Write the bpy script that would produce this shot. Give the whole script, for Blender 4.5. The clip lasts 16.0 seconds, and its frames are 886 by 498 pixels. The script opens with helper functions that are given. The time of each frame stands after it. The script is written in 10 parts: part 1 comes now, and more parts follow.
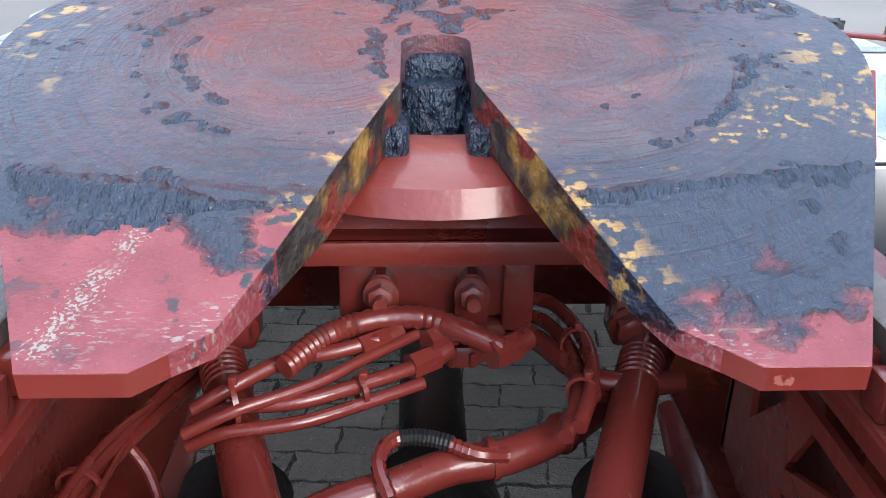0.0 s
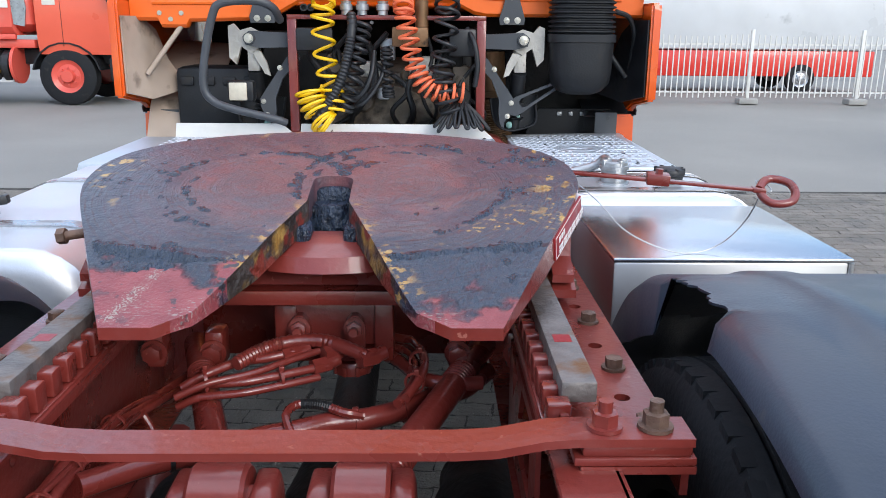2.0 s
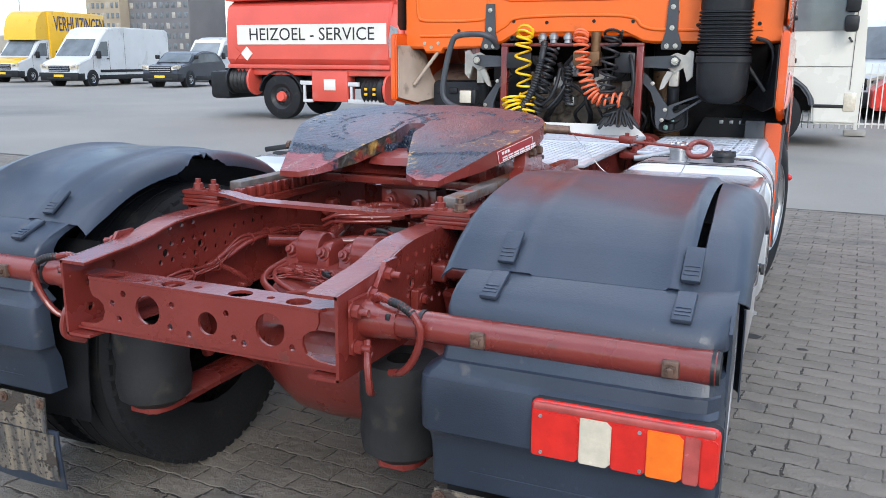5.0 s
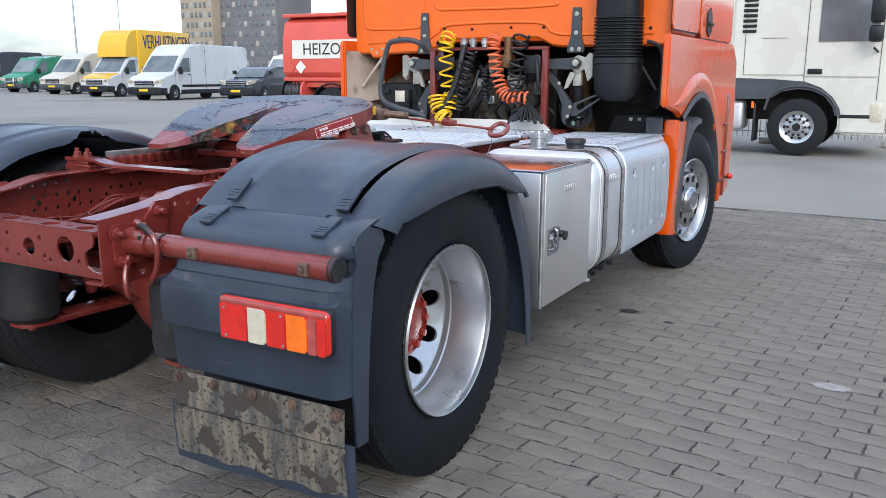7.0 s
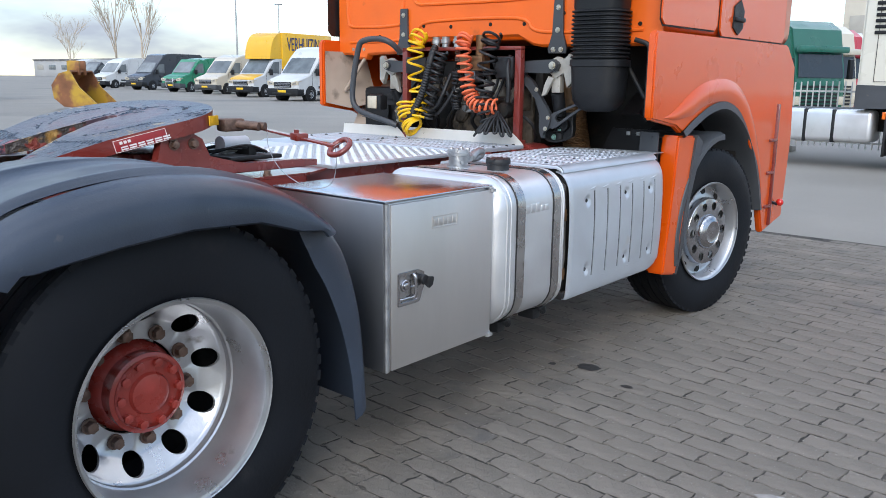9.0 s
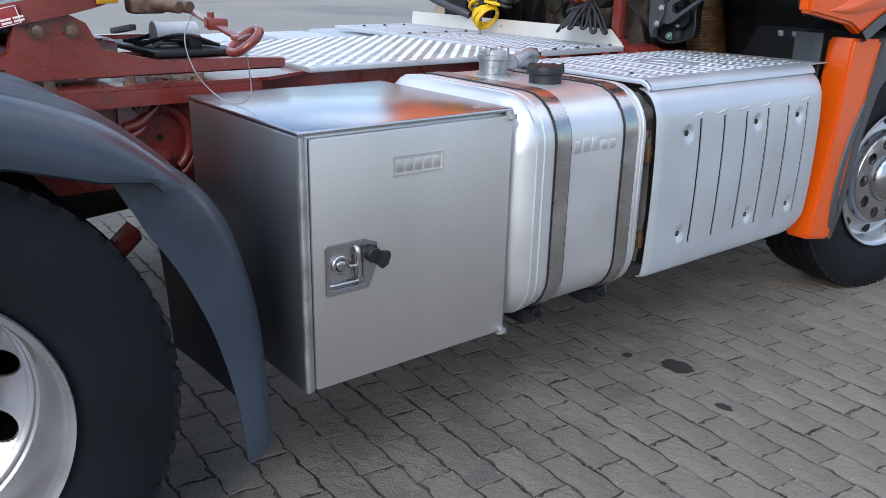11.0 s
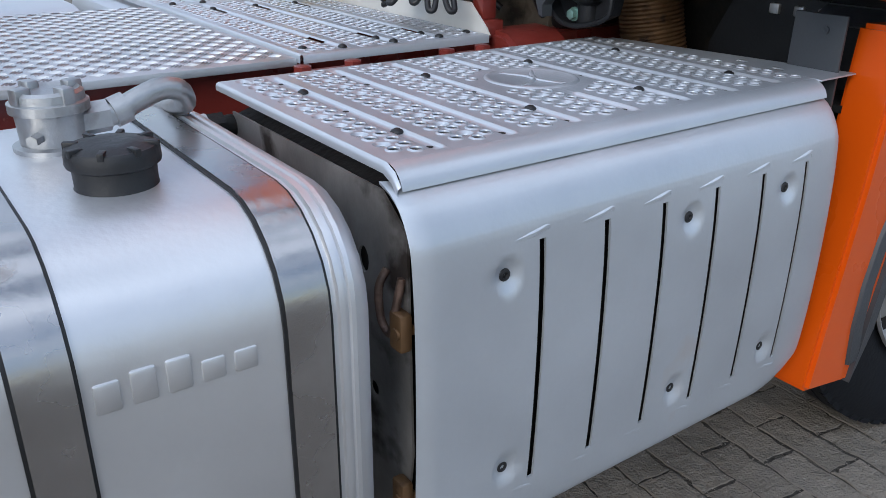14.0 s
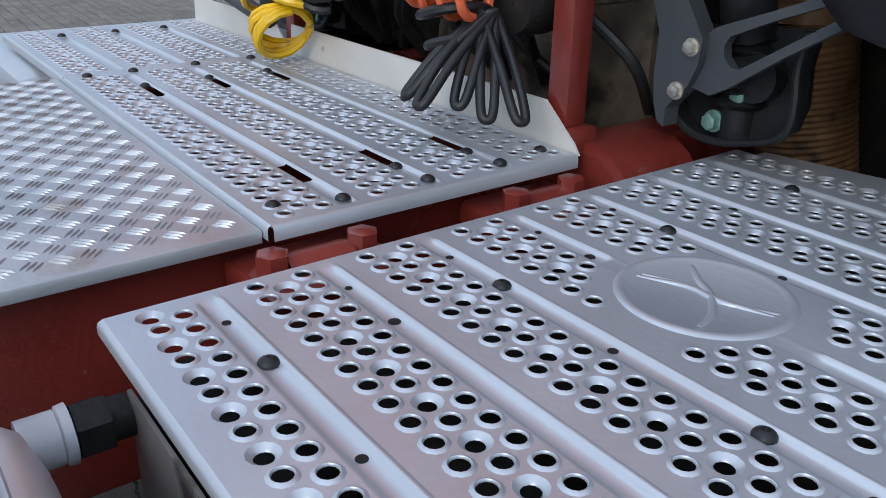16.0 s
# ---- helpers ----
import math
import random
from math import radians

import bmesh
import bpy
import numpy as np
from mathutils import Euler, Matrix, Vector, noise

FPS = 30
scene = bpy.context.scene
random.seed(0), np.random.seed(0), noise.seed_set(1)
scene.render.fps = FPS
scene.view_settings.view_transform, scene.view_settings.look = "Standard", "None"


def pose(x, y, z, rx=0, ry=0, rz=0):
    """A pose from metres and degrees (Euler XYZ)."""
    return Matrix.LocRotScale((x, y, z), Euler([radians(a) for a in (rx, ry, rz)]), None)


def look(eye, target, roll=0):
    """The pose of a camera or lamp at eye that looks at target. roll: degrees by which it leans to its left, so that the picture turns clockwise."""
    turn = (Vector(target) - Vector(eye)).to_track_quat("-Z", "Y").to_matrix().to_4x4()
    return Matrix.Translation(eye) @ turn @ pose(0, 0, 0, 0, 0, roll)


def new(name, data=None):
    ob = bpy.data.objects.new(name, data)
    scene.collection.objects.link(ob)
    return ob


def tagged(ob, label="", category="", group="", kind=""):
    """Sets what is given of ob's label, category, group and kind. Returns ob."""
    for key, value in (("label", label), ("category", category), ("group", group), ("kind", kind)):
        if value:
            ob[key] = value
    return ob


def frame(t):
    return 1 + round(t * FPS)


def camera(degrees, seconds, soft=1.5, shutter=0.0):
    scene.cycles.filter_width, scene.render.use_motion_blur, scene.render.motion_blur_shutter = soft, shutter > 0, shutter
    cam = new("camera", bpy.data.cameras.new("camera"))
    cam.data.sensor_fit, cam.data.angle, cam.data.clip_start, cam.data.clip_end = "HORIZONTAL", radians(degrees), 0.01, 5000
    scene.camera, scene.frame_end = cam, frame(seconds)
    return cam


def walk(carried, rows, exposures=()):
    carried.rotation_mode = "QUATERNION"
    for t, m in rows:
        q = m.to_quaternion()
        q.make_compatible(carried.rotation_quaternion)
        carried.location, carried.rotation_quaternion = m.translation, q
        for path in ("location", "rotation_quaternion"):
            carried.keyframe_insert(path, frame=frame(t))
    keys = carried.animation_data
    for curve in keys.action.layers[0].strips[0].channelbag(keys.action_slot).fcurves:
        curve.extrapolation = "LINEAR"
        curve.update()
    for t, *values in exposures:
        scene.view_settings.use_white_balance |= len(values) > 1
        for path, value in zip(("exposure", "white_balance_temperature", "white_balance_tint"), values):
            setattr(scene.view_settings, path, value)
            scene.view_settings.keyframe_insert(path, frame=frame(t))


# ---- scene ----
cam = camera(56.7, 16.0, soft=0.8)
PATH = [
    (0, (-0.021, -0.015, 1.412), (0.039, 1.796, 0.566), 0.5),
    (0.5, (-0.015, -0.119, 1.448), (0.04, 1.706, 0.631), 0.4),
    (1, (0.003, -0.285, 1.492), (0.062, 1.561, 0.725), 0.4),
    (1.5, (0.073, -0.482, 1.517), (0.128, 1.411, 0.876), 0.4),
    (2, (0.185, -0.676, 1.525), (0.224, 1.254, 1.002), 0.5),
    (2.5, (0.29, -0.938, 1.534), (0.097, 0.994, 1.054), -0.1),
    (3, (0.423, -1.112, 1.524), (0.115, 0.807, 1.051), 0.2),
    (3.5, (0.624, -1.206, 1.504), (0.248, 0.699, 1.026), 0.6),
    (4, (0.841, -1.434, 1.509), (0.396, 0.456, 1.03), 0.6),
    (4.2, (0.935, -1.538, 1.506), (0.408, 0.331, 1.031), 0.5),
    (6.3, (2.153, -2.173, 1.424), (1.229, -0.451, 1.002), 0.4),
    (6.5, (2.287, -2.158, 1.423), (1.354, -0.44, 1.003), 0.4),
    (7, (2.534, -1.996, 1.385), (1.576, -0.29, 0.971), 0.2),
    (7.5, (2.739, -1.691, 1.406), (1.723, -0.019, 0.989), 0.1),
    (8, (2.906, -1.381, 1.399), (1.839, 0.259, 0.982), 0.2),
    (8.5, (3.063, -1.092, 1.398), (1.857, 0.447, 0.979), 0.4),
    (8.7, (3.081, -0.95, 1.398), (1.858, 0.577, 0.982), 0.6),
    (10.8, (2.793, 0.304, 1.326), (1.289, 1.522, 0.821), 1.0),
    (11, (2.704, 0.41, 1.319), (1.226, 1.59, 0.669), 1.3),
    (11.5, (2.549, 0.642, 1.336), (1.099, 1.759, 0.53), 1.4),
    (12, (2.392, 0.876, 1.314), (0.926, 1.976, 0.514), 0.9),
    (12.5, (2.246, 1.128, 1.313), (0.771, 2.212, 0.507), 0.8),
    (13, (2.151, 1.408, 1.313), (0.668, 2.485, 0.512), 0.6),
    (13.5, (2.101, 1.658, 1.306), (0.608, 2.722, 0.507), 0.5),
    (14, (1.977, 1.895, 1.328), (0.487, 2.964, 0.528), 0.6),
    (14.5, (1.815, 2.09, 1.339), (0.322, 3.161, 0.548), 0.6),
    (15, (1.635, 2.223, 1.362), (0.152, 3.301, 0.563), 0.7),
    (15.5, (1.463, 2.246, 1.35), (-0.018, 3.327, 0.549), 0.8),
    (16, (1.264, 2.272, 1.375), (-0.2, 3.366, 0.562), 1.0),
]
walk(cam, [(t, look(eye, target, roll)) for t, eye, target, roll in PATH],
     exposures=[(0, 0.92), (0.5, 0.84), (1, 0.68), (2, 0.40), (2.5, 0.33), (3.5, 0.45), (4, 0.48), (6.5, 0.38), (8.5, 0.25), (11, 0.26), (11.5, 0.47), (12, 0.31), (12.5, 0.10), (13.5, -0.06), (14, -0.12), (14.5, -0.19), (15, -0.22), (16, -0.26)])

# ---- light ----
world = bpy.data.worlds.new("sky")
scene.world = world
world.use_nodes = True
wn = world.node_tree.nodes
wl = world.node_tree.links
sky = wn.new("ShaderNodeTexSky")
sky.sky_type = "NISHITA"
sky.sun_disc = False
sky.sun_elevation = radians(28)
sky.sun_rotation = radians(150)
sky.air_density = 1.0
sky.dust_density = 0.15
sky.ozone_density = 2.5
wtc = wn.new("ShaderNodeTexCoord")
wmap = wn.new("ShaderNodeMapping")
wmap.inputs["Scale"].default_value = (1.0, 1.0, 3.0)
wl.new(wtc.outputs["Generated"], wmap.inputs["Vector"])
cloud = wn.new("ShaderNodeTexNoise")
cloud.inputs["Scale"].default_value = 2.2
cloud.inputs["Detail"].default_value = 6.0
wl.new(wmap.outputs["Vector"], cloud.inputs["Vector"])
cramp = wn.new("ShaderNodeValToRGB")
cramp.color_ramp.elements[0].position = 0.37
cramp.color_ramp.elements[1].position = 0.63
wl.new(cloud.outputs["Fac"], cramp.inputs["Fac"])
cmix = wn.new("ShaderNodeMix")
cmix.data_type = "RGBA"
wl.new(cramp.outputs["Color"], cmix.inputs["Factor"])
sky_dim = wn.new("ShaderNodeVectorMath")  # thin haze takes some light from the clear gaps
sky_dim.operation = "SCALE"
sky_dim.inputs["Scale"].default_value = 0.74
wl.new(sky.outputs["Color"], sky_dim.inputs[0])
wl.new(sky_dim.outputs[0], cmix.inputs["A"])
# an overcast sky is about three times brighter overhead than at the horizon
csep = wn.new("ShaderNodeSeparateXYZ")
wl.new(wtc.outputs["Generated"], csep.inputs[0])
cup = wn.new("ShaderNodeMapRange")
cup.inputs["To Min"].default_value = 0.165
wl.new(csep.outputs["Z"], cup.inputs["Value"])
ccol = wn.new("ShaderNodeMix")
ccol.data_type = "RGBA"
ccol.inputs["A"].default_value = (0, 0, 0, 1)
ccol.inputs["B"].default_value = (7.9, 8.95, 10.7, 1)
wl.new(cup.outputs["Result"], ccol.inputs["Factor"])
wl.new(ccol.outputs["Result"], cmix.inputs["B"])
bgn = wn["Background"]
bgn.inputs["Strength"].default_value = 0.28
wl.new(cmix.outputs["Result"], bgn.inputs["Color"])

sun_data = bpy.data.lights.new("sun", "SUN")
sun_data.energy = 1.75
sun_data.angle = radians(30)
sun_data.color = (1.0, 0.95, 0.88)
sun = new("sun", sun_data)
sun.matrix_world = look((6, -10, 6), (0, 0, 0))
tagged(sun, kind="structure")


# ---- small tools ----
def thing(name, label, category, at=(0, 0, 0), group="", kind=""):
    ob = new(name)
    ob.location = at
    ob.empty_display_size = 0.1
    return tagged(ob, label, category, group, kind)


def finish(bm, name, material, smooth=None):
    me = bpy.data.meshes.new(name)
    if smooth:
        for f in bm.faces:
            f.smooth = True
        for e in bm.edges:
            if len(e.link_faces) != 2 or e.calc_face_angle(4) > radians(smooth):
                e.smooth = False
    bm.to_mesh(me)
    bm.free()
    for m in material if isinstance(material, (list, tuple)) else [material]:
        me.materials.append(m)
    return me


BUILT = []


def settle(since, m):
    """Moves the parts built since then by the matrix m."""
    for ob in BUILT[since:]:
        ob.data.transform(m)


def part(name, bm, material, parent, label="", smooth=38, kind=""):
    """One mesh, drawn in the place's own metres, under its thing or part."""
    bmesh.ops.recalc_face_normals(bm, faces=bm.faces)
    ob = new(name, finish(bm, name, material, smooth))
    BUILT.append(ob)
    if parent is not None:
        ob.parent = parent
        inv = parent.matrix_basis.inverted()
        if parent.parent is not None:
            inv = inv @ parent.matrix_parent_inverse.inverted() @ parent.parent.matrix_basis.inverted()
        ob.matrix_parent_inverse = inv
    return tagged(ob, label, kind=kind)


def solo(name, bm, material, label, category, kind="", group="", smooth=38):
    return tagged(part(name, bm, material, None, smooth=smooth), label, category, group, kind)


def B():
    return bmesh.new()


def box(bm, x0, x1, y0, y1, z0, z1, bev=0.0, m=None, seg=2):
    """A box between two corners, its edges rounded by bev."""
    r = bmesh.ops.create_cube(bm, size=1.0, matrix=Matrix.Translation(((x0 + x1) / 2, (y0 + y1) / 2, (z0 + z1) / 2)) @ Matrix.Diagonal((abs(x1 - x0), abs(y1 - y0), abs(z1 - z0), 1)))
    vs = r["verts"]
    if bev > 0:
        es = list({e for v in vs for e in v.link_edges})
        r2 = bmesh.ops.bevel(bm, geom=es, offset=bev, segments=seg, affect="EDGES", profile=0.5, clamp_overlap=True)
        vs = list({v for f in r2["faces"] for v in f.verts} | {v for v in vs if v.is_valid})
    if m is not None:
        bmesh.ops.transform(bm, matrix=m, verts=vs)
    return bm


def axis_frame(p0, p1):
    d = Vector(p1) - Vector(p0)
    return Matrix.Translation(p0) @ d.to_track_quat("Z", "Y").to_matrix().to_4x4(), d.length


def rod(bm, p0, p1, r0, r1=None, seg=16, caps=True):
    m, ln = axis_frame(p0, p1)
    bmesh.ops.create_cone(bm, cap_ends=caps, segments=seg, radius1=r0, radius2=r0 if r1 is None else r1, depth=ln, matrix=m @ Matrix.Translation((0, 0, ln / 2)))
    return bm


def lathe(bm, p0, p1, prof, seg=32, close=False):
    """Turns a profile of (along, radius) round the axis from p0 towards p1."""
    m, _ = axis_frame(p0, p1)
    rings = []
    for a, r in prof:
        rings.append([bm.verts.new(m @ Vector((r * math.cos(2 * math.pi * i / seg), r * math.sin(2 * math.pi * i / seg), a))) for i in range(seg)])
    if close:
        rings.append(rings[0])
    for a, b in zip(rings, rings[1:]):
        for i in range(seg):
            bm.faces.new((a[i], a[(i + 1) % seg], b[(i + 1) % seg], b[i]))
    return bm


def smooth_path(pts, n=8):
    """Catmull-Rom points through pts."""
    ps = [Vector(p) for p in pts]
    ps = [ps[0] * 2 - ps[1]] + ps + [ps[-1] * 2 - ps[-2]]
    out = []
    for i in range(1, len(ps) - 2):
        a, b, c, d = ps[i - 1:i + 3]
        for k in range(n):
            t = k / n
            out.append(0.5 * ((2 * b) + (c - a) * t + (2 * a - 5 * b + 4 * c - d) * t * t + (3 * b - a - 3 * c + d) * t ** 3))
    out.append(ps[-2])
    return out


def hose(bm, pts, r, seg=10, n=8, ripple=0.0, pitch=0.012, raw=False):
    """A round hose through pts; ripple gives a corrugated one."""
    path = [Vector(p) for p in pts] if raw else smooth_path(pts, n)
    if ripple:
        fine = [path[0]]
        for a, b in zip(path, path[1:]):
            k = max(1, int((b - a).length / (pitch / 2)))
            fine += [a.lerp(b, (i + 1) / k) for i in range(k)]
        path = fine
    ref = Vector((0.3, 0.2, 0.93)).normalized()
    rings = []
    for i, p in enumerate(path):
        t = (path[min(i + 1, len(path) - 1)] - path[max(i - 1, 0)]).normalized()
        u = t.cross(ref)
        if u.length < 1e-3:
            u = t.cross(Vector((1, 0, 0)))
        u.normalize()
        ref = u.cross(t)
        w = ref
        rr = r + (ripple if i % 2 else 0)
        rings.append([bm.verts.new(p + rr * (math.cos(2 * math.pi * k / seg) * u + math.sin(2 * math.pi * k / seg) * w)) for k in range(seg)])
    for a, b in zip(rings, rings[1:]):
        for k in range(seg):
            bm.faces.new((a[k], a[(k + 1) % seg], b[(k + 1) % seg], b[k]))
    bm.faces.new(rings[0])
    bm.faces.new(rings[-1])
    return bm


def coil(bm, pts, big, r, turns, seg=7, per=14, jitter=0.0):
    """A coiled hose: a helix of radius big wound along the path pts."""
    path = smooth_path(pts, 12)
    total = turns * per
    out = []
    ref = Vector((0, 1, 0))
    for i in range(total + 1):
        f = i / total * (len(path) - 1)
        k = min(int(f), len(path) - 2)
        p = path[k].lerp(path[k + 1], f - k)
        t = (path[k + 1] - path[k]).normalized()
        u = t.cross(ref)
        if u.length < 1e-2:
            u = t.cross(Vector((1, 0, 0)))
        u.normalize()
        w = u.cross(t)
        a = 2 * math.pi * i / per
        rr = big * (1 + jitter * math.sin(a * 0.37 + 1.3))
        out.append(p + rr * (math.cos(a) * u + math.sin(a) * w))
    return hose(bm, out, r, seg, raw=True)


def prism(bm, outline, d, holes=(), m=None):
    """A plate: the outline (u, v) and its holes, thickness d along w; m maps (u, v, w) to the place."""
    m = m or Matrix.Identity(4)
    edges = []
    for loop in [outline, *holes]:
        vs = [bm.verts.new((p[0], p[1], 0)) for p in loop]
        edges += [bm.edges.new((vs[i], vs[(i + 1) % len(vs)])) for i in range(len(vs))]
    r = bmesh.ops.triangle_fill(bm, use_beauty=True, edges=edges)
    faces = [g for g in r["geom"] if isinstance(g, bmesh.types.BMFace)]
    low = list({v for f in faces for v in f.verts})
    if d:
        e = bmesh.ops.extrude_face_region(bm, geom=faces, use_keep_orig=True)
        top = [g for g in e["geom"] if isinstance(g, bmesh.types.BMVert)]
        bmesh.ops.translate(bm, verts=top, vec=(0, 0, d))
        low += top
    bmesh.ops.transform(bm, matrix=m, verts=low)
    return bm


def ring(cx, cy, r, n=12, ry=None, turn=0.0):
    ry = r if ry is None else ry
    return [(cx + r * math.cos(2 * math.pi * i / n + turn), cy + ry * math.sin(2 * math.pi * i / n + turn)) for i in range(n)]


def sheet(bm, rows):
    """A skin through rows of points, all rows equally long."""
    vs = [[bm.verts.new(p) for p in r] for r in rows]
    for a, b in zip(vs, vs[1:]):
        for i in range(len(a) - 1):
            bm.faces.new((a[i], a[i + 1], b[i + 1], b[i]))
    return bm


def thicken(bm, d):
    bmesh.ops.recalc_face_normals(bm, faces=bm.faces)
    bmesh.ops.solidify(bm, geom=bm.faces[:], thickness=d)
    return bm


def ball(bm, p, r, seg=12, sz=1.0, sx=1.0, sy=1.0):
    bmesh.ops.create_uvsphere(bm, u_segments=seg, v_segments=max(6, seg // 2), radius=r, matrix=Matrix.Translation(p) @ Matrix.Diagonal((sx, sy, sz, 1)))
    return bm


def bolt(bm, p, d, r, h, washer=True):
    """A hexagon bolt head on a washer, standing on p along d."""
    p, d = Vector(p), Vector(d).normalized()
    if washer:
        rod(bm, p, p + d * h * 0.22, r * 1.35, seg=14)
    rod(bm, p, p + d * h * 0.95, r, seg=6)
    rod(bm, p + d * h * 0.95, p + d * h, r * 0.9, r * 0.75, seg=6)
    return bm


YZ = Matrix(((0, 0, 1, 0), (1, 0, 0, 0), (0, 1, 0, 0), (0, 0, 0, 1)))  # (u, v, w) -> y = u, z = v, x = w
XZ = Matrix(((1, 0, 0, 0), (0, 0, -1, 0), (0, 1, 0, 0), (0, 0, 0, 1)))  # (u, v, w) -> x = u, z = v, y = -w


def at_x(x):
    return Matrix.Translation((x, 0, 0)) @ YZ


def at_y(y):
    return Matrix.Translation((0, y, 0)) @ XZ


def at_z(z):
    return Matrix.Translation((0, 0, z))


# ---- materials ----
def mat(name, col, rough=0.5, metal=0.0, var=0.15, scale=6.0, bump=0.1, bscale=60.0, dirt=None, coat=0.0, spec=0.5, rvar=0.12, stretch=(1, 1, 1), alpha_glow=None, rand=0.0, island=0.0, dirt2=None, coarse=None):
    """A surface with two scales of variation. dirt: (colour, amount 0..1, scale, roughness)."""
    m = bpy.data.materials.new(name)
    m.use_nodes = True
    n, l = m.node_tree.nodes, m.node_tree.links
    bs = n["Principled BSDF"]
    tc = n.new("ShaderNodeTexCoord")
    mp = n.new("ShaderNodeMapping")
    mp.inputs["Scale"].default_value = stretch
    l.new(tc.outputs["Object"], mp.inputs["Vector"])

    def noise_node(sc, det=5.0, src=mp.outputs["Vector"]):
        x = n.new("ShaderNodeTexNoise")
        x.inputs["Scale"].default_value = sc
        x.inputs["Detail"].default_value = det
        l.new(src, x.inputs["Vector"])
        return x

    def mixc(fac, a, b):
        x = n.new("ShaderNodeMix")
        x.data_type = "RGBA"
        for key, v in (("Factor", fac), ("A", a), ("B", b)):
            if isinstance(v, bpy.types.NodeSocket):
                l.new(v, x.inputs[key])
            elif key == "Factor":
                x.inputs[key].default_value = v
            else:
                x.inputs[key].default_value = (*v, 1)
        return x.outputs["Result"]

    def remap(src, a, b, c=0.0, d=1.0):
        x = n.new("ShaderNodeMapRange")
        x.inputs["From Min"].default_value, x.inputs["From Max"].default_value = a, b
        x.inputs["To Min"].default_value, x.inputs["To Max"].default_value = c, d
        l.new(src, x.inputs["Value"])
        return x.outputs["Result"]

    big = noise_node(scale)
    fine = noise_node(bscale, 3.0)
    lo = tuple(c * (1 - var) for c in col)
    hi = tuple(min(1.0, c * (1 + var)) for c in col)
    c1 = mixc(remap(big.outputs["Fac"], 0.3, 0.7), lo, hi)
    c2 = mixc(remap(fine.outputs["Fac"], 0.3, 0.75, 0, var * 0.6), c1, tuple(c * 0.6 for c in col))
    rr = remap(big.outputs["Fac"], 0.3, 0.7, max(0.02, rough - rvar), min(1, rough + rvar))
    if rand:
        oi = n.new("ShaderNodeObjectInfo")
        c2 = mixc(remap(oi.outputs["Random"], 0, 1, 0, rand), c2, tuple(c * 0.35 for c in col))
    if island:
        ge = n.new("ShaderNodeNewGeometry")
        c2 = mixc(remap(ge.outputs["Random Per Island"], 0, 1, 0, island), c2, tuple(c * 0.35 for c in col))
    if dirt:
        dn = noise_node(dirt[2], 8.0)
        dm = remap(dn.outputs["Fac"], 0.72 - 0.45 * dirt[1], 0.82 - 0.4 * dirt[1])
        c2 = mixc(dm, c2, dirt[0])
        x = n.new("ShaderNodeMix")
        l.new(dm, x.inputs["Factor"])
        l.new(rr, x.inputs["A"])
        x.inputs["B"].default_value = dirt[3]
        rr = x.outputs["Result"]
    if dirt2:  # (colour, threshold, scale): small flecks or scuffs
        c2 = mixc(remap(noise_node(dirt2[2], 6.0).outputs["Fac"], dirt2[1], dirt2[1] + 0.04), c2, dirt2[0])
    l.new(c2, bs.inputs["Base Color"])
    l.new(rr, bs.inputs["Roughness"])
    bs.inputs["Metallic"].default_value = metal
    bs.inputs["Coat Weight"].default_value = coat
    bs.inputs["Coat Roughness"].default_value = 0.08
    bs.inputs["Specular IOR Level"].default_value = spec
    if bump:
        bp = n.new("ShaderNodeBump")
        bp.inputs["Strength"].default_value = bump
        bp.inputs["Distance"].default_value = 0.01
        l.new(fine.outputs["Fac"], bp.inputs["Height"])
        if coarse:  # (scale, strength): slower unevenness under the fine relief
            b0 = n.new("ShaderNodeBump")
            b0.inputs["Strength"].default_value, b0.inputs["Distance"].default_value = coarse[1], 0.03
            l.new(noise_node(coarse[0], 4.0).outputs["Fac"], b0.inputs["Height"])
            l.new(b0.outputs["Normal"], bp.inputs["Normal"])
        l.new(bp.outputs["Normal"], bs.inputs["Normal"])
    if alpha_glow:
        bs.inputs["Emission Color"].default_value = (*col, 1)
        bs.inputs["Emission Strength"].default_value = alpha_glow
    return m


RED = mat("red_chassis_paint", (0.180, 0.0265, 0.020), 0.30, var=0.14, scale=5, bump=0.14, bscale=60, dirt=((0.085, 0.028, 0.022), 0.10, 11, 0.6), coat=0.4, dirt2=((0.30, 0.10, 0.075), 0.70, 55), coarse=(9, 0.10))
REDGLOSS = mat("red_hub_paint", (0.30, 0.035, 0.025), 0.3, var=0.2, scale=14, bump=0.15, bscale=50, coat=0.3)
RUSTBAR = mat("worn_steel_bar", (0.17, 0.15, 0.14), 0.5, 0.45, var=0.4, scale=22, bump=0.25, bscale=90, dirt=((0.17, 0.08, 0.035), 0.38, 14, 0.6))
BOLTM = mat("rusted_bolt", (0.16, 0.10, 0.075), 0.55, 0.5, var=0.4, scale=40, bump=0.3, bscale=120)
ZINC = mat("zinc_bolt", (0.55, 0.52, 0.45), 0.35, 0.9, var=0.2, scale=40, bump=0.1, bscale=150)
GREENZINC = mat("green_passivated_bolt", (0.22, 0.38, 0.34), 0.4, 0.5, var=0.25, scale=40, bump=0.1, bscale=120)
ORANGE = mat("orange_cab_paint", (0.66, 0.084, 0.003), 0.30, var=0.06, scale=2, bump=0.008, bscale=4, spec=0.22, coat=0.8, rvar=0.05)
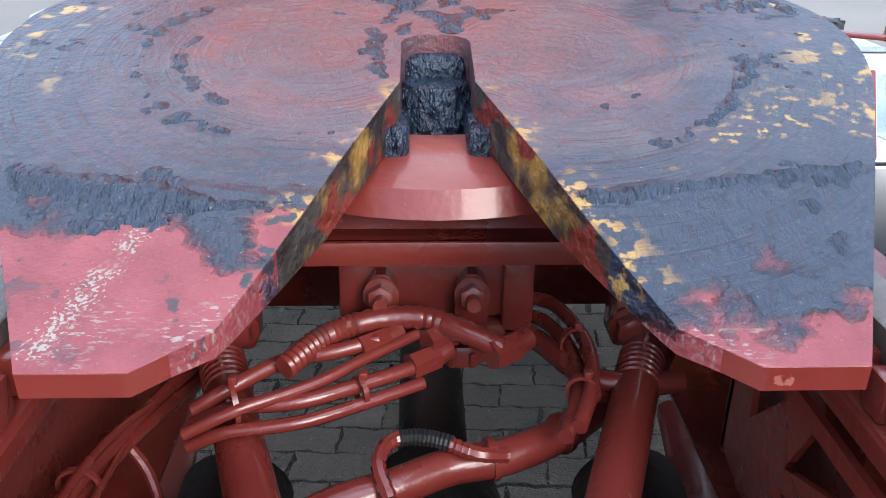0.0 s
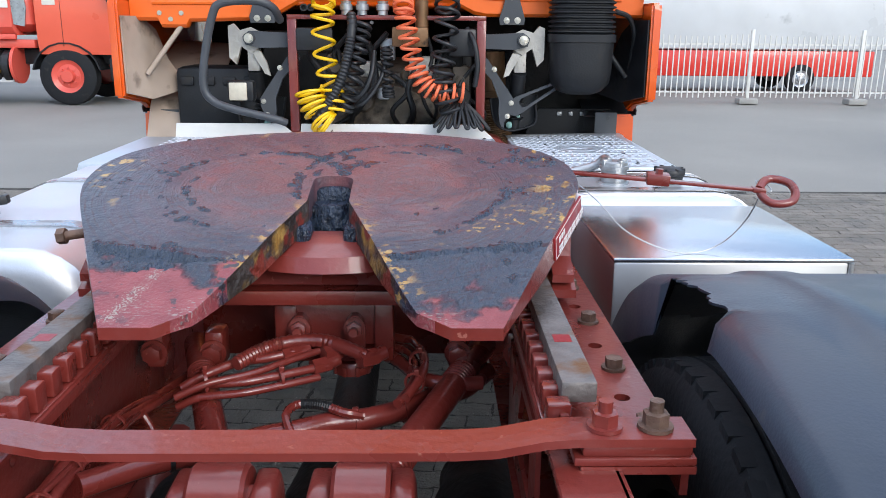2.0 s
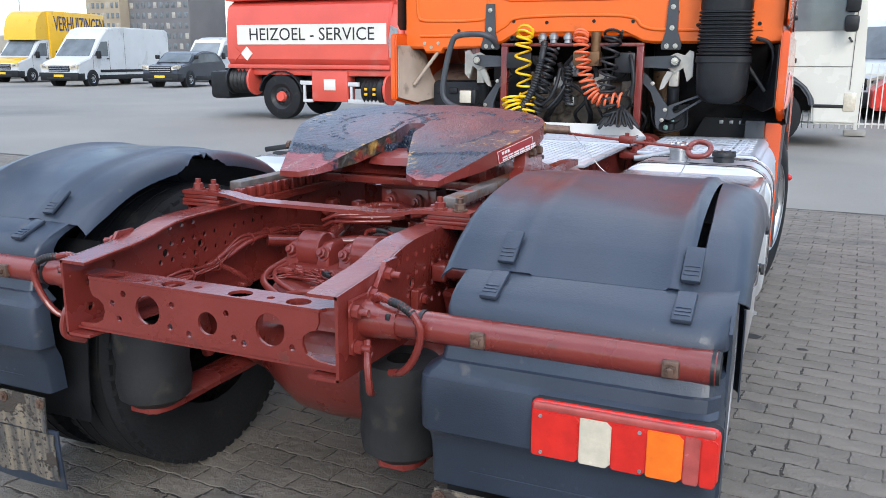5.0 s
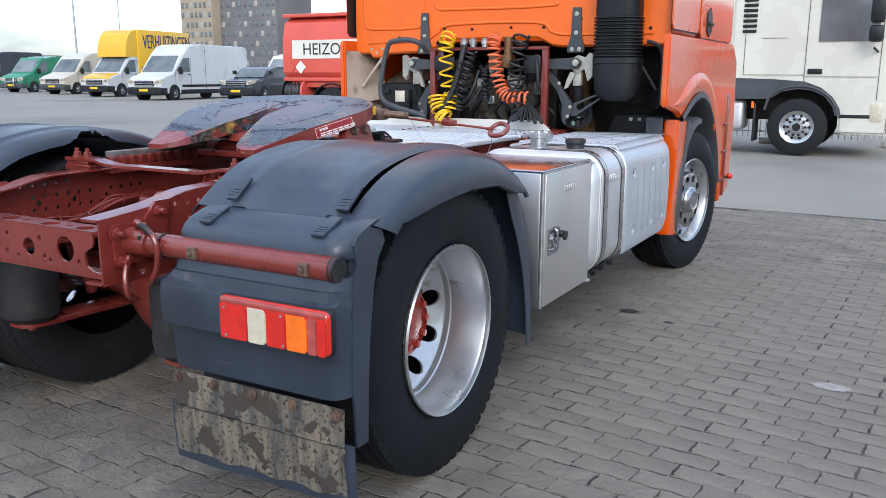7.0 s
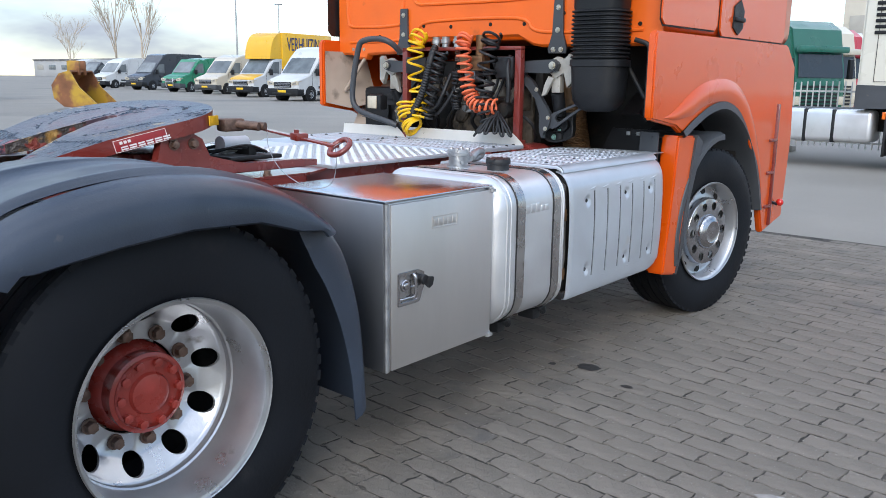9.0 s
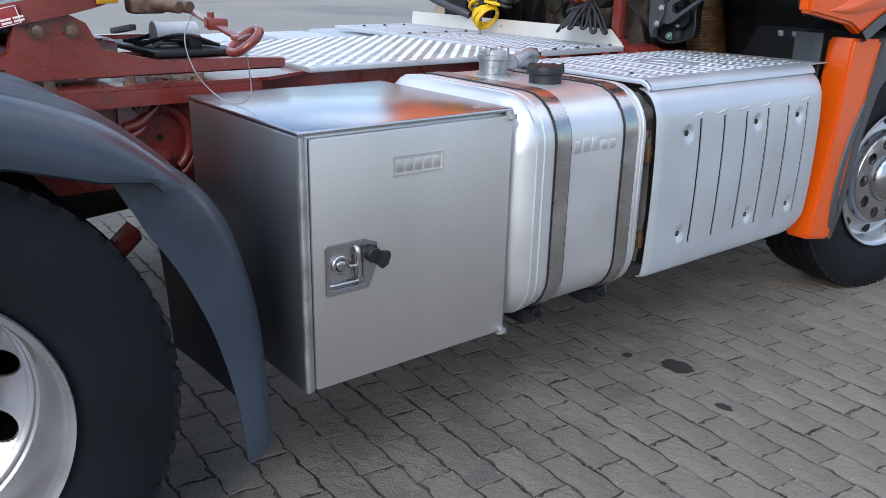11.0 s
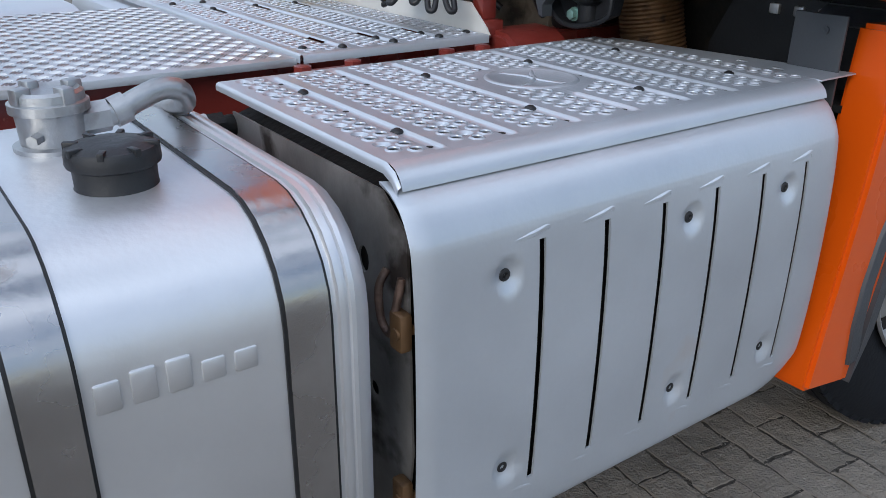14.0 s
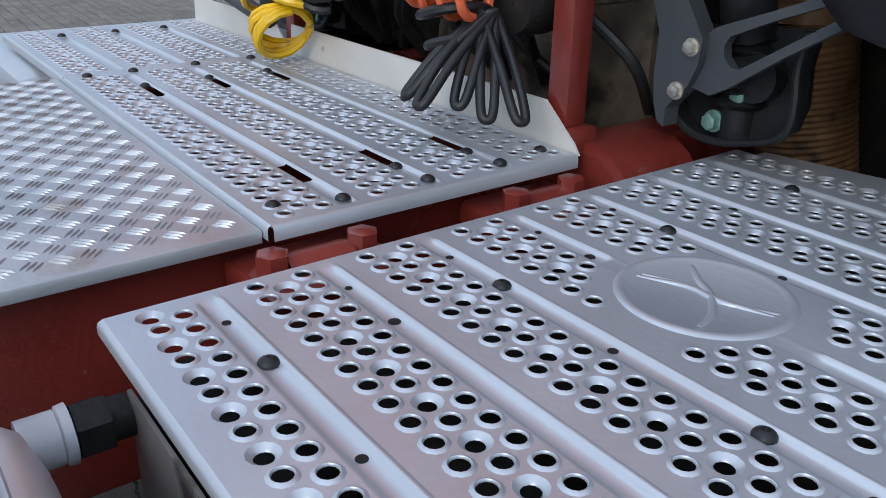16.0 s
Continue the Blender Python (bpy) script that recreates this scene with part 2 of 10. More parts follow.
ORANGEMATT = mat("orange_rear_wall_paint", (0.80, 0.13, 0.006), 0.5, var=0.07, scale=3, bump=0.03, bscale=50, dirt=((0.40, 0.075, 0.012), 0.1, 5, 0.6), coat=0.15)
GREYPLAST = mat("dark_grey_plastic", (0.05, 0.055, 0.063), 0.5, var=0.2, scale=3, bump=0.1, bscale=220, dirt=((0.11, 0.10, 0.095), 0.14, 7, 0.75))
FENDERM = mat("fender_plastic", (0.025, 0.035, 0.054), 0.42, var=0.25, scale=3.5, bump=0.10, bscale=220, dirt=((0.075, 0.075, 0.078), 0.13, 19, 0.65), coat=0.12, coarse=(14, 0.05))
# These two blacks are set extra dark, with the shade of deep recesses in the colour.
BLACK = mat("black_plastic", (0.011, 0.012, 0.014), 0.5, var=0.3, scale=8, bump=0.12, bscale=120, spec=0.35, dirt=((0.026, 0.023, 0.020), 0.22, 12, 0.8))
DIRTYBLACK = mat("shade_darkened_oily_metal", (0.010, 0.0095, 0.009), 0.6, 0.0, var=0.4, scale=10, bump=0.3, bscale=60, spec=0.3, dirt=((0.034, 0.026, 0.020), 0.28, 8, 0.85))
TYRE = mat("tyre_rubber", (0.007, 0.0082, 0.011), 0.6, var=0.2, scale=4, bump=0.12, bscale=90, spec=0.2, dirt=((0.015, 0.015, 0.017), 0.2, 6, 0.7))
TREADM = mat("tyre_tread_rubber", (0.014, 0.0148, 0.017), 0.75, var=0.25, scale=8, bump=0.25, bscale=70, spec=0.25, dirt=((0.036, 0.034, 0.031), 0.25, 10, 0.9))
RIMM = mat("silver_wheel_paint", (0.50, 0.51, 0.53), 0.31, 0.82, var=0.08, scale=9, bump=0.03, bscale=120, dirt=((0.30, 0.29, 0.28), 0.12, 14, 0.5), rvar=0.05)
CHROME = mat("polished_steel", (0.46, 0.46, 0.48), 0.22, 1.0, var=0.05, scale=6, bump=0.02, bscale=60, rvar=0.05)
STAINLESS = mat("stainless_sheet", (0.62, 0.60, 0.585), 0.44, 0.92, var=0.08, scale=3, bump=0.025, bscale=40, dirt=((0.50, 0.48, 0.46), 0.2, 2.5, 0.46), rvar=0.05, stretch=(1, 1, 0.25))
STAINBODY = mat("mirror_stainless_sheet", (0.56, 0.56, 0.56), 0.36, 1.0, var=0.08, scale=3, bump=0.03, bscale=90, rvar=0.06, stretch=(1, 1, 0.2))
STAINTOP = mat("polished_stainless_lid", (0.58, 0.60, 0.63), 0.235, 1.0, var=0.04, scale=2, bump=0.006, bscale=3, rvar=0.03)
ALU = mat("brushed_aluminium", (0.66, 0.67, 0.69), 0.40, 0.75, var=0.07, scale=4, bump=0.05, bscale=80, dirt=((0.50, 0.50, 0.51), 0.12, 5, 0.45), rvar=0.07)
ALUCOVER = mat("satin_aluminium_cover", (0.50, 0.535, 0.58), 0.38, 0.5, var=0.07, scale=5, bump=0.04, bscale=120, dirt=((0.52, 0.51, 0.52), 0.15, 7, 0.5), rvar=0.06)
STRAP = mat("steel_tank_strap", (0.46, 0.45, 0.45), 0.27, 0.95, var=0.12, scale=8, bump=0.04, bscale=60, dirt=((0.26, 0.22, 0.2), 0.2, 9, 0.45))
CHEQ = mat("aluminium_tread_plate", (0.48, 0.51, 0.54), 0.40, 0.40, var=0.12, scale=6, bump=0.08, bscale=90, dirt=((0.36, 0.35, 0.34), 0.25, 10, 0.6))
LIPM = mat("pale_aluminium_lip", (0.72, 0.70, 0.66), 0.5, 0.35, var=0.08, scale=6, bump=0.04, bscale=60, dirt=((0.45, 0.40, 0.34), 0.12, 14, 0.6))
YELLOW = mat("yellow_hose", (0.80, 0.48, 0.006), 0.35, var=0.12, scale=20, bump=0.05, dirt=((0.35, 0.2, 0.02), 0.15, 25, 0.6), coat=0.2)
CORAL = mat("orange_red_hose", (0.75, 0.15, 0.06), 0.4, var=0.15, scale=20, bump=0.05, dirt=((0.3, 0.1, 0.06), 0.2, 25, 0.6))
GREASE = mat("black_grease", (0.014, 0.024, 0.044), 0.24, var=0.4, scale=30, bump=0.6, bscale=130, spec=0.55, coat=0.0, stretch=(1.6, 0.5, 1), coarse=(50, 0.6))
ENGINE = mat("grimy_cast_metal", (0.16, 0.13, 0.10), 0.6, 0.35, var=0.45, scale=9, bump=0.35, bscale=50, dirt=((0.04, 0.033, 0.028), 0.45, 9, 0.7))
WHITEMET = mat("pale_cast_bracket", (0.42, 0.40, 0.36), 0.5, 0.3, var=0.2, scale=14, bump=0.2, dirt=((0.2, 0.17, 0.13), 0.25, 14, 0.7))
BEIGE = mat("dusty_beige_lining", (0.42, 0.33, 0.26), 0.75, var=0.18, scale=5, bump=0.1, bscale=40, dirt=((0.18, 0.14, 0.11), 0.3, 7, 0.85))
FLEX = mat("rusty_exhaust_flex", (0.19, 0.105, 0.05), 0.5, 0.5, var=0.3, scale=14, bump=0.15, dirt=((0.05, 0.03, 0.02), 0.3, 18, 0.7))


def flap_mud():
    """Rubber under dried mud: pale run-down streaks and rough brown cakes."""
    m = bpy.data.materials.new("muddy_rubber_flap")
    m.use_nodes = True
    n, l = m.node_tree.nodes, m.node_tree.links
    bs = n["Principled BSDF"]
    tc = n.new("ShaderNodeTexCoord")
    mp = n.new("ShaderNodeMapping")
    mp.inputs["Scale"].default_value = (1, 1, 0.16)
    l.new(tc.outputs["Object"], mp.inputs["Vector"])

    def field(src, sc, det, lo, hi):
        x = n.new("ShaderNodeTexNoise")
        x.inputs["Scale"].default_value, x.inputs["Detail"].default_value = sc, det
        l.new(src, x.inputs["Vector"])
        r = n.new("ShaderNodeMapRange")
        r.inputs["From Min"].default_value, r.inputs["From Max"].default_value = lo, hi
        l.new(x.outputs["Fac"], r.inputs["Value"])
        return r.outputs["Result"]

    def mixc(f, p, q):
        x = n.new("ShaderNodeMix")
        x.data_type = "RGBA"
        l.new(f, x.inputs["Factor"])
        for key, v in (("A", p), ("B", q)):
            if isinstance(v, bpy.types.NodeSocket):
                l.new(v, x.inputs[key])
            else:
                x.inputs[key].default_value = (*v, 1)
        return x.outputs["Result"]

    streak = mixc(field(mp.outputs["Vector"], 34, 8, 0.32, 0.66), (0.046, 0.046, 0.047), (0.190, 0.155, 0.112))
    cake = field(tc.outputs["Object"], 10.0, 15, 0.55, 0.575)
    spot = field(tc.outputs["Object"], 80, 10, 0.56, 0.62)
    col = mixc(spot, streak, (0.030, 0.026, 0.023))
    col = mixc(cake, col, (0.045, 0.036, 0.029))
    grain = field(tc.outputs["Object"], 150, 6, 0.2, 0.8)
    ht = n.new("ShaderNodeMath")
    ht.operation = "MULTIPLY_ADD"
    l.new(grain, ht.inputs[0])
    ht.inputs[1].default_value = 0.5
    l.new(cake, ht.inputs[2])
    bp = n.new("ShaderNodeBump")
    bp.inputs["Strength"].default_value, bp.inputs["Distance"].default_value = 0.8, 0.006
    l.new(ht.outputs[0], bp.inputs["Height"])
    l.new(col, bs.inputs["Base Color"])
    l.new(bp.outputs["Normal"], bs.inputs["Normal"])
    bs.inputs["Roughness"].default_value = 0.9
    return m


FLAP = flap_mud()
LRED = mat("red_lamp_lens", (0.58, 0.018, 0.012), 0.14, var=0.12, scale=30, bump=0.06, bscale=150, coat=0.6)
LORANGE = mat("amber_lamp_lens", (0.85, 0.16, 0.01), 0.14, var=0.12, scale=30, bump=0.06, bscale=150, coat=0.6)
LROSE = mat("pinkish_lamp_lens", (0.40, 0.075, 0.065), 0.2, var=0.25, scale=18, bump=0.06, bscale=150, coat=0.5)
CREAM = mat("cream_white_truck_paint", (0.62, 0.60, 0.53), 0.3, var=0.05, scale=1.2, bump=0.02, bscale=30, coat=0.5, dirt=((0.42, 0.40, 0.35), 0.12, 2, 0.5))
LCLEAR = mat("clear_lamp_lens", (0.56, 0.50, 0.39), 0.18, var=0.12, scale=30, bump=0.08, bscale=150, coat=0.6)
STICKRED = mat("red_type_plate", (0.26, 0.014, 0.018), 0.4, var=0.1, scale=60, bump=0.03)
STICKWHITE = mat("white_print", (0.7, 0.66, 0.64), 0.5, var=0.1, scale=60, bump=0.02)
STICKYEL = mat("yellow_sticker", (0.75, 0.40, 0.01), 0.45, var=0.2, scale=50, bump=0.03)
PALECAN = mat("grey_white_plastic", (0.45, 0.46, 0.48), 0.5, var=0.12, scale=20, bump=0.05)
RUBBER = mat("black_rubber", (0.010, 0.0105, 0.012), 0.5, var=0.3, scale=20, bump=0.1, bscale=100)
# The sky's reflection in the panes is put into this pale base colour.
PALEGLASS = mat("painted_sky_window_glass", (0.13, 0.15, 0.16), 0.06, var=0.35, scale=1.2, bump=0.0, spec=0.8)
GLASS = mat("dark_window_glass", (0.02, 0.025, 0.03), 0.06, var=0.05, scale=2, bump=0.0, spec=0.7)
AIRBAG = mat("air_bag_rubber", (0.020, 0.020, 0.021), 0.65, var=0.3, scale=8, bump=0.15, spec=0.3, dirt=((0.052, 0.046, 0.038), 0.3, 9, 0.9))
SHIELD = mat("dull_steel_sheet", (0.30, 0.285, 0.27), 0.45, 0.6, var=0.3, scale=10, bump=0.15, bscale=50, dirt=((0.05, 0.04, 0.035), 0.3, 9, 0.7))
GALV = mat("galvanised_pipe", (0.40, 0.41, 0.42), 0.42, 0.8, var=0.2, scale=14, bump=0.15, bscale=70, dirt=((0.22, 0.21, 0.2), 0.25, 12, 0.6))


def plate_paint():
    """Coupling plate: red primer, a film of old grease, rests of yellow paint and bare steel."""
    m = bpy.data.materials.new("coupling_plate_finish")
    m.use_nodes = True
    n, l = m.node_tree.nodes, m.node_tree.links
    bs = n["Principled BSDF"]
    tc = n.new("ShaderNodeTexCoord")

    def nz(sc, det=6.0, vec=tc.outputs["Object"], dist=0.0):
        x = n.new("ShaderNodeTexNoise")
        x.inputs["Scale"].default_value, x.inputs["Detail"].default_value = sc, det
        x.inputs["Distortion"].default_value = dist
        l.new(vec, x.inputs["Vector"])
        return x.outputs["Fac"]

    def rm(src, a, b, c=0.0, d=1.0):
        x = n.new("ShaderNodeMapRange")
        x.inputs["From Min"].default_value, x.inputs["From Max"].default_value = a, b
        x.inputs["To Min"].default_value, x.inputs["To Max"].default_value = c, d
        l.new(src, x.inputs["Value"])
        return x.outputs["Result"]

    def ma(op, a, b):
        x = n.new("ShaderNodeMath")
        x.operation = op
        x.use_clamp = op != "ADD"
        for i, v in enumerate((a, b)):
            if isinstance(v, bpy.types.NodeSocket):
                l.new(v, x.inputs[i])
            else:
                x.inputs[i].default_value = v
        return x.outputs[0]

    def mx(f, a, b):
        x = n.new("ShaderNodeMix")
        x.data_type = "RGBA"
        l.new(f, x.inputs["Factor"])
        for key, v in (("A", a), ("B", b)):
            if isinstance(v, bpy.types.NodeSocket):
                l.new(v, x.inputs[key])
            else:
                x.inputs[key].default_value = (*v, 1)
        return x.outputs["Result"]

    sp = n.new("ShaderNodeSeparateXYZ")
    l.new(tc.outputs["Object"], sp.inputs[0])
    # rubbing marks that circle round the middle of each half
    ax = n.new("ShaderNodeMath")
    ax.operation = "ABSOLUTE"
    l.new(sp.outputs["X"], ax.inputs[0])
    lx, ly = ma("ADD", ax.outputs[0], -0.13), ma("ADD", sp.outputs["Y"], -0.91)
    cv = n.new("ShaderNodeCombineXYZ")
    l.new(lx, cv.inputs[0])
    l.new(ly, cv.inputs[1])
    ln = n.new("ShaderNodeVectorMath")
    ln.operation = "LENGTH"
    l.new(cv.outputs[0], ln.inputs[0])
    at = n.new("ShaderNodeMath")
    at.operation = "ARCTAN2"
    l.new(ly, at.inputs[0])
    l.new(lx, at.inputs[1])
    pv = n.new("ShaderNodeCombineXYZ")
    for i, (src, k) in enumerate(((ln.outputs["Value"], 120.0), (at.outputs[0], 1.3), (sp.outputs["X"], 3.0))):
        mk = n.new("ShaderNodeMath")
        mk.operation = "MULTIPLY"
        l.new(src, mk.inputs[0])
        mk.inputs[1].default_value = k
        l.new(mk.outputs[0], pv.inputs[i])
    swirl = nz(1.0, 8, pv.outputs[0], 0.9)
    stv = n.new("ShaderNodeMapping")
    stv.inputs["Scale"].default_value = (1.0, 3.2, 1.0)
    l.new(tc.outputs["Object"], stv.inputs["Vector"])
    # the film starts where the trailer plate rubs, ahead of the bare ramps
    wob = nz(14, 9)
    yy = ma("ADD", sp.outputs["Y"], rm(wob, 0.2, 0.8, -0.09, 0.09))
    yy = ma("ADD", yy, rm(sp.outputs["X"], -0.06, 0.10, 0.0, 0.085))
    film = rm(yy, 0.595, 0.63)
    patch = nz(5.5, 8, dist=0.6)
    thin = ma("MULTIPLY", rm(patch, 0.48, 0.62), rm(swirl, 0.30, 0.7))
    film = ma("MULTIPLY", film, rm(thin, 0, 1, 0.99, 0.84))
    red = mx(rm(nz(18), 0.35, 0.7), (0.19, 0.036, 0.043), (0.27, 0.060, 0.066))
    bare = ma("MULTIPLY", rm(nz(120, 10, stv.outputs[0]), 0.55, 0.61), rm(nz(9, 5, dist=0.5), 0.56, 0.66))
    c = mx(bare, red, (0.27, 0.22, 0.20))
    c = mx(ma("MULTIPLY", rm(nz(38, 7), 0.60, 0.62), rm(nz(5), 0.45, 0.55)), c, (0.030, 0.032, 0.042))
    blot = mx(rm(swirl, 0.25, 0.75), (0.058, 0.052, 0.067), (0.098, 0.070, 0.085))
    blot = mx(rm(nz(6, 8), 0.4, 0.65), blot, (0.044, 0.047, 0.062))
    ruddy = ma("MULTIPLY", ma("MULTIPLY", rm(ax.outputs[0], 0.22, 0.07), rm(sp.outputs["Y"], 0.76, 0.86)), rm(nz(11, 9, dist=0.8), 0.42, 0.60, 0.0, 0.5))
    blot = mx(ruddy, blot, (0.15, 0.045, 0.048))
    halo = ma("MULTIPLY", rm(ln.outputs["Value"], 0.085, 0.115), rm(ln.outputs["Value"], 0.165, 0.130))
    blot = mx(ma("MULTIPLY", halo, rm(nz(15, 8, dist=0.6), 0.38, 0.62, 0.0, 0.75)), blot, (0.15, 0.045, 0.05))
    qx, qy = ma("MULTIPLY", sp.outputs["X"], sp.outputs["X"]), ma("ADD", sp.outputs["Y"], -0.92)
    q2 = n.new("ShaderNodeMath")
    q2.operation = "MULTIPLY"
    l.new(qy, q2.inputs[0])
    l.new(qy, q2.inputs[1])
    rad = ma("ADD", ma("MULTIPLY", qx, 8.6), ma("MULTIPLY", q2.outputs[0], 12.0))
    rad = ma("ADD", rad, rm(nz(9, 9, dist=1.0), 0.25, 0.75, -0.45, 0.45))
    blot = mx(ma("MULTIPLY", rm(rad, 0.48, 0.80), rm(nz(40, 8, stv.outputs[0]), 0.30, 0.55, 0.45, 1.0)), blot, (0.016, 0.026, 0.046))
    clot = ma("MULTIPLY", rm(nz(9, 10, dist=1.4), 0.50, 0.57), rm(ln.outputs["Value"], 0.13, 0.20, 0.25, 1.0))
    blot = mx(ma("MULTIPLY", clot, 0.75), blot, (0.016, 0.026, 0.048))
    c = mx(film, c, blot)
    # grease pushed down the ramps, behind the ridge that the trailer plate left
    fold = ma("ADD", sp.outputs["Y"], rm(ax.outputs[0], 0.10, 0.40, 0.0, -0.035))
    fold = ma("ADD", fold, rm(nz(24, 6), 0.3, 0.7, -0.008, 0.008))
    behind = ma("MULTIPLY", film, rm(fold, 0.652, 0.640))
    c = mx(ma("MULTIPLY", behind, rm(nz(40, 9), 0.25, 0.5, 0.70, 1.0)), c, (0.017, 0.029, 0.052))
    # a pale scraped streak down one ramp
    sx = ma("ADD", sp.outputs["X"], 0.2705)
    sx = ma("ADD", sx, rm(sp.outputs["Y"], 0.477, 0.603, 0.0225, -0.0225))
    sq = n.new("ShaderNodeMath")
    sq.operation = "ABSOLUTE"
    l.new(sx, sq.inputs[0])
    lane = ma("MULTIPLY", ma("MULTIPLY", rm(sq.outputs[0], 0.020, 0.004), rm(sp.outputs["Y"], 0.47, 0.485)), rm(sp.outputs["Y"], 0.64, 0.60))
    c = mx(ma("MULTIPLY", rm(ma("ADD", ma("MULTIPLY", lane, 0.19), nz(330, 7)), 0.67, 0.74), rm(nz(16, 5), 0.36, 0.50)), c, (0.30, 0.26, 0.22))
    # tan paint rubbed through beside the throat
    te = ma("ADD", ax.outputs[0], rm(sp.outputs["Y"], 0.50, 0.83, -0.170, -0.039))
    rub = ma("MULTIPLY", ma("MULTIPLY", rm(te, 0.040, 0.008), rm(sp.outputs["Y"], 0.84, 0.80)), rm(nz(70, 8), 0.50, 0.55))
    rub = ma("MULTIPLY", rub, rm(nz(11, 3), 0.50, 0.57))
    c = mx(rub, c, (0.40, 0.23, 0.065))
    edge = ma("ADD", rm(ma("ADD", ma("MULTIPLY", sp.outputs["X"], sp.outputs["X"]), 0.0), 0.135, 0.19), 0.0)
    yel = ma("MULTIPLY", rm(nz(34, 9), 0.56, 0.62), ma("ADD", ma("MULTIPLY", rm(nz(3.4, 3), 0.62, 0.68), 0.6), ma("MULTIPLY", edge, rm(nz(8, 3), 0.5, 0.56))))
    zone = ma("MULTIPLY", ma("MULTIPLY", rm(sp.outputs["X"], 0.14, 0.30), rm(sp.outputs["Y"], 0.655, 0.675)), rm(sp.outputs["Y"], 0.86, 0.74))
    fleck = ma("MULTIPLY", zone, ma("MULTIPLY", rm(nz(85, 6), 0.56, 0.60), rm(nz(10, 4), 0.48, 0.58)))
    yel = ma("MULTIPLY", yel, rm(sp.outputs["Y"], 0.60, 0.68))
    yel = ma("MAXIMUM", yel, fleck)
    c = mx(yel, c, (0.46, 0.27, 0.065))
    l.new(c, bs.inputs["Base Color"])
    l.new(ma("MULTIPLY", film, 0.25), bs.inputs["Coat Weight"])
    bs.inputs["Coat Roughness"].default_value = 0.28
    l.new(rm(ma("ADD", film, rm(nz(30), 0.3, 0.7, -0.15, 0.15)), 0, 1, 0.42, 0.33), bs.inputs["Roughness"])
    smv = n.new("ShaderNodeMapping")
    smv.inputs["Scale"].default_value = (1.0, 0.22, 1.0)
    smv.inputs["Rotation"].default_value = (0, 0, 0.18)
    l.new(tc.outputs["Object"], smv.inputs["Vector"])
    rough_h = ma("ADD", ma("MULTIPLY", swirl, 0.45), ma("MULTIPLY", nz(24, 9, dist=0.8), 0.8))
    smear = ma("MULTIPLY", nz(75, 8, smv.outputs[0]), 1.3)
    h = ma("ADD", ma("MULTIPLY", rough_h, film), ma("MULTIPLY", smear, behind))
    h = ma("ADD", h, ma("MULTIPLY", nz(130, 6), 0.30))
    bp = n.new("ShaderNodeBump")
    bp.inputs["Strength"].default_value, bp.inputs["Distance"].default_value = 1.0, 0.009
    l.new(h, bp.inputs["Height"])
    l.new(bp.outputs["Normal"], bs.inputs["Normal"])
    return m


PLATE = plate_paint()
GUIDE = mat("scraped_guide_wall", (0.045, 0.036, 0.032), 0.45, 0.2, var=0.5, scale=20, bump=0.5, bscale=60, dirt=((0.34, 0.19, 0.045), 0.40, 16, 0.5), dirt2=((0.19, 0.03, 0.02), 0.56, 13), coarse=(30, 0.3))
PAVER = mat("grey_concrete_paver", (0.236, 0.208, 0.174), 0.85, var=0.34, scale=3.5, bump=0.75, bscale=150, dirt=((0.135, 0.124, 0.113), 0.34, 2.6, 0.9), island=0.30, rand=0.26, dirt2=((0.40, 0.37, 0.33), 0.67, 110), coarse=(26, 0.55))
JOINT = mat("dark_joint_sand", (0.085, 0.076, 0.064), 0.95, var=0.45, scale=14, bump=1.0, bscale=160, dirt=((0.036, 0.033, 0.029), 0.60, 4.2, 0.95), dirt2=((0.33, 0.30, 0.26), 0.62, 170), coarse=(40, 0.6))
ASPHALT = mat("grey_asphalt", (0.222, 0.206, 0.182), 0.8, var=0.18, scale=0.35, bump=0.5, bscale=40, dirt=((0.15, 0.145, 0.138), 0.3, 0.12, 0.85))
GRIT = mat("pale_grit", (0.30, 0.275, 0.24), 0.9, var=0.3, scale=60, bump=0.2, island=0.85)
OIL = mat("oil_stain", (0.022, 0.020, 0.019), 0.75, var=0.3, scale=30, bump=0.3, bscale=60)
CHALK = mat("pale_salt_stain", (0.29, 0.275, 0.26), 0.85, var=0.3, scale=30, bump=0.3, bscale=60)

# ---- ground ----
gbm = B()
box(gbm, -400, 400, -300, 500, -0.6, -0.012)
ground = solo("ground", gbm, ASPHALT, "worn grey asphalt yard reaching to the horizon", "ground", "structure")

# ---- the tractor unit ----
truck = thing("tractor_unit", "orange two-axle tractor unit with a dark red chassis", "truck", (0, 2.2, 0))


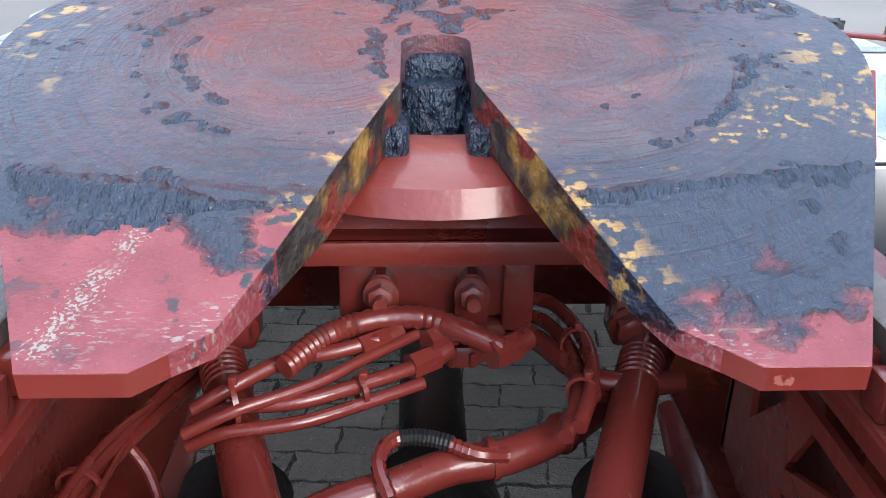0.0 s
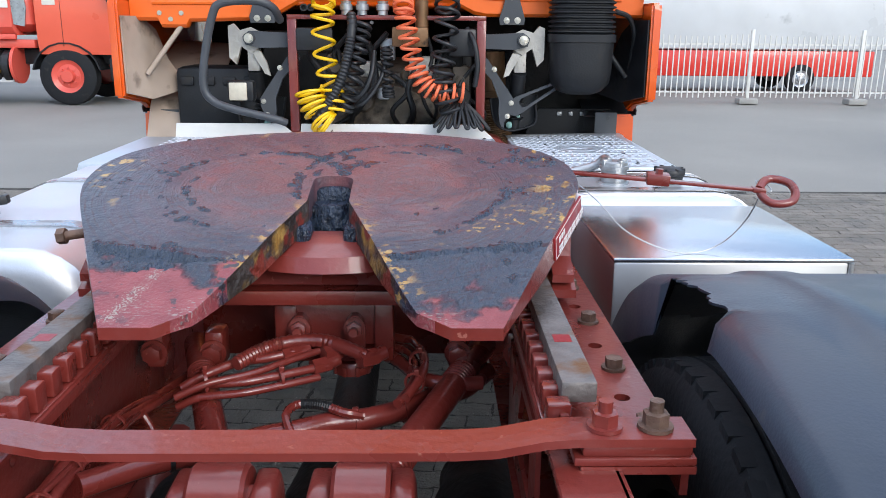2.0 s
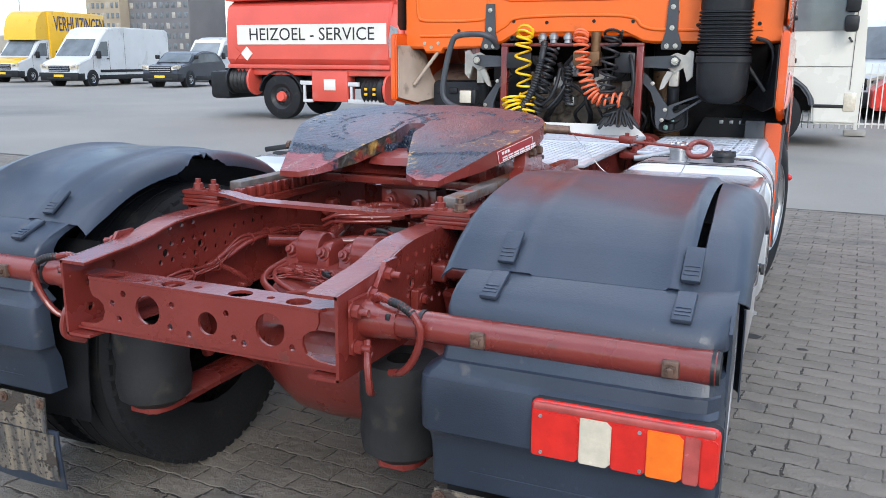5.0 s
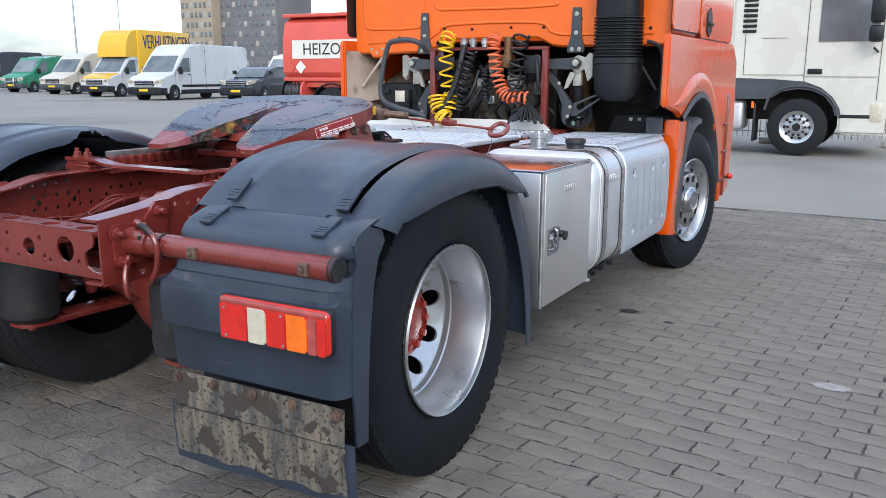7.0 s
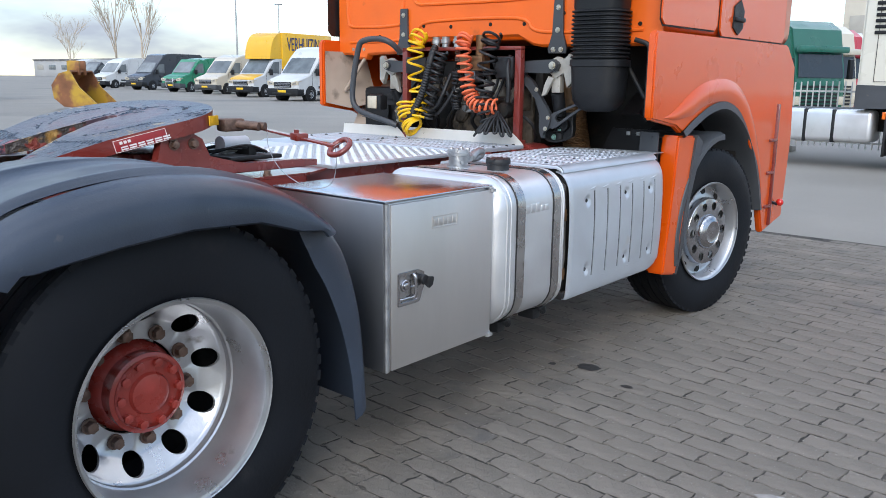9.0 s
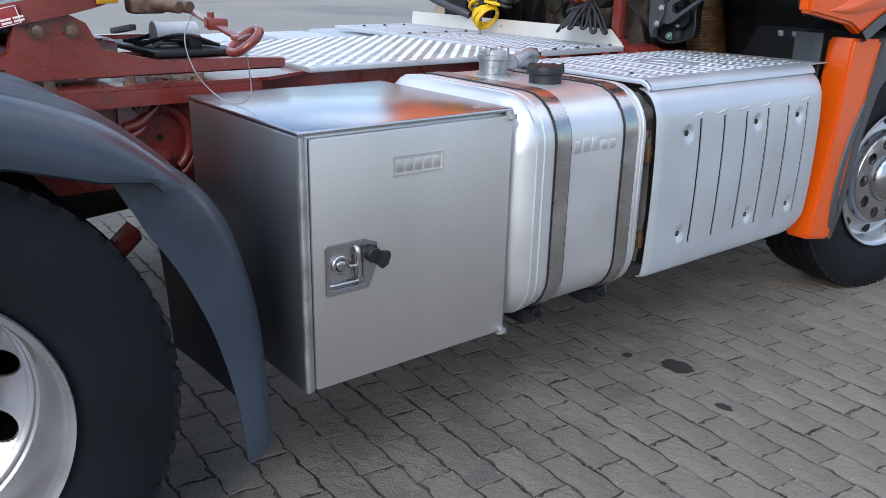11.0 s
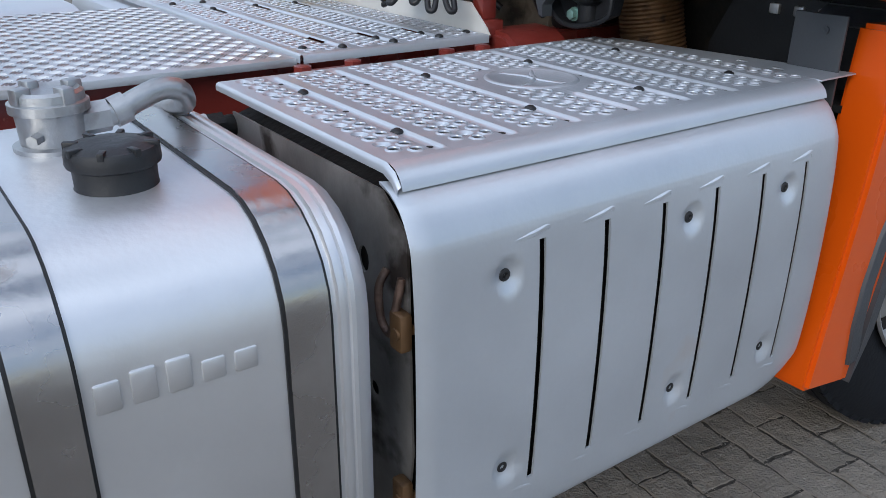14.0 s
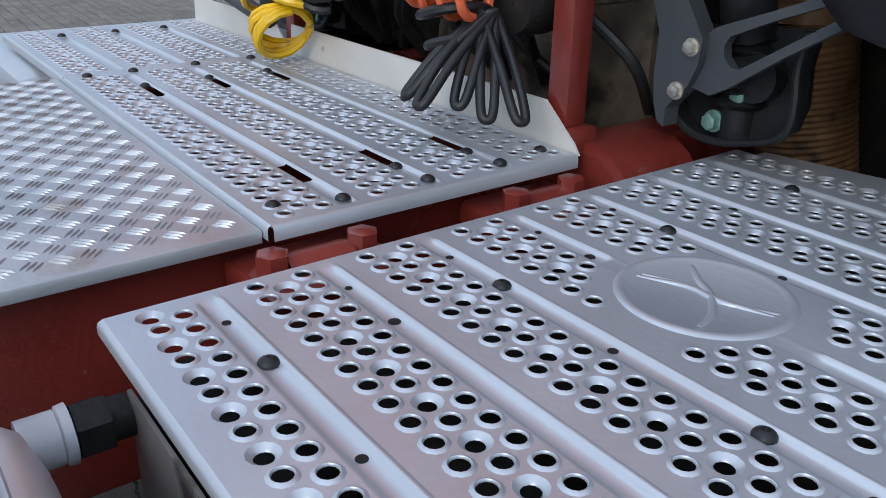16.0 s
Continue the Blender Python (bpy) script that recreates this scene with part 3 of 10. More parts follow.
def rail(side):
    """A chassis side member: a C channel that narrows towards its end, with rows of holes in its web."""
    bm = B()
    top = [(-0.372, 0.950), (-0.289, 0.957), (-0.21, 0.964), (-0.15, 0.971), (-0.11, 0.978), (-0.07, 0.988), (-0.02, 0.998), (0.03, 1.003), (0.10, 1.004), (5.2, 1.004)]
    low = [(5.2, 0.72), (0.3, 0.72), (-0.1, 0.735), (-0.372, 0.742)]
    holes = []
    for z, y0, n, gaps in ((0.962, -0.065, 5, ()), (0.911, -0.063, 12, (0, 7)), (0.860, -0.062, 9, (0, )), (0.810, -0.012, 6, (0, 2))):
        holes += [ring(y0 + 0.0522 * i, z, 0.0092, 10) for i in range(n) if i not in gaps]
    holes += [ring(0.014, 0.886, 0.0135, 12), ring(0.174, 0.885, 0.0125, 12), ring(0.331, 0.885, 0.010, 10)]
    for y, z in ((-0.29, 0.80), (-0.29, 0.87), (-0.22, 0.765), (-0.2, 0.90)):
        holes.append(ring(y, z, 0.012, 8))
    x = 0.424 * side
    prism(bm, top + low, -0.008 * side, holes, at_x(x))
    # flanges
    for edge in (top, low):
        dz = -0.008 if edge is top else 0.008
        loops = []
        for y, z in edge:
            zin = z - (0.004 if edge is top else -0.004)
            loops.append([bm.verts.new(q) for q in ((0.4235 * side, y, zin), (0.4195 * side, y, z), (0.342 * side, y, z), (0.340 * side, y, z + dz * 0.3), (0.340 * side, y, z + dz), (0.4235 * side, y, z + dz))])
        for u, v in zip(loops, loops[1:]):
            for i in range(6):
                bm.faces.new((u[i], u[(i + 1) % 6], v[(i + 1) % 6], v[i]))
        bm.faces.new(loops[0])
        bm.faces.new(loops[-1])
    return bm


for sd in (-1, 1):
    bm = B()  # cast bracket with curved ribs on the web, ahead of the axle
    arch = lambda r0, a0, a1: [(0.455 * sd, 1.205 + r0 * 0.82 * math.cos(radians(a)), 0.845 + r0 * math.sin(radians(a))) for a in range(a0, a1, 14)]
    hose(bm, arch(0.088, -60, 160), 0.012, 10, 2)
    hose(bm, arch(0.112, -60, 100), 0.009, 10, 2)
    hose(bm, [(0.452 * sd, 1.10, 0.888), (0.455 * sd, 1.145, 0.900), (0.456 * sd, 1.18, 0.928), (0.456 * sd, 1.205, 0.946), (0.456 * sd, 1.262, 0.946)], 0.015, 10, 5)
    hose(bm, [(0.452 * sd, 1.10, 0.862), (0.455 * sd, 1.14, 0.876), (0.456 * sd, 1.165, 0.905)], 0.011, 10, 5)
    box(bm, 0.425 * sd, 0.437 * sd, 1.09, 1.32, 0.72, 0.96, 0.004)
    cast = part("rib_bracket", bm, RED, truck, "red cast bracket with curved ribs on the rail")
    for y, z, r in ((1.151, 0.950, 0.020), (1.211, 0.947, 0.021), (1.261, 0.946, 0.021), (1.20, 0.80, 0.016)):
        bm = B()
        rod(bm, (0.436 * sd, y, z), (0.462 * sd, y, z), r * 1.15, seg=16)
        bolt(bm, (0.462 * sd, y, z), (sd, 0, 0), r * 0.8, 0.014)
        part("bracket_bolt", bm, RED, cast)
    for y, z in ((1.100, 0.951), (1.199, 0.852), (1.06, 0.87), (1.02, 0.93)):
        bm = B()
        rod(bm, (0.4245 * sd, y, z), (0.4385 * sd if y > 1.095 else 0.4255 * sd, y, z), 0.010, seg=14)
        part("web_hole", bm, DIRTYBLACK, cast)
for sd in (-1, 1):
    part("frame_rail", rail(sd), RED, truck, "dark red steel side member with rows of holes")

# end cross member: a C channel with round holes
cb = B()
hl = [ring(-0.161, 0.836, 0.040, 20), ring(0.031, 0.826, 0.030, 20), ring(0.218, 0.836, 0.042, 20)]
for hx, hz in ((-0.26, 0.80), (-0.24, 0.87), (-0.09, 0.80), (-0.08, 0.86), (-0.03, 0.79), (0.09, 0.86), (0.11, 0.80), (0.14, 0.79), (0.28, 0.80), (-0.28, 0.84)):
    hl.append(ring(hx, hz, 0.009, 8))
prism(cb, [(-0.40, 0.762), (-0.40, 0.772), (-0.345, 0.776), (-0.318, 0.79), (-0.309, 0.812), (-0.311, 0.832), (-0.326, 0.845), (-0.348, 0.853), (-0.356, 0.872), (-0.356, 0.8965), (0.356, 0.8965), (0.356, 0.872), (0.348, 0.853), (0.326, 0.845), (0.311, 0.832), (0.309, 0.812), (0.318, 0.79), (0.345, 0.776), (0.40, 0.772), (0.40, 0.762)], -0.008, hl, at_y(-0.345))
tl = [ring(x, -0.31, 0.032, 18, 0.028) for x in (-0.30, -0.10, 0.11, 0.28)] + [ring(x, -0.31, 0.011, 10) for x in (-0.19, -0.02, 0.2)]
prism(cb, [(-0.358, -0.345), (0.358, -0.345), (0.37, -0.325), (0.40, -0.315), (0.40, -0.262), (-0.40, -0.262), (-0.40, -0.315), (-0.37, -0.325)], 0.008, tl, at_z(0.897))
box(cb, -0.41, 0.41, -0.345, -0.265, 0.755, 0.763)
part("end_cross_member", cb, RED, truck, "red channel cross member with large round holes")


# ---- wheels ----
def tyre_mesh(R=0.515, w=0.30, rim=0.292, tread=True):
    bm = B()
    h = w / 2
    prof = [(-h * 0.86, rim), (-h * 0.95, rim + 0.03), (-h * 1.0, rim + 0.09), (-h * 0.985, R - 0.075), (-h * 0.93, R - 0.03), (-h * 0.84, R - 0.006)]
    for g in (-0.6, -0.2, 0.2, 0.6) if tread else ():
        prof += [(h * (g - 0.03), R), (h * (g - 0.025), R - 0.011), (h * (g + 0.025), R - 0.011), (h * (g + 0.03), R)]
    prof += [(h * 0.84, R - 0.006), (h * 0.93, R - 0.03), (h * 0.985, R - 0.075), (h, rim + 0.09), (h * 0.95, rim + 0.03), (h * 0.86, rim)]
    lathe(bm, (0, 0, 0), (1, 0, 0), prof, 72)
    # shoulder cuts of the tread
    for s in (-1, 1):
        for k in range(60):
            a = 2 * math.pi * k / 60
            m = Matrix.Rotation(a, 4, "X")
            box(bm, s * h * 0.72, s * h * 0.885, -0.019, 0.014, R - 0.03, R - 0.0035, 0, m)
    return bm


def rear_rim_mesh(side):
    """Deep-dished outer disc wheel with ten round openings."""
    bm = B()
    o = 0.15
    prof = [(o + 0.002, 0.297), (o + 0.004, 0.301), (o - 0.004, 0.304), (o - 0.008, 0.298), (o - 0.010, 0.288), (o - 0.020, 0.284), (o - 0.060, 0.280), (o - 0.075, 0.276), (o - 0.140, 0.2740), (o - 0.152, 0.2735), (o - 0.156, 0.268), (o - 0.166, 0.2665), (o - 0.172, 0.2695), (o - 0.180, 0.2690), (o - 0.183, 0.264), (o - 0.190, 0.258)]
    lathe(bm, (0, 0, 0), (side, 0, 0), prof, 72)
    holes = [ring(0.2245 * math.cos(2 * math.pi * k / 10 + 0.157), 0.2245 * math.sin(2 * math.pi * k / 10 + 0.157), 0.0325, 20) for k in range(10)]
    holes.append(ring(0, 0, 0.14, 40))
    o -= 0.004
    m = Matrix.Translation((side * (o - 0.243), 0, 0)) @ YZ
    face = B()
    prism(face, ring(0, 0, 0.2615, 72), -0.010 * side, holes, m)
    # the disc rises to the rim in a cone from the ring of nuts outwards
    for v in face.verts:
        v.co.x += side * 0.92 * max(0.0, math.hypot(v.co.y, v.co.z) - 0.196)
    tmp = bpy.data.meshes.new("disc")
    face.to_mesh(tmp)
    face.free()
    bm.from_mesh(tmp)
    bpy.data.meshes.remove(tmp)
    return bm


def place(bm, p):
    bmesh.ops.translate(bm, verts=bm.verts, vec=p)
    return bm


def rear_wheel(sd):
    hubp = (sd * 1.065, 0.42, 0.512)
    body = part("rear_wheel", place(tyre_mesh(), hubp), TYRE, truck, "black tyre on a deep-dished silver rear wheel")
    part("rim", place(rear_rim_mesh(sd), hubp), RIMM, body, "silver painted deep-dished rim with round openings")
    part("inner_tyre", place(tyre_mesh(), (sd * 0.715, 0.42, 0.512)), TREADM, body, "inner twin tyre")
    bm = B()
    lathe(bm, (sd * 0.86, 0.42, 0.512), (sd * 2, 0.42, 0.512), [(0, 0.02), (0, 0.134), (0.10, 0.134), (0.125, 0.118), (0.13, 0.112), (0.19, 0.105), (0.195, 0.10)], 40)
    part("hub", bm, REDGLOSS, body, "dark red hub drum")
    bm = B()
    lathe(bm, (sd * 1.025, 0.42, 0.512), (sd * 2, 0.42, 0.512), [(0, 0.10), (0.0, 0.117), (0.018, 0.117), (0.022, 0.108), (0.022, 0.062), (0.032, 0.056), (0.036, 0.04), (0.036, 0.001)], 40)
    flange = part("hub_flange", bm, REDGLOSS, body, "bright red planetary hub flange with bolts")
    for k in range(10):
        a = 2 * math.pi * k / 10
        bm = B()
        bolt(bm, (sd * 1.047, 0.42 + 0.09 * math.cos(a), 0.512 + 0.09 * math.sin(a)), (sd, 0, 0), 0.014, 0.016, False)
        part("flange_bolt", bm, REDGLOSS, flange)
    for k in range(10):
        a = 2 * math.pi * (k + 0.5) / 10 + 0.157
        p = Vector((sd * 0.972, 0.42 + 0.163 * math.cos(a), 0.512 + 0.163 * math.sin(a)))
        bm = B()
        bolt(bm, p, (sd, 0, 0), 0.017, 0.03)
        part("wheel_nut", bm, BOLTM, body)
    return body


def front_wheel(sd):
    """Front wheel, steered to the right, with a chrome trim ring."""
    hub = Matrix.Translation((sd * 1.06, 4.09, 0.50)) @ Matrix.Rotation(radians(-10.5), 4, "Z")

    def put(bm):
        bmesh.ops.transform(bm, matrix=hub, verts=bm.verts)
        return bm

    body = part("front_wheel", put(tyre_mesh(0.503)), TYRE, truck, "black front tyre on a silver wheel with chrome trim")
    bm = B()
    lathe(bm, (0, 0, 0), (sd, 0, 0), [(0.152, 0.294), (0.155, 0.299), (0.147, 0.303), (0.140, 0.290), (0.128, 0.284), (0.10, 0.276), (0.075, 0.268), (0.070, 0.255), (0.078, 0.235), (0.088, 0.20), (0.088, 0.09)], 64)
    part("rim", put(bm), RIMM, body, "silver painted front rim")
    for k in range(10):
        bm = B()
        a = 2 * math.pi * (k + .5) / 10
        rod(bm, (0.066 * sd, 0.24 * math.cos(a), 0.24 * math.sin(a)), (0.081 * sd, 0.24 * math.cos(a), 0.24 * math.sin(a)), 0.021, seg=16)
        part("rim_opening", put(bm), DIRTYBLACK, body)
    bm = B()
    holes = [ring(0.158 * math.cos(2 * math.pi * k / 10), 0.158 * math.sin(2 * math.pi * k / 10), 0.0255, 16) for k in range(10)] + [ring(0, 0, 0.105, 40)]
    prism(bm, ring(0, 0, 0.198, 64), -0.006 * sd, holes, Matrix.Translation((0.132 * sd, 0, 0)) @ YZ)
    for v in bm.verts:
        v.co.x -= sd * 0.25 * max(0.0, math.hypot(v.co.y, v.co.z) - 0.182)
    lathe(bm, (0, 0, 0), (sd, 0, 0), [(0.090, 0.206), (0.118, 0.204), (0.127, 0.198)], 64)
    lathe(bm, (0, 0, 0), (sd, 0, 0), [(0.132, 0.1055), (0.146, 0.102), (0.160, 0.090), (0.166, 0.070), (0.168, 0.066), (0.165, 0.060), (0.167, 0.03), (0.168, 0.001)], 48)
    trim = part("wheel_trim", put(bm), CHROME, body, "chrome wheel trim ring with ten round openings")
    for k in range(10):
        a = 2 * math.pi * k / 10
        bm = B()
        lathe(bm, (0.090 * sd, 0.158 * math.cos(a), 0.158 * math.sin(a)), (sd, 0.158 * math.cos(a), 0.158 * math.sin(a)), [(0, 0.021), (0.022, 0.019), (0.030, 0.012), (0.030, 0.001)], 12)
        part("wheel_nut", put(bm), DIRTYBLACK, trim)
    return body


for sd in (-1, 1):
    rear_wheel(sd)
    front_wheel(sd)


# ---- rear fenders ----
def arc_pts():
    """Side profile of the fender's outer skin, from its rear crease over the wheel to its front end: (y, z)."""
    return [Vector(p) for p in smooth_path([(-0.14, 0.985, 0), (-0.085, 1.026, 0), (-0.03, 1.060, 0), (0.08, 1.108, 0), (0.24, 1.140, 0), (0.42, 1.150, 0), (0.62, 1.128, 0), (0.80, 1.070, 0), (0.92, 0.985, 0), (1.02, 0.87, 0), (1.08, 0.71, 0), (1.108, 0.56, 0), (1.128, 0.305, 0)], 5)]


def along(table, v):
    """Linear reading of a table of (v, value)."""
    if v <= table[0][0]:
        return table[0][1]
    for (a, p), (b, q) in zip(table, table[1:]):
        if v <= b:
            return p + (q - p) * (v - a) / (b - a)
    return table[-1][1]


LIP_LOW = [(-0.145, 0.974), (0.04, 0.958), (0.245, 0.986), (0.44, 1.002), (0.66, 0.994), (0.80, 0.952), (0.88, 0.945), (0.95, 0.944), (1.0, 0.94)]


def fender(sd):
    """Three-piece plastic rear fender with its tail valance, lamp and mud flap."""
    prof = arc_pts()
    fine = [p.lerp(q, k / 3) for p, q in zip(prof, prof[1:]) for k in range(3)] + [prof[-1]]
    rnd = random.Random(11 + sd)
    crown = [p for p in fine if p.y > 0.80 or p.x < 0.5]
    bm = B()
    rows = []
    for p in crown:
        y, z = p.x, p.y
        # the inner flange is torn away over the axle
        deep = along([(-0.14, 0.03), (-0.05, 0.05), (0.36, 0.055), (0.66, 0.11 if sd > 0 else 0.055), (0.80, 0.13 if sd > 0 else 0.05), (1.0, 0.10 if sd > 0 else 0.05)], y)
        tear = 0.0
        if sd > 0 and 0.385 < y < 0.645:
            deep, tear = 0.004, 0.018 + 0.022 * rnd.random()
        if sd < 0:
            deep = max(0.004, deep - 0.075 * max(0.0, 1 - abs(y - 0.40) / 0.13) * (0.5 + 0.7 * rnd.random()))
        rows.append([(sd * (0.575 + tear), y, z - deep), (sd * (0.583 + tear), y, z - min(0.018, deep * 0.8)), (sd * (0.605 + tear), y, z), (sd * 0.70, y, z + 0.0), (sd * 0.745, y, z + 0.002), (sd * 0.752, y, z + 0.007), (sd * 0.80, y, z + 0.007), (sd * 0.807, y, z + 0.002), (sd * 1.105, y, z + 0.002), (sd * 1.113, y, z + 0.009), (sd * 1.135, y, z + 0.008), (sd * 1.143, y, z - 0.002), (sd * 1.150, y, z - 0.007), (sd * along([(-0.14, 1.248), (-0.10, 1.152), (2, 1.152)], y), y, z - along([(-0.14, 0.016), (-0.10, 0.009), (2, 0.009)], y))])
    sheet(bm, rows)
    thicken(bm, 0.004)
    top = part("rear_fender", bm, FENDERM, truck, "dark grey plastic fender over the rear wheel, torn along its inner edge", smooth=55)
    # outer lip, split from the crown by a gap that closes forward
    bm = B()
    rows = []
    for p in fine:
        y, z = p.x, p.y
        if y < -0.13 or y > 0.965:
            continue
        z2 = z - 0.008 - 0.006 * max(0.0, min(1.0, (0.3 - y) / 0.4))
        x0 = 1.151 + 0.017 * max(0.0, min(1.0, (0.55 - y) / 0.45))
        yl = y + 0.11 * max(0.0, 1 - (y + 0.13) / 0.42) - 0.05 * max(0.0, (y - 0.7) / 0.22)
        zl = min(along(LIP_LOW, yl), z2 - 0.012 - 0.038 * max(0.0, min(1.0, (0.95 - y) / 0.1)))
        row = [(sd * x0, y, z2 - 0.012), (sd * (x0 + 0.004), y, z2)]
        for x, f in ((1.20, 0.02), (1.236, 0.10), (1.258, 0.24), (1.271, 0.45), (1.278, 0.72), (1.276, 0.95), (1.266, 1.0)):
            row.append((sd * x, y + (yl - y) * f, z2 + (zl - z2) * f))
        rows.append(row)
    sheet(bm, rows)
    thicken(bm, 0.004)
    part("fender_lip", bm, FENDERM, top, "outer lip of the fender, split open along its edge")
    # front section with its side flange
    bm = B()
    rows = []
    for p in prof:
        if p.x < 0.72 or p.y > 1.09:
            continue
        w = along([(0.30, 0.07), (0.46, 0.075), (0.62, 0.095), (0.78, 0.115), (0.88, 0.13), (0.95, 0.11), (1.1, 0.03)], p.y)
        g = along([(0.30, 0.02), (0.55, 0.045), (0.80, 0.05), (0.92, 0.03), (1.0, 0.0)], p.y)
        rows.append([(sd * 0.60, p.x + 0.3 * g, p.y - 0.012), (sd * 0.78, p.x + 0.8 * g, p.y - 0.010), (sd * 0.98, p.x + g, p.y - 0.009), (sd * 1.12, p.x + 0.8 * g, p.y - 0.010), (sd * 1.175, p.x + 0.4 * g, p.y - 0.011), (sd * 1.205, p.x - 0.002, p.y - 0.012), (sd * 1.221, p.x - 0.022, p.y - 0.014), (sd * 1.226, p.x - w * 0.6, p.y - 0.016 - 0.12 * w), (sd * 1.226, p.x - w, p.y - 0.02 - 0.2 * w)])
    sheet(bm, rows)
    thicken(bm, 0.005)
    part("fender_front", bm, FENDERM, top, "front section of the fender reaching down")
    # tail: valance with ledges
    bm = B()
    cs = [(-0.095, 0.990), (-0.138, 0.987), (-0.150, 0.984), (-0.175, 0.976), (-0.215, 0.962), (-0.245, 0.944), (-0.262, 0.922), (-0.264, 0.904), (-0.250, 0.893), (-0.205, 0.890), (-0.205, 0.850), (-0.28, 0.845), (-0.292, 0.815), (-0.30, 0.812), (-0.305, 0.785), (-0.325, 0.775), (-0.332, 0.745), (-0.325, 0.65), (-0.31, 0.635), (-0.295, 0.60), (-0.285, 0.50)]
    rows = []
    for y, z in cs:
        x0 = 0.640 if z > 0.8 else 0.600
        if z < 0.64:
            x0 = 0.615
        rr = 0.03 if 0.64 < z < 0.79 else 0.02
        rows.append([(sd * x0, y + 0.06, z), (sd * (x0 + 0.004), y + 0.6 * rr, z), (sd * (x0 + 0.45 * rr), y + 0.2 * rr, z), (sd * (x0 + rr), y, z), (sd * 0.9, y, z), (sd * 1.19, y, z), (sd * 1.225, y + 0.008, z), (sd * 1.246, y + 0.035, z), (sd * 1.2555, max(y + 0.04, min(y + 0.10, -0.19)), z)])
    sheet(bm, rows)
    thicken(bm, 0.006)
    tail = part("tail_valance", bm, FENDERM, truck, "dark grey plastic tail valance behind the rear wheel")
    bm = B()
    side_cs = [(-0.215, 0.34), (-0.225, 0.50), (-0.23, 0.65), (-0.225, 0.80), (-0.20, 0.88), (-0.215, 0.93), (-0.195, 0.955), (-0.14, 0.972), (-0.075, 0.956), (-0.062, 0.92), (-0.097, 0.875), (-0.120, 0.80), (-0.142, 0.66), (-0.155, 0.50), (-0.16, 0.34)]
    prism(bm, side_cs, -0.008 * sd, (), at_x(1.2565 * sd))
    part("valance_side", bm, FENDERM, tail, "side cheek of the valance beside the tyre")
    bm = B()
    sheet(bm, [[(sd * 0.605, y, z), (sd * 0.9, y, z), (sd * 1.245, y, z)] for y, z in ((-0.16, 0.36), (-0.155, 0.50), (-0.142, 0.66), (-0.120, 0.80), (-0.097, 0.875), (-0.06, 0.92))])
    thicken(bm, 0.004)
    part("inner_liner", bm, BLACK, tail)
    # clip straps on the crown
    for x in (0.737, 1.156):
        for a, b in (((-0.052, 1.063), (-0.130, 1.004)), ((-0.155, 0.987), (-0.248, 0.950))):
            bm = B()
            d = (Vector((0, b[0], b[1])) - Vector((0, a[0], a[1])))
            m = Matrix.Translation((sd * x, (a[0] + b[0]) / 2, (a[1] + b[1]) / 2 + 0.005)) @ d.to_track_quat("Y", "Z").to_matrix().to_4x4()
            box(bm, -0.021, 0.021, -d.length / 2, d.length / 2, -0.007, 0.005, 0.004, m)
            for q in range(3):
                box(bm, -0.016, 0.016, d.length / 2 - 0.02 - q * 0.012, d.length / 2 - 0.014 - q * 0.012, 0.004, 0.007, 0.0, m)
            part("clip_strap", bm, FENDERM, top, "dark grey plastic hold-down strap")
    # tube that carries the fender
    bm = B()
    rod(bm, (sd * 0.47, -0.262, 0.872), (sd * 1.235, -0.262, 0.872), 0.036, seg=24)
    part("carrier_tube", bm, RED, truck, "red steel tube carrying the fender")
    bm = B()
    rod(bm, (sd * 1.225, -0.262, 0.872), (sd * 1.242, -0.262, 0.872), 0.0375, 0.034, 24)
    part("tube_cap", bm, RUBBER, tail)
    for x in (0.735, 1.149):
        bm = B()
        box(bm, sd * x - 0.017, sd * x + 0.017, -0.308, -0.285, 0.852, 0.888, 0.004)
        bolt(bm, (sd * x, -0.306, 0.87), (0, -1, 0), 0.009, 0.012)
        part("tube_clamp", bm, BOLTM, tail)
    # tail lamp: one moulded lens with coloured fields
    bm = B()
    box(bm, sd * 0.868, sd * 1.262, -0.336, -0.30, 0.644, 0.778, 0.018, None, 3)
    lamp = part("tail_lamp", bm, BLACK, truck, "long tail lamp with red, white and amber lenses")
    bm = B()
    box(bm, sd * 0.872, sd * 1.259, -0.343, -0.31, 0.648, 0.774, 0.016, None, 3)
    part("lens_body", bm, LRED, lamp, "moulded red lens body")
    bm = B()
    box(bm, sd * 0.880, sd * 1.250, -0.3475, -0.335, 0.754, 0.772, 0.006, None, 2)
    part("lens_rim", bm, LROSE, lamp, "lighter pinkish upper edge of the lens")
    for a, b, mt, c in ((0.878, 0.979, LRED, 0.008), (0.981, 1.047, LCLEAR, 0.010), (1.049, 1.117, LRED, 0.008), (1.119, 1.190, LORANGE, 0.010), (1.192, 1.222, LROSE, 0.004), (1.224, 1.254, LRED, 0.006)):
        bm = B()
        z0, z1 = 0.650, 0.752
        prism(bm, [(sd * x, z) for x, z in ((a, z0 + 0.004), (a + 0.004, z0), (b - c, z0), (b, z0 + c), (b, z1 - c), (b - c, z1), (a + 0.002, z1), (a, z1 - 0.002))], 0.009, (), at_y(-0.3375))
        es = [e for e in bm.edges if len(e.link_faces) == 2 and e.calc_face_angle(0) > 1.0]
        bmesh.ops.bevel(bm, geom=es, offset=0.0022, segments=2, affect="EDGES", clamp_overlap=True)
        part("lens", bm, mt, lamp)
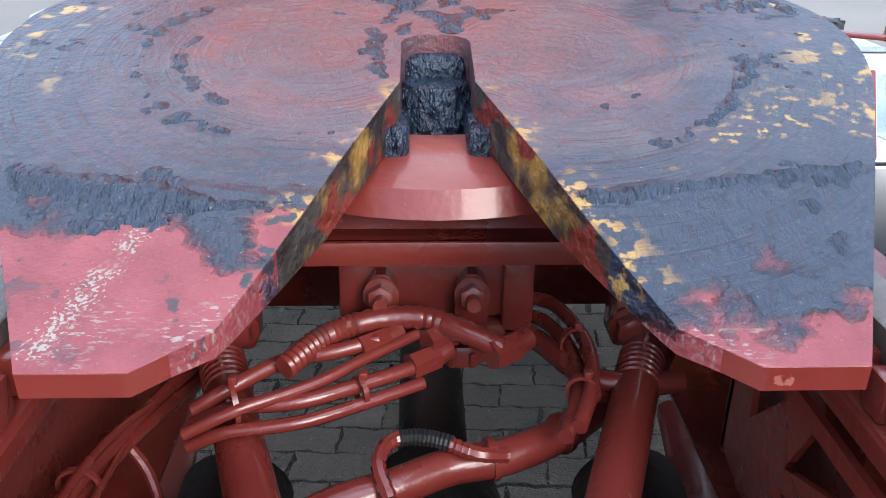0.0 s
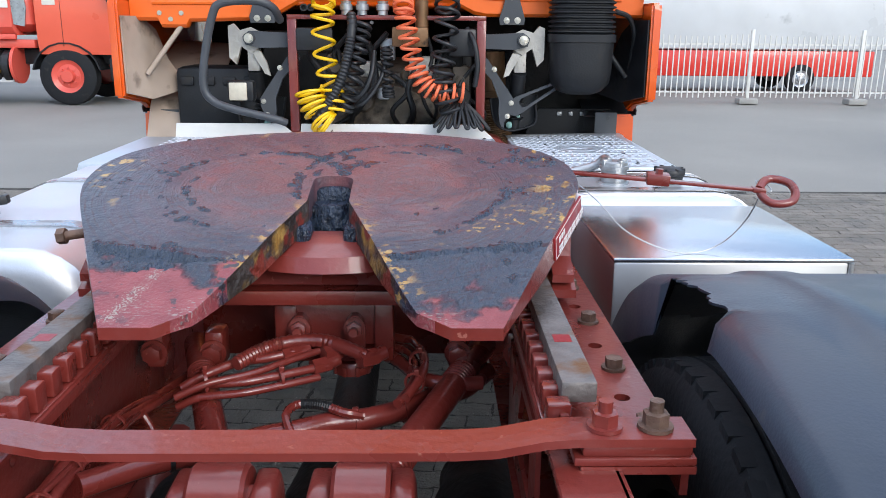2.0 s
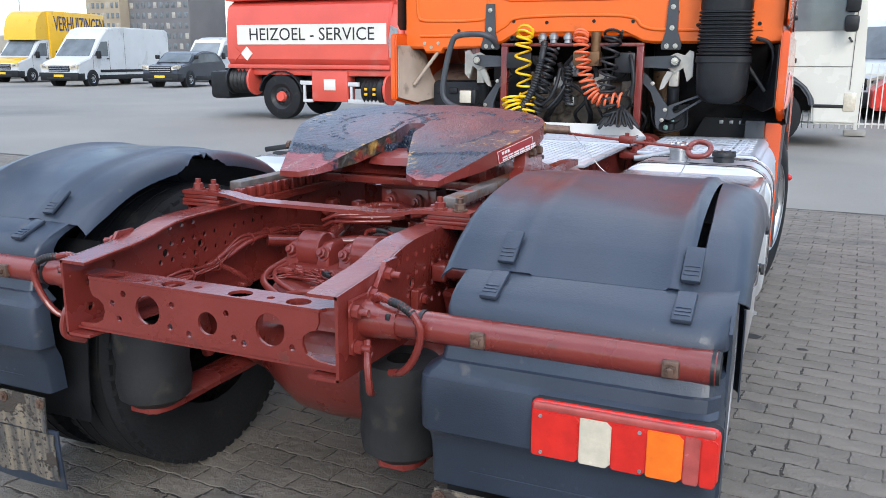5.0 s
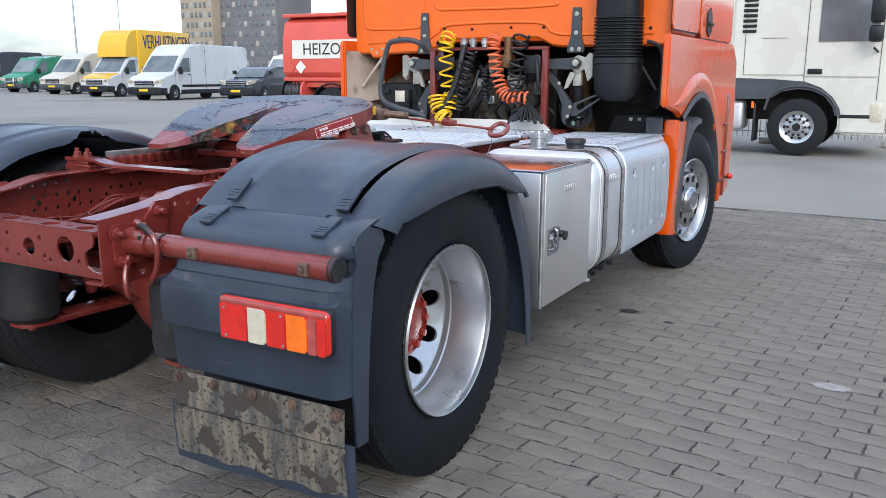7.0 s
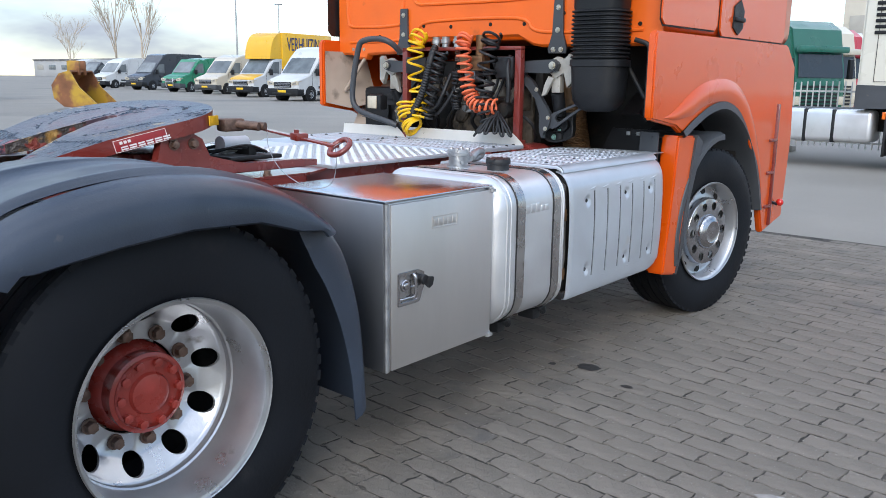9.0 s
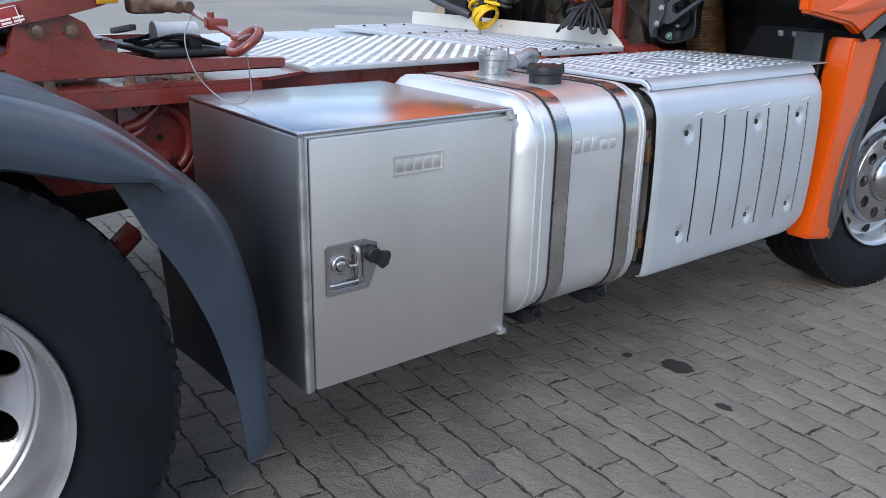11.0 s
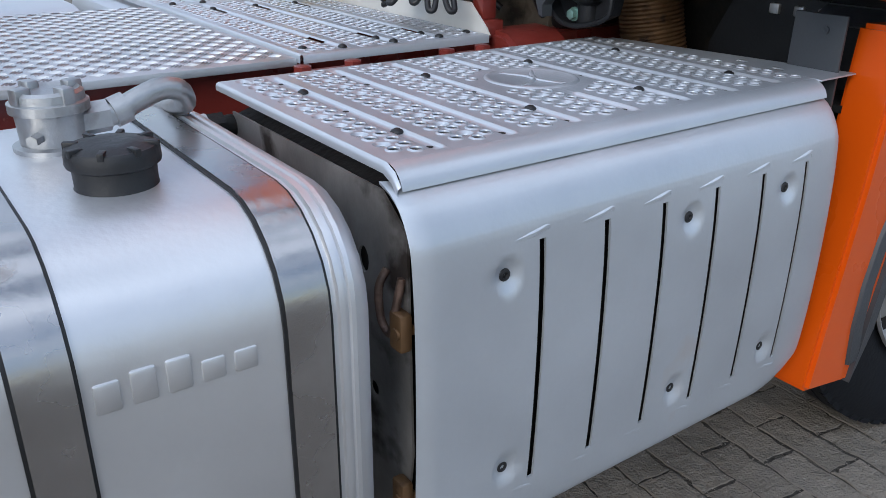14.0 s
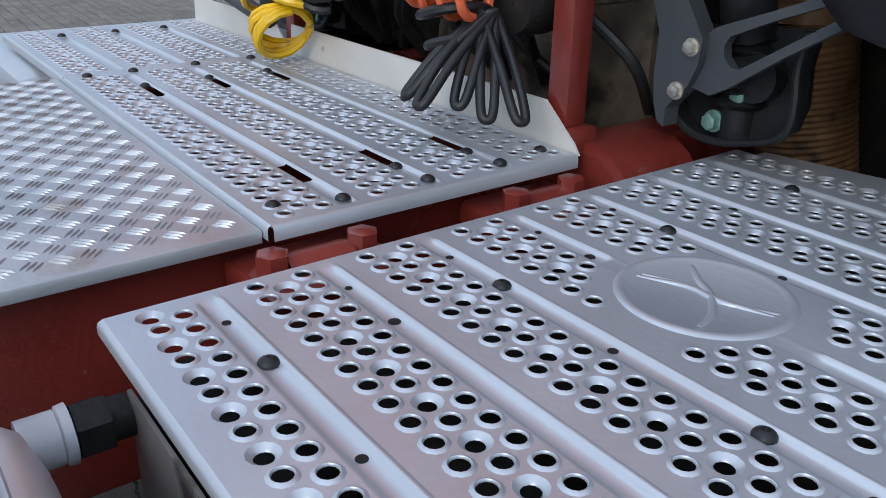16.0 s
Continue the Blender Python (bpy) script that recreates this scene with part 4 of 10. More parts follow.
    for x, z in ((0.897, 0.742), (0.900, 0.660), (1.104, 0.744), (1.108, 0.660)):
        bm = B()
        rod(bm, (sd * x, -0.345, z), (sd * x, -0.349, z), 0.004, seg=10)
        part("lens_screw", bm, GALV, lamp)
    # recessed field with faint bars that stand for a maker's name
    for i in range(12):
        if i != 8:
            bm = B()
            box(bm, sd * (0.735 + i * 0.031), sd * (0.735 + i * 0.031 + 0.020), -0.2915, -0.28, 0.556, 0.592 if i in (0, 9) else 0.583, 0.0022)
            part("embossed_bar", bm, FENDERM, tail)
    for z in (0.545, 0.604):
        bm = B()
        box(bm, sd * 0.715, sd * 1.13, -0.2912, -0.28, z - 0.002, z + 0.002, 0.001)
        part("embossed_edge", bm, FENDERM, tail)
    # mud flap in two layers: an upper strip bolted over a wider lower sheet
    rnd2 = random.Random(5 + sd)
    bm = B()
    nx, nz = 30, 10
    rows = [[(sd * (0.632 + 0.64 * i / nx), -0.300 + 0.0008 * math.sin(i * 0.55) - 0.004 * (j / nz), 0.490 - j * 0.112 / nz + (0.0015 * rnd2.random() if j == 0 else 0) + (0.006 * rnd2.random() if j == nz else 0)) for i in range(nx + 1)] for j in range(nz + 1)]
    sheet(bm, rows)
    thicken(bm, 0.006)
    flap = part("mud_flap", bm, FLAP, truck, "mud-streaked rubber mud flap with rusty bolts")
    bm = B()
    rows = [[(sd * (0.600 + 0.70 * i / nx), -0.293 + 0.002 * math.sin(i * 0.5 + 1) + 0.012 * (j / nz) ** 2, 0.385 - j * 0.195 / nz - 0.003 * math.sin(i * 0.25) * (j / nz)) for i in range(nx + 1)] for j in range(nz + 1)]
    sheet(bm, rows)
    thicken(bm, 0.006)
    low = part("lower_flap", bm, FENDERM, flap, "dark blue-grey plastic lower flap")
    bm = B()
    rows = [[(sd * (0.615 + 0.655 * i / nx + rnd2.uniform(-0.003, 0.003)), -0.2985 + 0.0015 * math.sin(i * 0.45 + 1.0) + 0.012 * (j * 0.75 / nz) ** 2, 0.374 - j * (0.150 + 0.006 * math.sin(i * 0.8) + 0.004 * rnd2.random()) / nz) for i in range(nx + 1)] for j in range(nz + 1)]
    sheet(bm, rows)
    thicken(bm, 0.004)
    part("mud_layer", bm, FLAP, flap, "dried tan mud on the lower flap")
    for i in range(5):
        bm = B()
        x = sd * (0.645 + 0.151 * i)
        rod(bm, (x, -0.302, 0.472), (x, -0.3065, 0.472), 0.016, seg=16)
        bolt(bm, (x, -0.306, 0.472), (0, -1, 0), 0.009, 0.009)
        part("flap_bolt", bm, BOLTM, flap)
    return top


for sd in (-1, 1):
    fender(sd)

# ---- storage box ----
bm = B()
box(bm, 0.634, 1.205, 1.212, 1.808, 0.388, 0.982, 0.006)
toolbox = part("storage_box", bm, STAINBODY, truck, "square brushed stainless steel storage box")
bm = B()
box(bm, 0.632, 1.216, 1.208, 1.812, 0.9822, 0.993, 0.004)
part("box_lid", bm, STAINTOP, toolbox, "mirror-like stainless top sheet")
bm = B()
box(bm, 1.206, 1.222, 1.234, 1.806, 0.393, 0.976, 0.005)
bdoor = part("box_door", bm, STAINLESS, toolbox, "flat brushed steel door")
bm = B()
rod(bm, (1.213, 1.218, 0.391), (1.213, 1.218, 0.981), 0.008, seg=10)
box(bm, 1.206, 1.218, 1.212, 1.231, 0.391, 0.978, 0.002)
part("door_hinge", bm, GALV, toolbox)
latch_from = len(BUILT)
bm = B()
prism(bm, [(1.262, 0.612), (1.266, 0.608), (1.365, 0.608), (1.375, 0.612), (1.397, 0.66), (1.401, 0.69), (1.397, 0.715), (1.365, 0.728), (1.266, 0.728), (1.262, 0.724)], 0.007, [[(1.277, 0.622), (1.358, 0.622), (1.360, 0.626), (1.360, 0.711), (1.356, 0.716), (1.277, 0.716), (1.274, 0.711), (1.274, 0.626)]], at_x(1.222))
es = [e for e in bm.edges if len(e.link_faces) == 2 and e.calc_face_angle(0) > radians(60)]
bmesh.ops.bevel(bm, geom=es, offset=0.002, segments=2, affect="EDGES", clamp_overlap=True)
latch = part("latch_plate", bm, CHROME, toolbox, "chrome T-handle latch with round lock")
bm = B()
box(bm, 1.220, 1.2226, 1.270, 1.364, 0.618, 0.720)
part("latch_dish", bm, STRAP, latch, "darker pressed dish of the latch")
bm = B()
lathe(bm, (1.2226, 1.300, 0.678), (2, 1.300, 0.678), [(0, 0.022), (0.006, 0.022), (0.008, 0.020), (0.008, 0.0145), (0.005, 0.0135), (0.012, 0.012), (0.0135, 0.009), (0.0135, 0.001)], 24)
part("lock_cylinder", bm, CHROME, latch)
bm = B()
rod(bm, (1.2335, 1.318, 0.674), (1.2345, 1.342, 0.672), 0.0042, seg=10)
hose(bm, [(1.226, 1.340, 0.714), (1.236, 1.341, 0.705), (1.237, 1.343, 0.670), (1.235, 1.345, 0.636), (1.226, 1.345, 0.628)], 0.0060, 12, 6)
part("t_handle", bm, CHROME, latch)
bm = B()
hose(bm, [(1.2245, 1.276, 0.633), (1.229, 1.282, 0.633), (1.229, 1.350, 0.633), (1.2245, 1.356, 0.633)], 0.0045, 10, 5)
part("dish_rim", bm, CHROME, latch)
bm = B()
rod(bm, (1.229, 1.381, 0.690), (1.244, 1.381, 0.690), 0.0165, seg=18)
rod(bm, (1.244, 1.381, 0.690), (1.249, 1.381, 0.690), 0.0185, 0.0165, 18)
prism(bm, [(1.379, 0.672), (1.392, 0.660), (1.408, 0.668), (1.415, 0.688), (1.412, 0.698), (1.395, 0.700)], 0.012, (), at_x(1.247))
part("lock_knob", bm, RUBBER, latch, "black rubber lock cap hanging open")
settle(latch_from, Matrix.Translation((0, -0.001, 0.010)))
bm = B()  # pressed frame round the maker's name
prism(bm, [(1.443, 0.868), (1.588, 0.868), (1.588, 0.914), (1.443, 0.914)], 0.0025, [[(1.447, 0.872), (1.584, 0.872), (1.584, 0.910), (1.447, 0.910)]], at_x(1.222))
part("embossed_frame", bm, STAINLESS, bdoor)
for y, z in ((1.800, 0.974), (1.800, 0.396)):
    bm = B()
    rod(bm, (1.214, y, z - 0.012), (1.214, y, z + 0.012), 0.011, seg=12)
    rod(bm, (1.224, y, z - 0.005), (1.224, y, z + 0.005), 0.013, seg=12)
    part("corner_hinge", bm, GALV, toolbox)


def word(text, size, m, parent, material, depth=0.002, bev=0.0):
    """A word in raised letters, as a mesh under its part."""
    cu = bpy.data.curves.new("word", "FONT")
    cu.body, cu.size, cu.extrude, cu.bevel_depth, cu.resolution_u = text, size, depth, bev, 3
    cu.align_x = "CENTER"
    tmp = bpy.data.objects.new("word", cu)
    scene.collection.objects.link(tmp)
    dg = bpy.context.evaluated_depsgraph_get()
    me = bpy.data.meshes.new_from_object(tmp.evaluated_get(dg))
    bpy.data.objects.remove(tmp)
    bpy.data.curves.remove(cu)
    bm = B()
    bm.from_mesh(me)
    bpy.data.meshes.remove(me)
    bmesh.ops.transform(bm, matrix=m, verts=bm.verts)
    return part("lettering", bm, material, parent)


# maker's name on the box door, as plain raised bars
for i in range(5):
    bm = B()
    box(bm, 1.221, 1.2245, 1.452 + i * 0.0265, 1.472 + i * 0.0265, 0.877, 0.905, 0.002)
    part("embossed_bar", bm, STAINLESS, bdoor)


# ---- hydraulic tank ----
def rounded_section(w0, w1, z0, z1, r, n=6):
    """Closed (x, z) section with rounded corners."""
    out = []
    for cx, cz, a0 in ((w1 - r, z1 - r, 0), (w0 + r, z1 - r, 90), (w0 + r, z0 + r, 180), (w1 - r, z0 + r, 270)):
        for i in range(n + 1):
            a = radians(a0 + 90 * i / n)
            out.append((cx + r * math.cos(a), cz + r * math.sin(a)))
    return out


def loft(bm, sections):
    """Skin through closed sections of (x, y, z) points, closed at both ends."""
    vs = [[bm.verts.new(p) for p in s] for s in sections]
    n = len(vs[0])
    for a, b in zip(vs, vs[1:]):
        for i in range(n):
            bm.faces.new((a[i], a[(i + 1) % n], b[(i + 1) % n], b[i]))
    bm.faces.new(vs[0])
    bm.faces.new(vs[-1])
    return bm


bm = B()
secs = []
for y, ins in ((1.815, 0.075), (1.822, 0.045), (1.834, 0.024), (1.850, 0.010), (1.866, 0.002), (1.872, 0.0), (1.874, -0.004), (1.886, -0.004), (1.888, 0.0), (1.90, 0.0), (1.902, -0.003), (1.908, -0.003), (1.91, 0.0), (2.276, 0.0), (2.278, -0.004), (2.285, -0.004), (2.287, 0.0), (2.291, 0.0), (2.293, -0.003), (2.299, -0.003), (2.301, 0.0), (2.308, 0.002), (2.322, 0.010), (2.331, 0.03), (2.336, 0.06)):
    secs.append([(x, y, z) for x, z in rounded_section(0.585 + ins, 1.243 - ins, 0.402 + ins, 1.012 - ins, 0.125)])
loft(bm, secs)
tank = part("hydraulic_tank", bm, ALU, truck, "rounded aluminium hydraulic oil tank with welded ends")
for y in (1.970, 2.239):
    for dy, w, mt, nm, off in ((0, 0.026, STRAP, "tank_strap", 0.005), (0, 0.030, RUBBER, "strap_rubber", 0.003)):
        bm = B()
        so = rounded_section(0.585 - off, 1.243 + off, 0.402 - off, 1.012 + off, 0.128)
        loft(bm, [[(x, y + q, z) for x, z in so] for q in (-w, w)])
        part(nm, bm, mt, tank, "flat steel strap round the tank" if nm == "tank_strap" else "")
    bm = B()
    box(bm, 0.60, 1.13, y - 0.025, y + 0.025, 0.365, 0.396, 0.004)
    part("tank_bracket", bm, DIRTYBLACK, tank)
    bm = B()
    box(bm, 1.08, 1.165, y - 0.030, y + 0.022, 0.352, 0.398, 0.004)
    part("strap_anchor", bm, BLACK, tank, "black strap anchor under the tank")
    bm = B()
    hose(bm, [(1.200, y, 0.416), (1.206, y, 0.398), (1.199, y, 0.384), (1.186, y, 0.380), (1.178, y, 0.392), (1.184, y, 0.402)], 0.004, 10, 6)
    box(bm, 1.178, 1.190, y - 0.020, y + 0.020, 0.390, 0.408, 0.003)
    bolt(bm, (1.190, y + 0.002, 0.390), (1, 0, -0.4), 0.009, 0.010)
    part("strap_bolt", bm, BLACK, tank, "dark tensioning bolt and loop of the strap")
bm = B()
rod(bm, (0.628, 2.322, 0.950), (0.628, 2.352, 0.950), 0.024, seg=20)
lathe(bm, (0.628, 2.350, 0.950), (0.628, 3, 0.950), [(0, 0.018), (0.004, 0.026), (0.012, 0.027), (0.014, 0.018), (0.014, 0.001)], 20)
stub = part("tank_union", bm, PALECAN, tank, "pale plastic hose stub")
bm = B()
rod(bm, (0.628, 2.364, 0.950), (0.628, 2.392, 0.950), 0.026, seg=6)
rod(bm, (0.628, 2.392, 0.950), (0.628, 2.410, 0.950), 0.020, seg=16)
part("union_nut", bm, DIRTYBLACK, stub, "dark hexagonal union nut")
bm = B()
lathe(bm, (1.020, 2.114, 1.008), (1.020, 2.114, 2), [(0, 0.047), (0.004, 0.0475), (0.006, 0.0465), (0.028, 0.0470), (0.031, 0.0525), (0.034, 0.0535), (0.048, 0.0525), (0.051, 0.050), (0.0515, 0.046), (0.054, 0.040), (0.056, 0.020), (0.056, 0.001)], 48)
for k in range(8):
    box(bm, 0.036, 0.0535, -0.004, 0.004, 0.046, 0.0555, 0.0015, Matrix.Translation((1.020, 2.114, 1.008)) @ Matrix.Rotation(2 * math.pi * k / 8 + 0.3, 4, "Z"))
part("tank_cap", bm, RUBBER, tank, "round black plastic filler cap")
bm = B()
lathe(bm, (0.822, 2.09, 1.008), (0.822, 2.09, 2), [(0, 0.052), (0.010, 0.052), (0.012, 0.042), (0.052, 0.044), (0.054, 0.050), (0.066, 0.050), (0.068, 0.046), (0.078, 0.045), (0.082, 0.040), (0.078, 0.032), (0.078, 0.001)], 36)
for k in range(4):
    a = k * math.pi / 2 + 0.4
    box(bm, 0.026, 0.048, -0.009, 0.009, 0.066, 0.088, 0.003, Matrix.Translation((0.822, 2.09, 1.008)) @ Matrix.Rotation(a, 4, "Z"))
rod(bm, (0.857, 2.065, 1.035), (0.872, 2.054, 1.035), 0.008, seg=6)
filler = part("return_filter", bm, GALV, tank, "grey cast return filter housing")
bm = B()
hose(bm, [(0.83, 2.12, 1.045), (0.832, 2.165, 1.048), (0.83, 2.20, 1.062), (0.825, 2.235, 1.072), (0.82, 2.262, 1.066), (0.80, 2.275, 1.045), (0.76, 2.28, 1.03), (0.68, 2.28, 1.01), (0.58, 2.27, 0.99)], 0.016, 14)
rod(bm, (0.829, 2.115, 1.044), (0.831, 2.16, 1.047), 0.022, seg=6)
rod(bm, (0.831, 2.165, 1.049), (0.83, 2.185, 1.055), 0.021, seg=16)
part("return_pipe", bm, GALV, tank)
for i, h in enumerate((0.034, 0.038, 0.038, 0.026, 0.026)):  # pressed maker's name, as plain bars
    bm = B()
    y = 2.010 + 0.0355 * i
    box(bm, 1.238, 1.2456, y, y + 0.026, 0.857, 0.857 + h, 0.003)
    part("embossed_bar", bm, ALU, tank)

# ---- exhaust cover with perforated step ----
CY0, CY1 = 2.402, 3.365
up = [(1.140, 0.991), (1.163, 0.983), (1.187, 0.965), (1.205, 0.935), (1.214, 0.90), (1.221, 0.80), (1.223, 0.65), (1.219, 0.50), (1.212, 0.42), (1.195, 0.405)]


def cover_face():
    """The curved side skin with slots and dimples."""
    bm = B()
    ny, slots = 60, [2.610, 2.736, 2.861, 2.988, 3.112, 3.238]
    ys = sorted({dy + q for dy in (2.554, 2.934, 3.193) for q in (-0.026, -0.021, -0.016, -0.01, -0.005, 0.0, 0.005, 0.01, 0.016, 0.021, 0.026)} | {CY0 + (CY1 - CY0) * i / ny for i in range(ny + 1)} | {s + d for s in slots for d in (-0.0060, 0.0060, -0.012, 0.012)})
    pts = [q for a, b in zip(smooth_path([(x, 0, z) for x, z in up], 4), smooth_path([(x, 0, z) for x, z in up], 4)[1:]) for q in (a, a.lerp(b, 0.33), a.lerp(b, 0.67))]
    dim = [(2.549, 0.852), (2.929, 0.853), (3.188, 0.853), (2.559, 0.528), (2.940, 0.529), (3.199, 0.528)]
    grid = []
    for p in pts:
        r = []
        for y in ys:
            dx = 0.0
            for (dy, dz) in dim:
                q = math.hypot(y - dy, p.z - dz)
                dx -= 0.011 * max(0, 1 - (q / 0.026) ** 2) ** 0.8
            edge = min(y - CY0, CY1 - y)
            dx -= 0.010 * max(0, 1 - edge / 0.010) ** 2
            taper = max(0.0, (y - 3.20) / 0.165)
            zz = p.z + 0.05 * taper ** 2 * max(0, (0.6 - p.z) / 0.2)
            r.append((p.x + dx - 0.012 * taper ** 2, y, zz))
        grid.append(r)
    vs = [[bm.verts.new(q) for q in r] for r in grid]
    for j in range(len(vs) - 1):
        zc = (grid[j][0][2] + grid[j + 1][0][2]) / 2
        for i in range(len(ys) - 1):
            yc = (ys[i] + ys[i + 1]) / 2
            if any(abs(yc - s) < 0.0059 for s in slots) and 0.487 < zc < 0.896:
                continue
            bm.faces.new((vs[j][i], vs[j][i + 1], vs[j + 1][i + 1], vs[j + 1][i]))
    thicken(bm, 0.004)
    return bm, slots, dim


bm, slots, dim = cover_face()
cover = part("exhaust_cover", bm, ALUCOVER, truck, "slotted satin aluminium cover over the exhaust box")
for s in slots:  # slanted pressed lips at both ends of a slot
    for z, h in ((0.905, 1), (0.477, -1)):
        bm = B()
        hose(bm, [(1.2085 if h > 0 else 1.212, s - 0.058, z - 0.008 * h), (1.2105 if h > 0 else 1.2135, s - 0.012, z - 0.001 * h), (1.2085 if h > 0 else 1.212, s + 0.010, z + 0.003 * h), (1.2085 if h > 0 else 1.212, s + 0.013, z - 0.006 * h)], 0.0056, 8, 5)
        part("slot_lip", bm, ALUCOVER, cover)
for y, z in dim:
    bm = B()
    xs = 1.2075 if z > 0.7 else 1.2085
    lathe(bm, (xs, y, z), (2, y, z), [(0, 0.010), (0.003, 0.009), (0.004, 0.005), (0.001, 0.004), (0.001, 0.001)], 16)
    part("cover_screw", bm, RUBBER, cover)
# Near-black colour stands in for the shade seen through the step holes and slots.
bm = B()
box(bm, 0.585, 1.185, 2.42, 3.36, 0.43, 0.975, 0.03)
part("exhaust_box", bm, DIRTYBLACK, cover, "dark exhaust box behind the cover, shade put into its colour")
bm = B()
prism(bm, [(0.63, 0.45), (1.17, 0.45), (1.19, 0.60), (1.18, 0.93), (1.12, 0.975), (0.63, 0.975)], 0.004, [ring(1.07, 0.86, 0.014, 14, 0.02), ring(1.09, 0.66, 0.012, 14), ring(0.95, 0.80, 0.016, 14)], at_y(2.4145))
part("heat_shield", bm, SHIELD, cover, "grey pressed steel end plate of the exhaust box")
bm = B()
hose(bm, [(1.135, 2.408, 0.87), (1.135, 2.395, 0.845), (1.14, 2.395, 0.80), (1.165, 2.395, 0.79), (1.172, 2.398, 0.83), (1.172, 2.408, 0.87)], 0.006, 10, 6)
part("bracket_loop", bm, BOLTM, cover, "rusty bent bracket loop")
for z in (0.53, 0.80):
    bm = B()
    box(bm, 1.165, 1.195, 2.39, 2.41, z - 0.028, z + 0.028, 0.005)
    rod(bm, (1.185, 2.387, z), (1.185, 2.415, z), 0.008, seg=10)
    part("cover_latch", bm, FLEX, cover)


def tread_sheet(bm, x0, x1, y0, y1, z, troughs, cols, ends, pitch, first, flat=None, skip=None, slots=()):
    """Pressed tread sheet: strips with rows of raised and sunk holes, between shallow troughs that run across (troughs: centres in y;
    cols: (y, half-pitch offset or not, whether every second hole is sunk); flat: trough index and the stretch where it fades out)."""
    hw = 0.015
    rims = []
    for yc, half, deep in cols:
        x, k = first + (pitch / 2 if half else 0.0), 0
        while x < ends[1] - 0.006:
            if x > x0 + 0.018 and not (skip and skip(x, yc)):
                rims.append((x, yc, deep and k % 2 == 0))
            x, k = x + pitch, k + 1
    bounds = [y0] + [v for t in troughs for v in (t - hw, t + hw)] + [y1]
    for a, b in zip(bounds[::2], bounds[1::2]):
        mine = [(x, y, d) for x, y, d in rims if a < y < b]
        prism(bm, [(x0, a), (x1, a), (x1, b), (x0, b)], -0.003, [ring(x, y, 0.0133 if d else 0.0124, 12) for x, y, d in mine], at_z(z))
    for x, y, d in rims:
        prof = ((0.0133, 0.0), (0.0116, -0.0012), (0.0095, -0.0030), (0.0080, -0.0040), (0.0077, -0.0050)) if d else ((0.0124, 0.0), (0.0112, 0.0009), (0.0099, 0.0019), (0.0090, 0.0021), (0.0082, 0.0014), (0.0081, -0.0004))
        loops = [[bm.verts.new((p[0], p[1], z + dz)) for p in ring(x, y, r, 12)] for r, dz in prof]
        for s, t in zip(loops, loops[1:]):
            for i in range(12):
                bm.faces.new((s[i], s[(i + 1) % 12], t[(i + 1) % 12], t[i]))
    sec = [(-hw, 0.0), (-0.0115, -0.0003), (-0.0088, -0.0034), (-0.0065, -0.0040), (0.0040, -0.0040), (0.0068, -0.0020), (0.0092, 0.0013), (0.0118, 0.0017), (hw, 0.0)]
    for k, t in enumerate(troughs):
        marks = [(ends[0], ends[1])]
        if flat and flat[0] == k:
            marks = [(ends[0], flat[1]), (flat[2], ends[1])]
        cut = [q for q in slots if q[0] == k]
        xs = sorted({x0, x1} | {v for a, b in marks for v in (a, a + 0.005, a + 0.011, a + 0.05, b - 0.05, b - 0.011, b - 0.005, b)} | {v for q in cut for v in q[1:]})

        def depth(x):
            return max(max(0.0, min(1.0, (x - a) / 0.011, (b - x) / 0.011)) for a, b in marks)

        vs = [[bm.verts.new((x, t + dy, z + h * depth(x))) for dy, h in sec] for x in xs]
        for i in range(len(xs) - 1):
            xm = (xs[i] + xs[i + 1]) / 2
            for j in range(len(sec) - 1):
                if not (j in (3, 4) and any(q[1] < xm < q[2] for q in cut)):
                    bm.faces.new((vs[i][j], vs[i][j + 1], vs[i + 1][j + 1], vs[i + 1][j]))


def strip_cols(t, n=3):
    return [(t + 0.047, False, False), (t + 0.0725, True, True), (t + 0.098, False, False)][:n]


def in_logo(x, y):
    return math.hypot(x - 0.846, y - 2.902) < 0.106


SZ = 1.0145
bm = B()
step_troughs = [2.505 + 0.1255 * k for k in range(7)]
cols = [(2.4495, False, True), (2.4755, True, False)]
for k, t in enumerate(step_troughs):
    cols += strip_cols(t, 3 if k < 6 else 2)
tread_sheet(bm, 0.567, 1.132, 2.414, 3.345, SZ, step_troughs, cols, (0.584, 1.120), 0.0295, 0.588, (3, 0.741, 0.968), in_logo)
sheet(bm, [[(1.130 + 0.037 * math.sin(radians(8 * k)), y, SZ - 0.036 + 0.036 * math.cos(radians(8 * k))) for k in range(11)] for y in (2.414, 2.9, 3.345)])
sheet(bm, [[(x, y, z - d) for x, z in ((0.567, SZ), (0.9, SZ), (1.13, SZ), (1.150, SZ - 0.008), (1.164, SZ - 0.024))] for y, d in ((2.414, 0.0), (2.4095, 0.0025), (2.408, 0.006), (2.408, 0.014))])
sheet(bm, [[(x, y, SZ - d) for y in (2.414, 2.9, 3.2)] for x, d in ((0.567, 0.0), (0.5635, 0.0025), (0.563, 0.014))])
prism(bm, [(0.600, 3.3452), (0.600, 3.370), (0.75, 3.396), (0.92, 3.424), (1.06, 3.447), (1.150, 3.462), (1.150, 3.3452)][::-1], 0.003, [ring(0.95, 3.380, 0.013, 14, 0.007), ring(1.04, 3.372, 0.013, 14, 0.007)], at_z(SZ - 0.003))
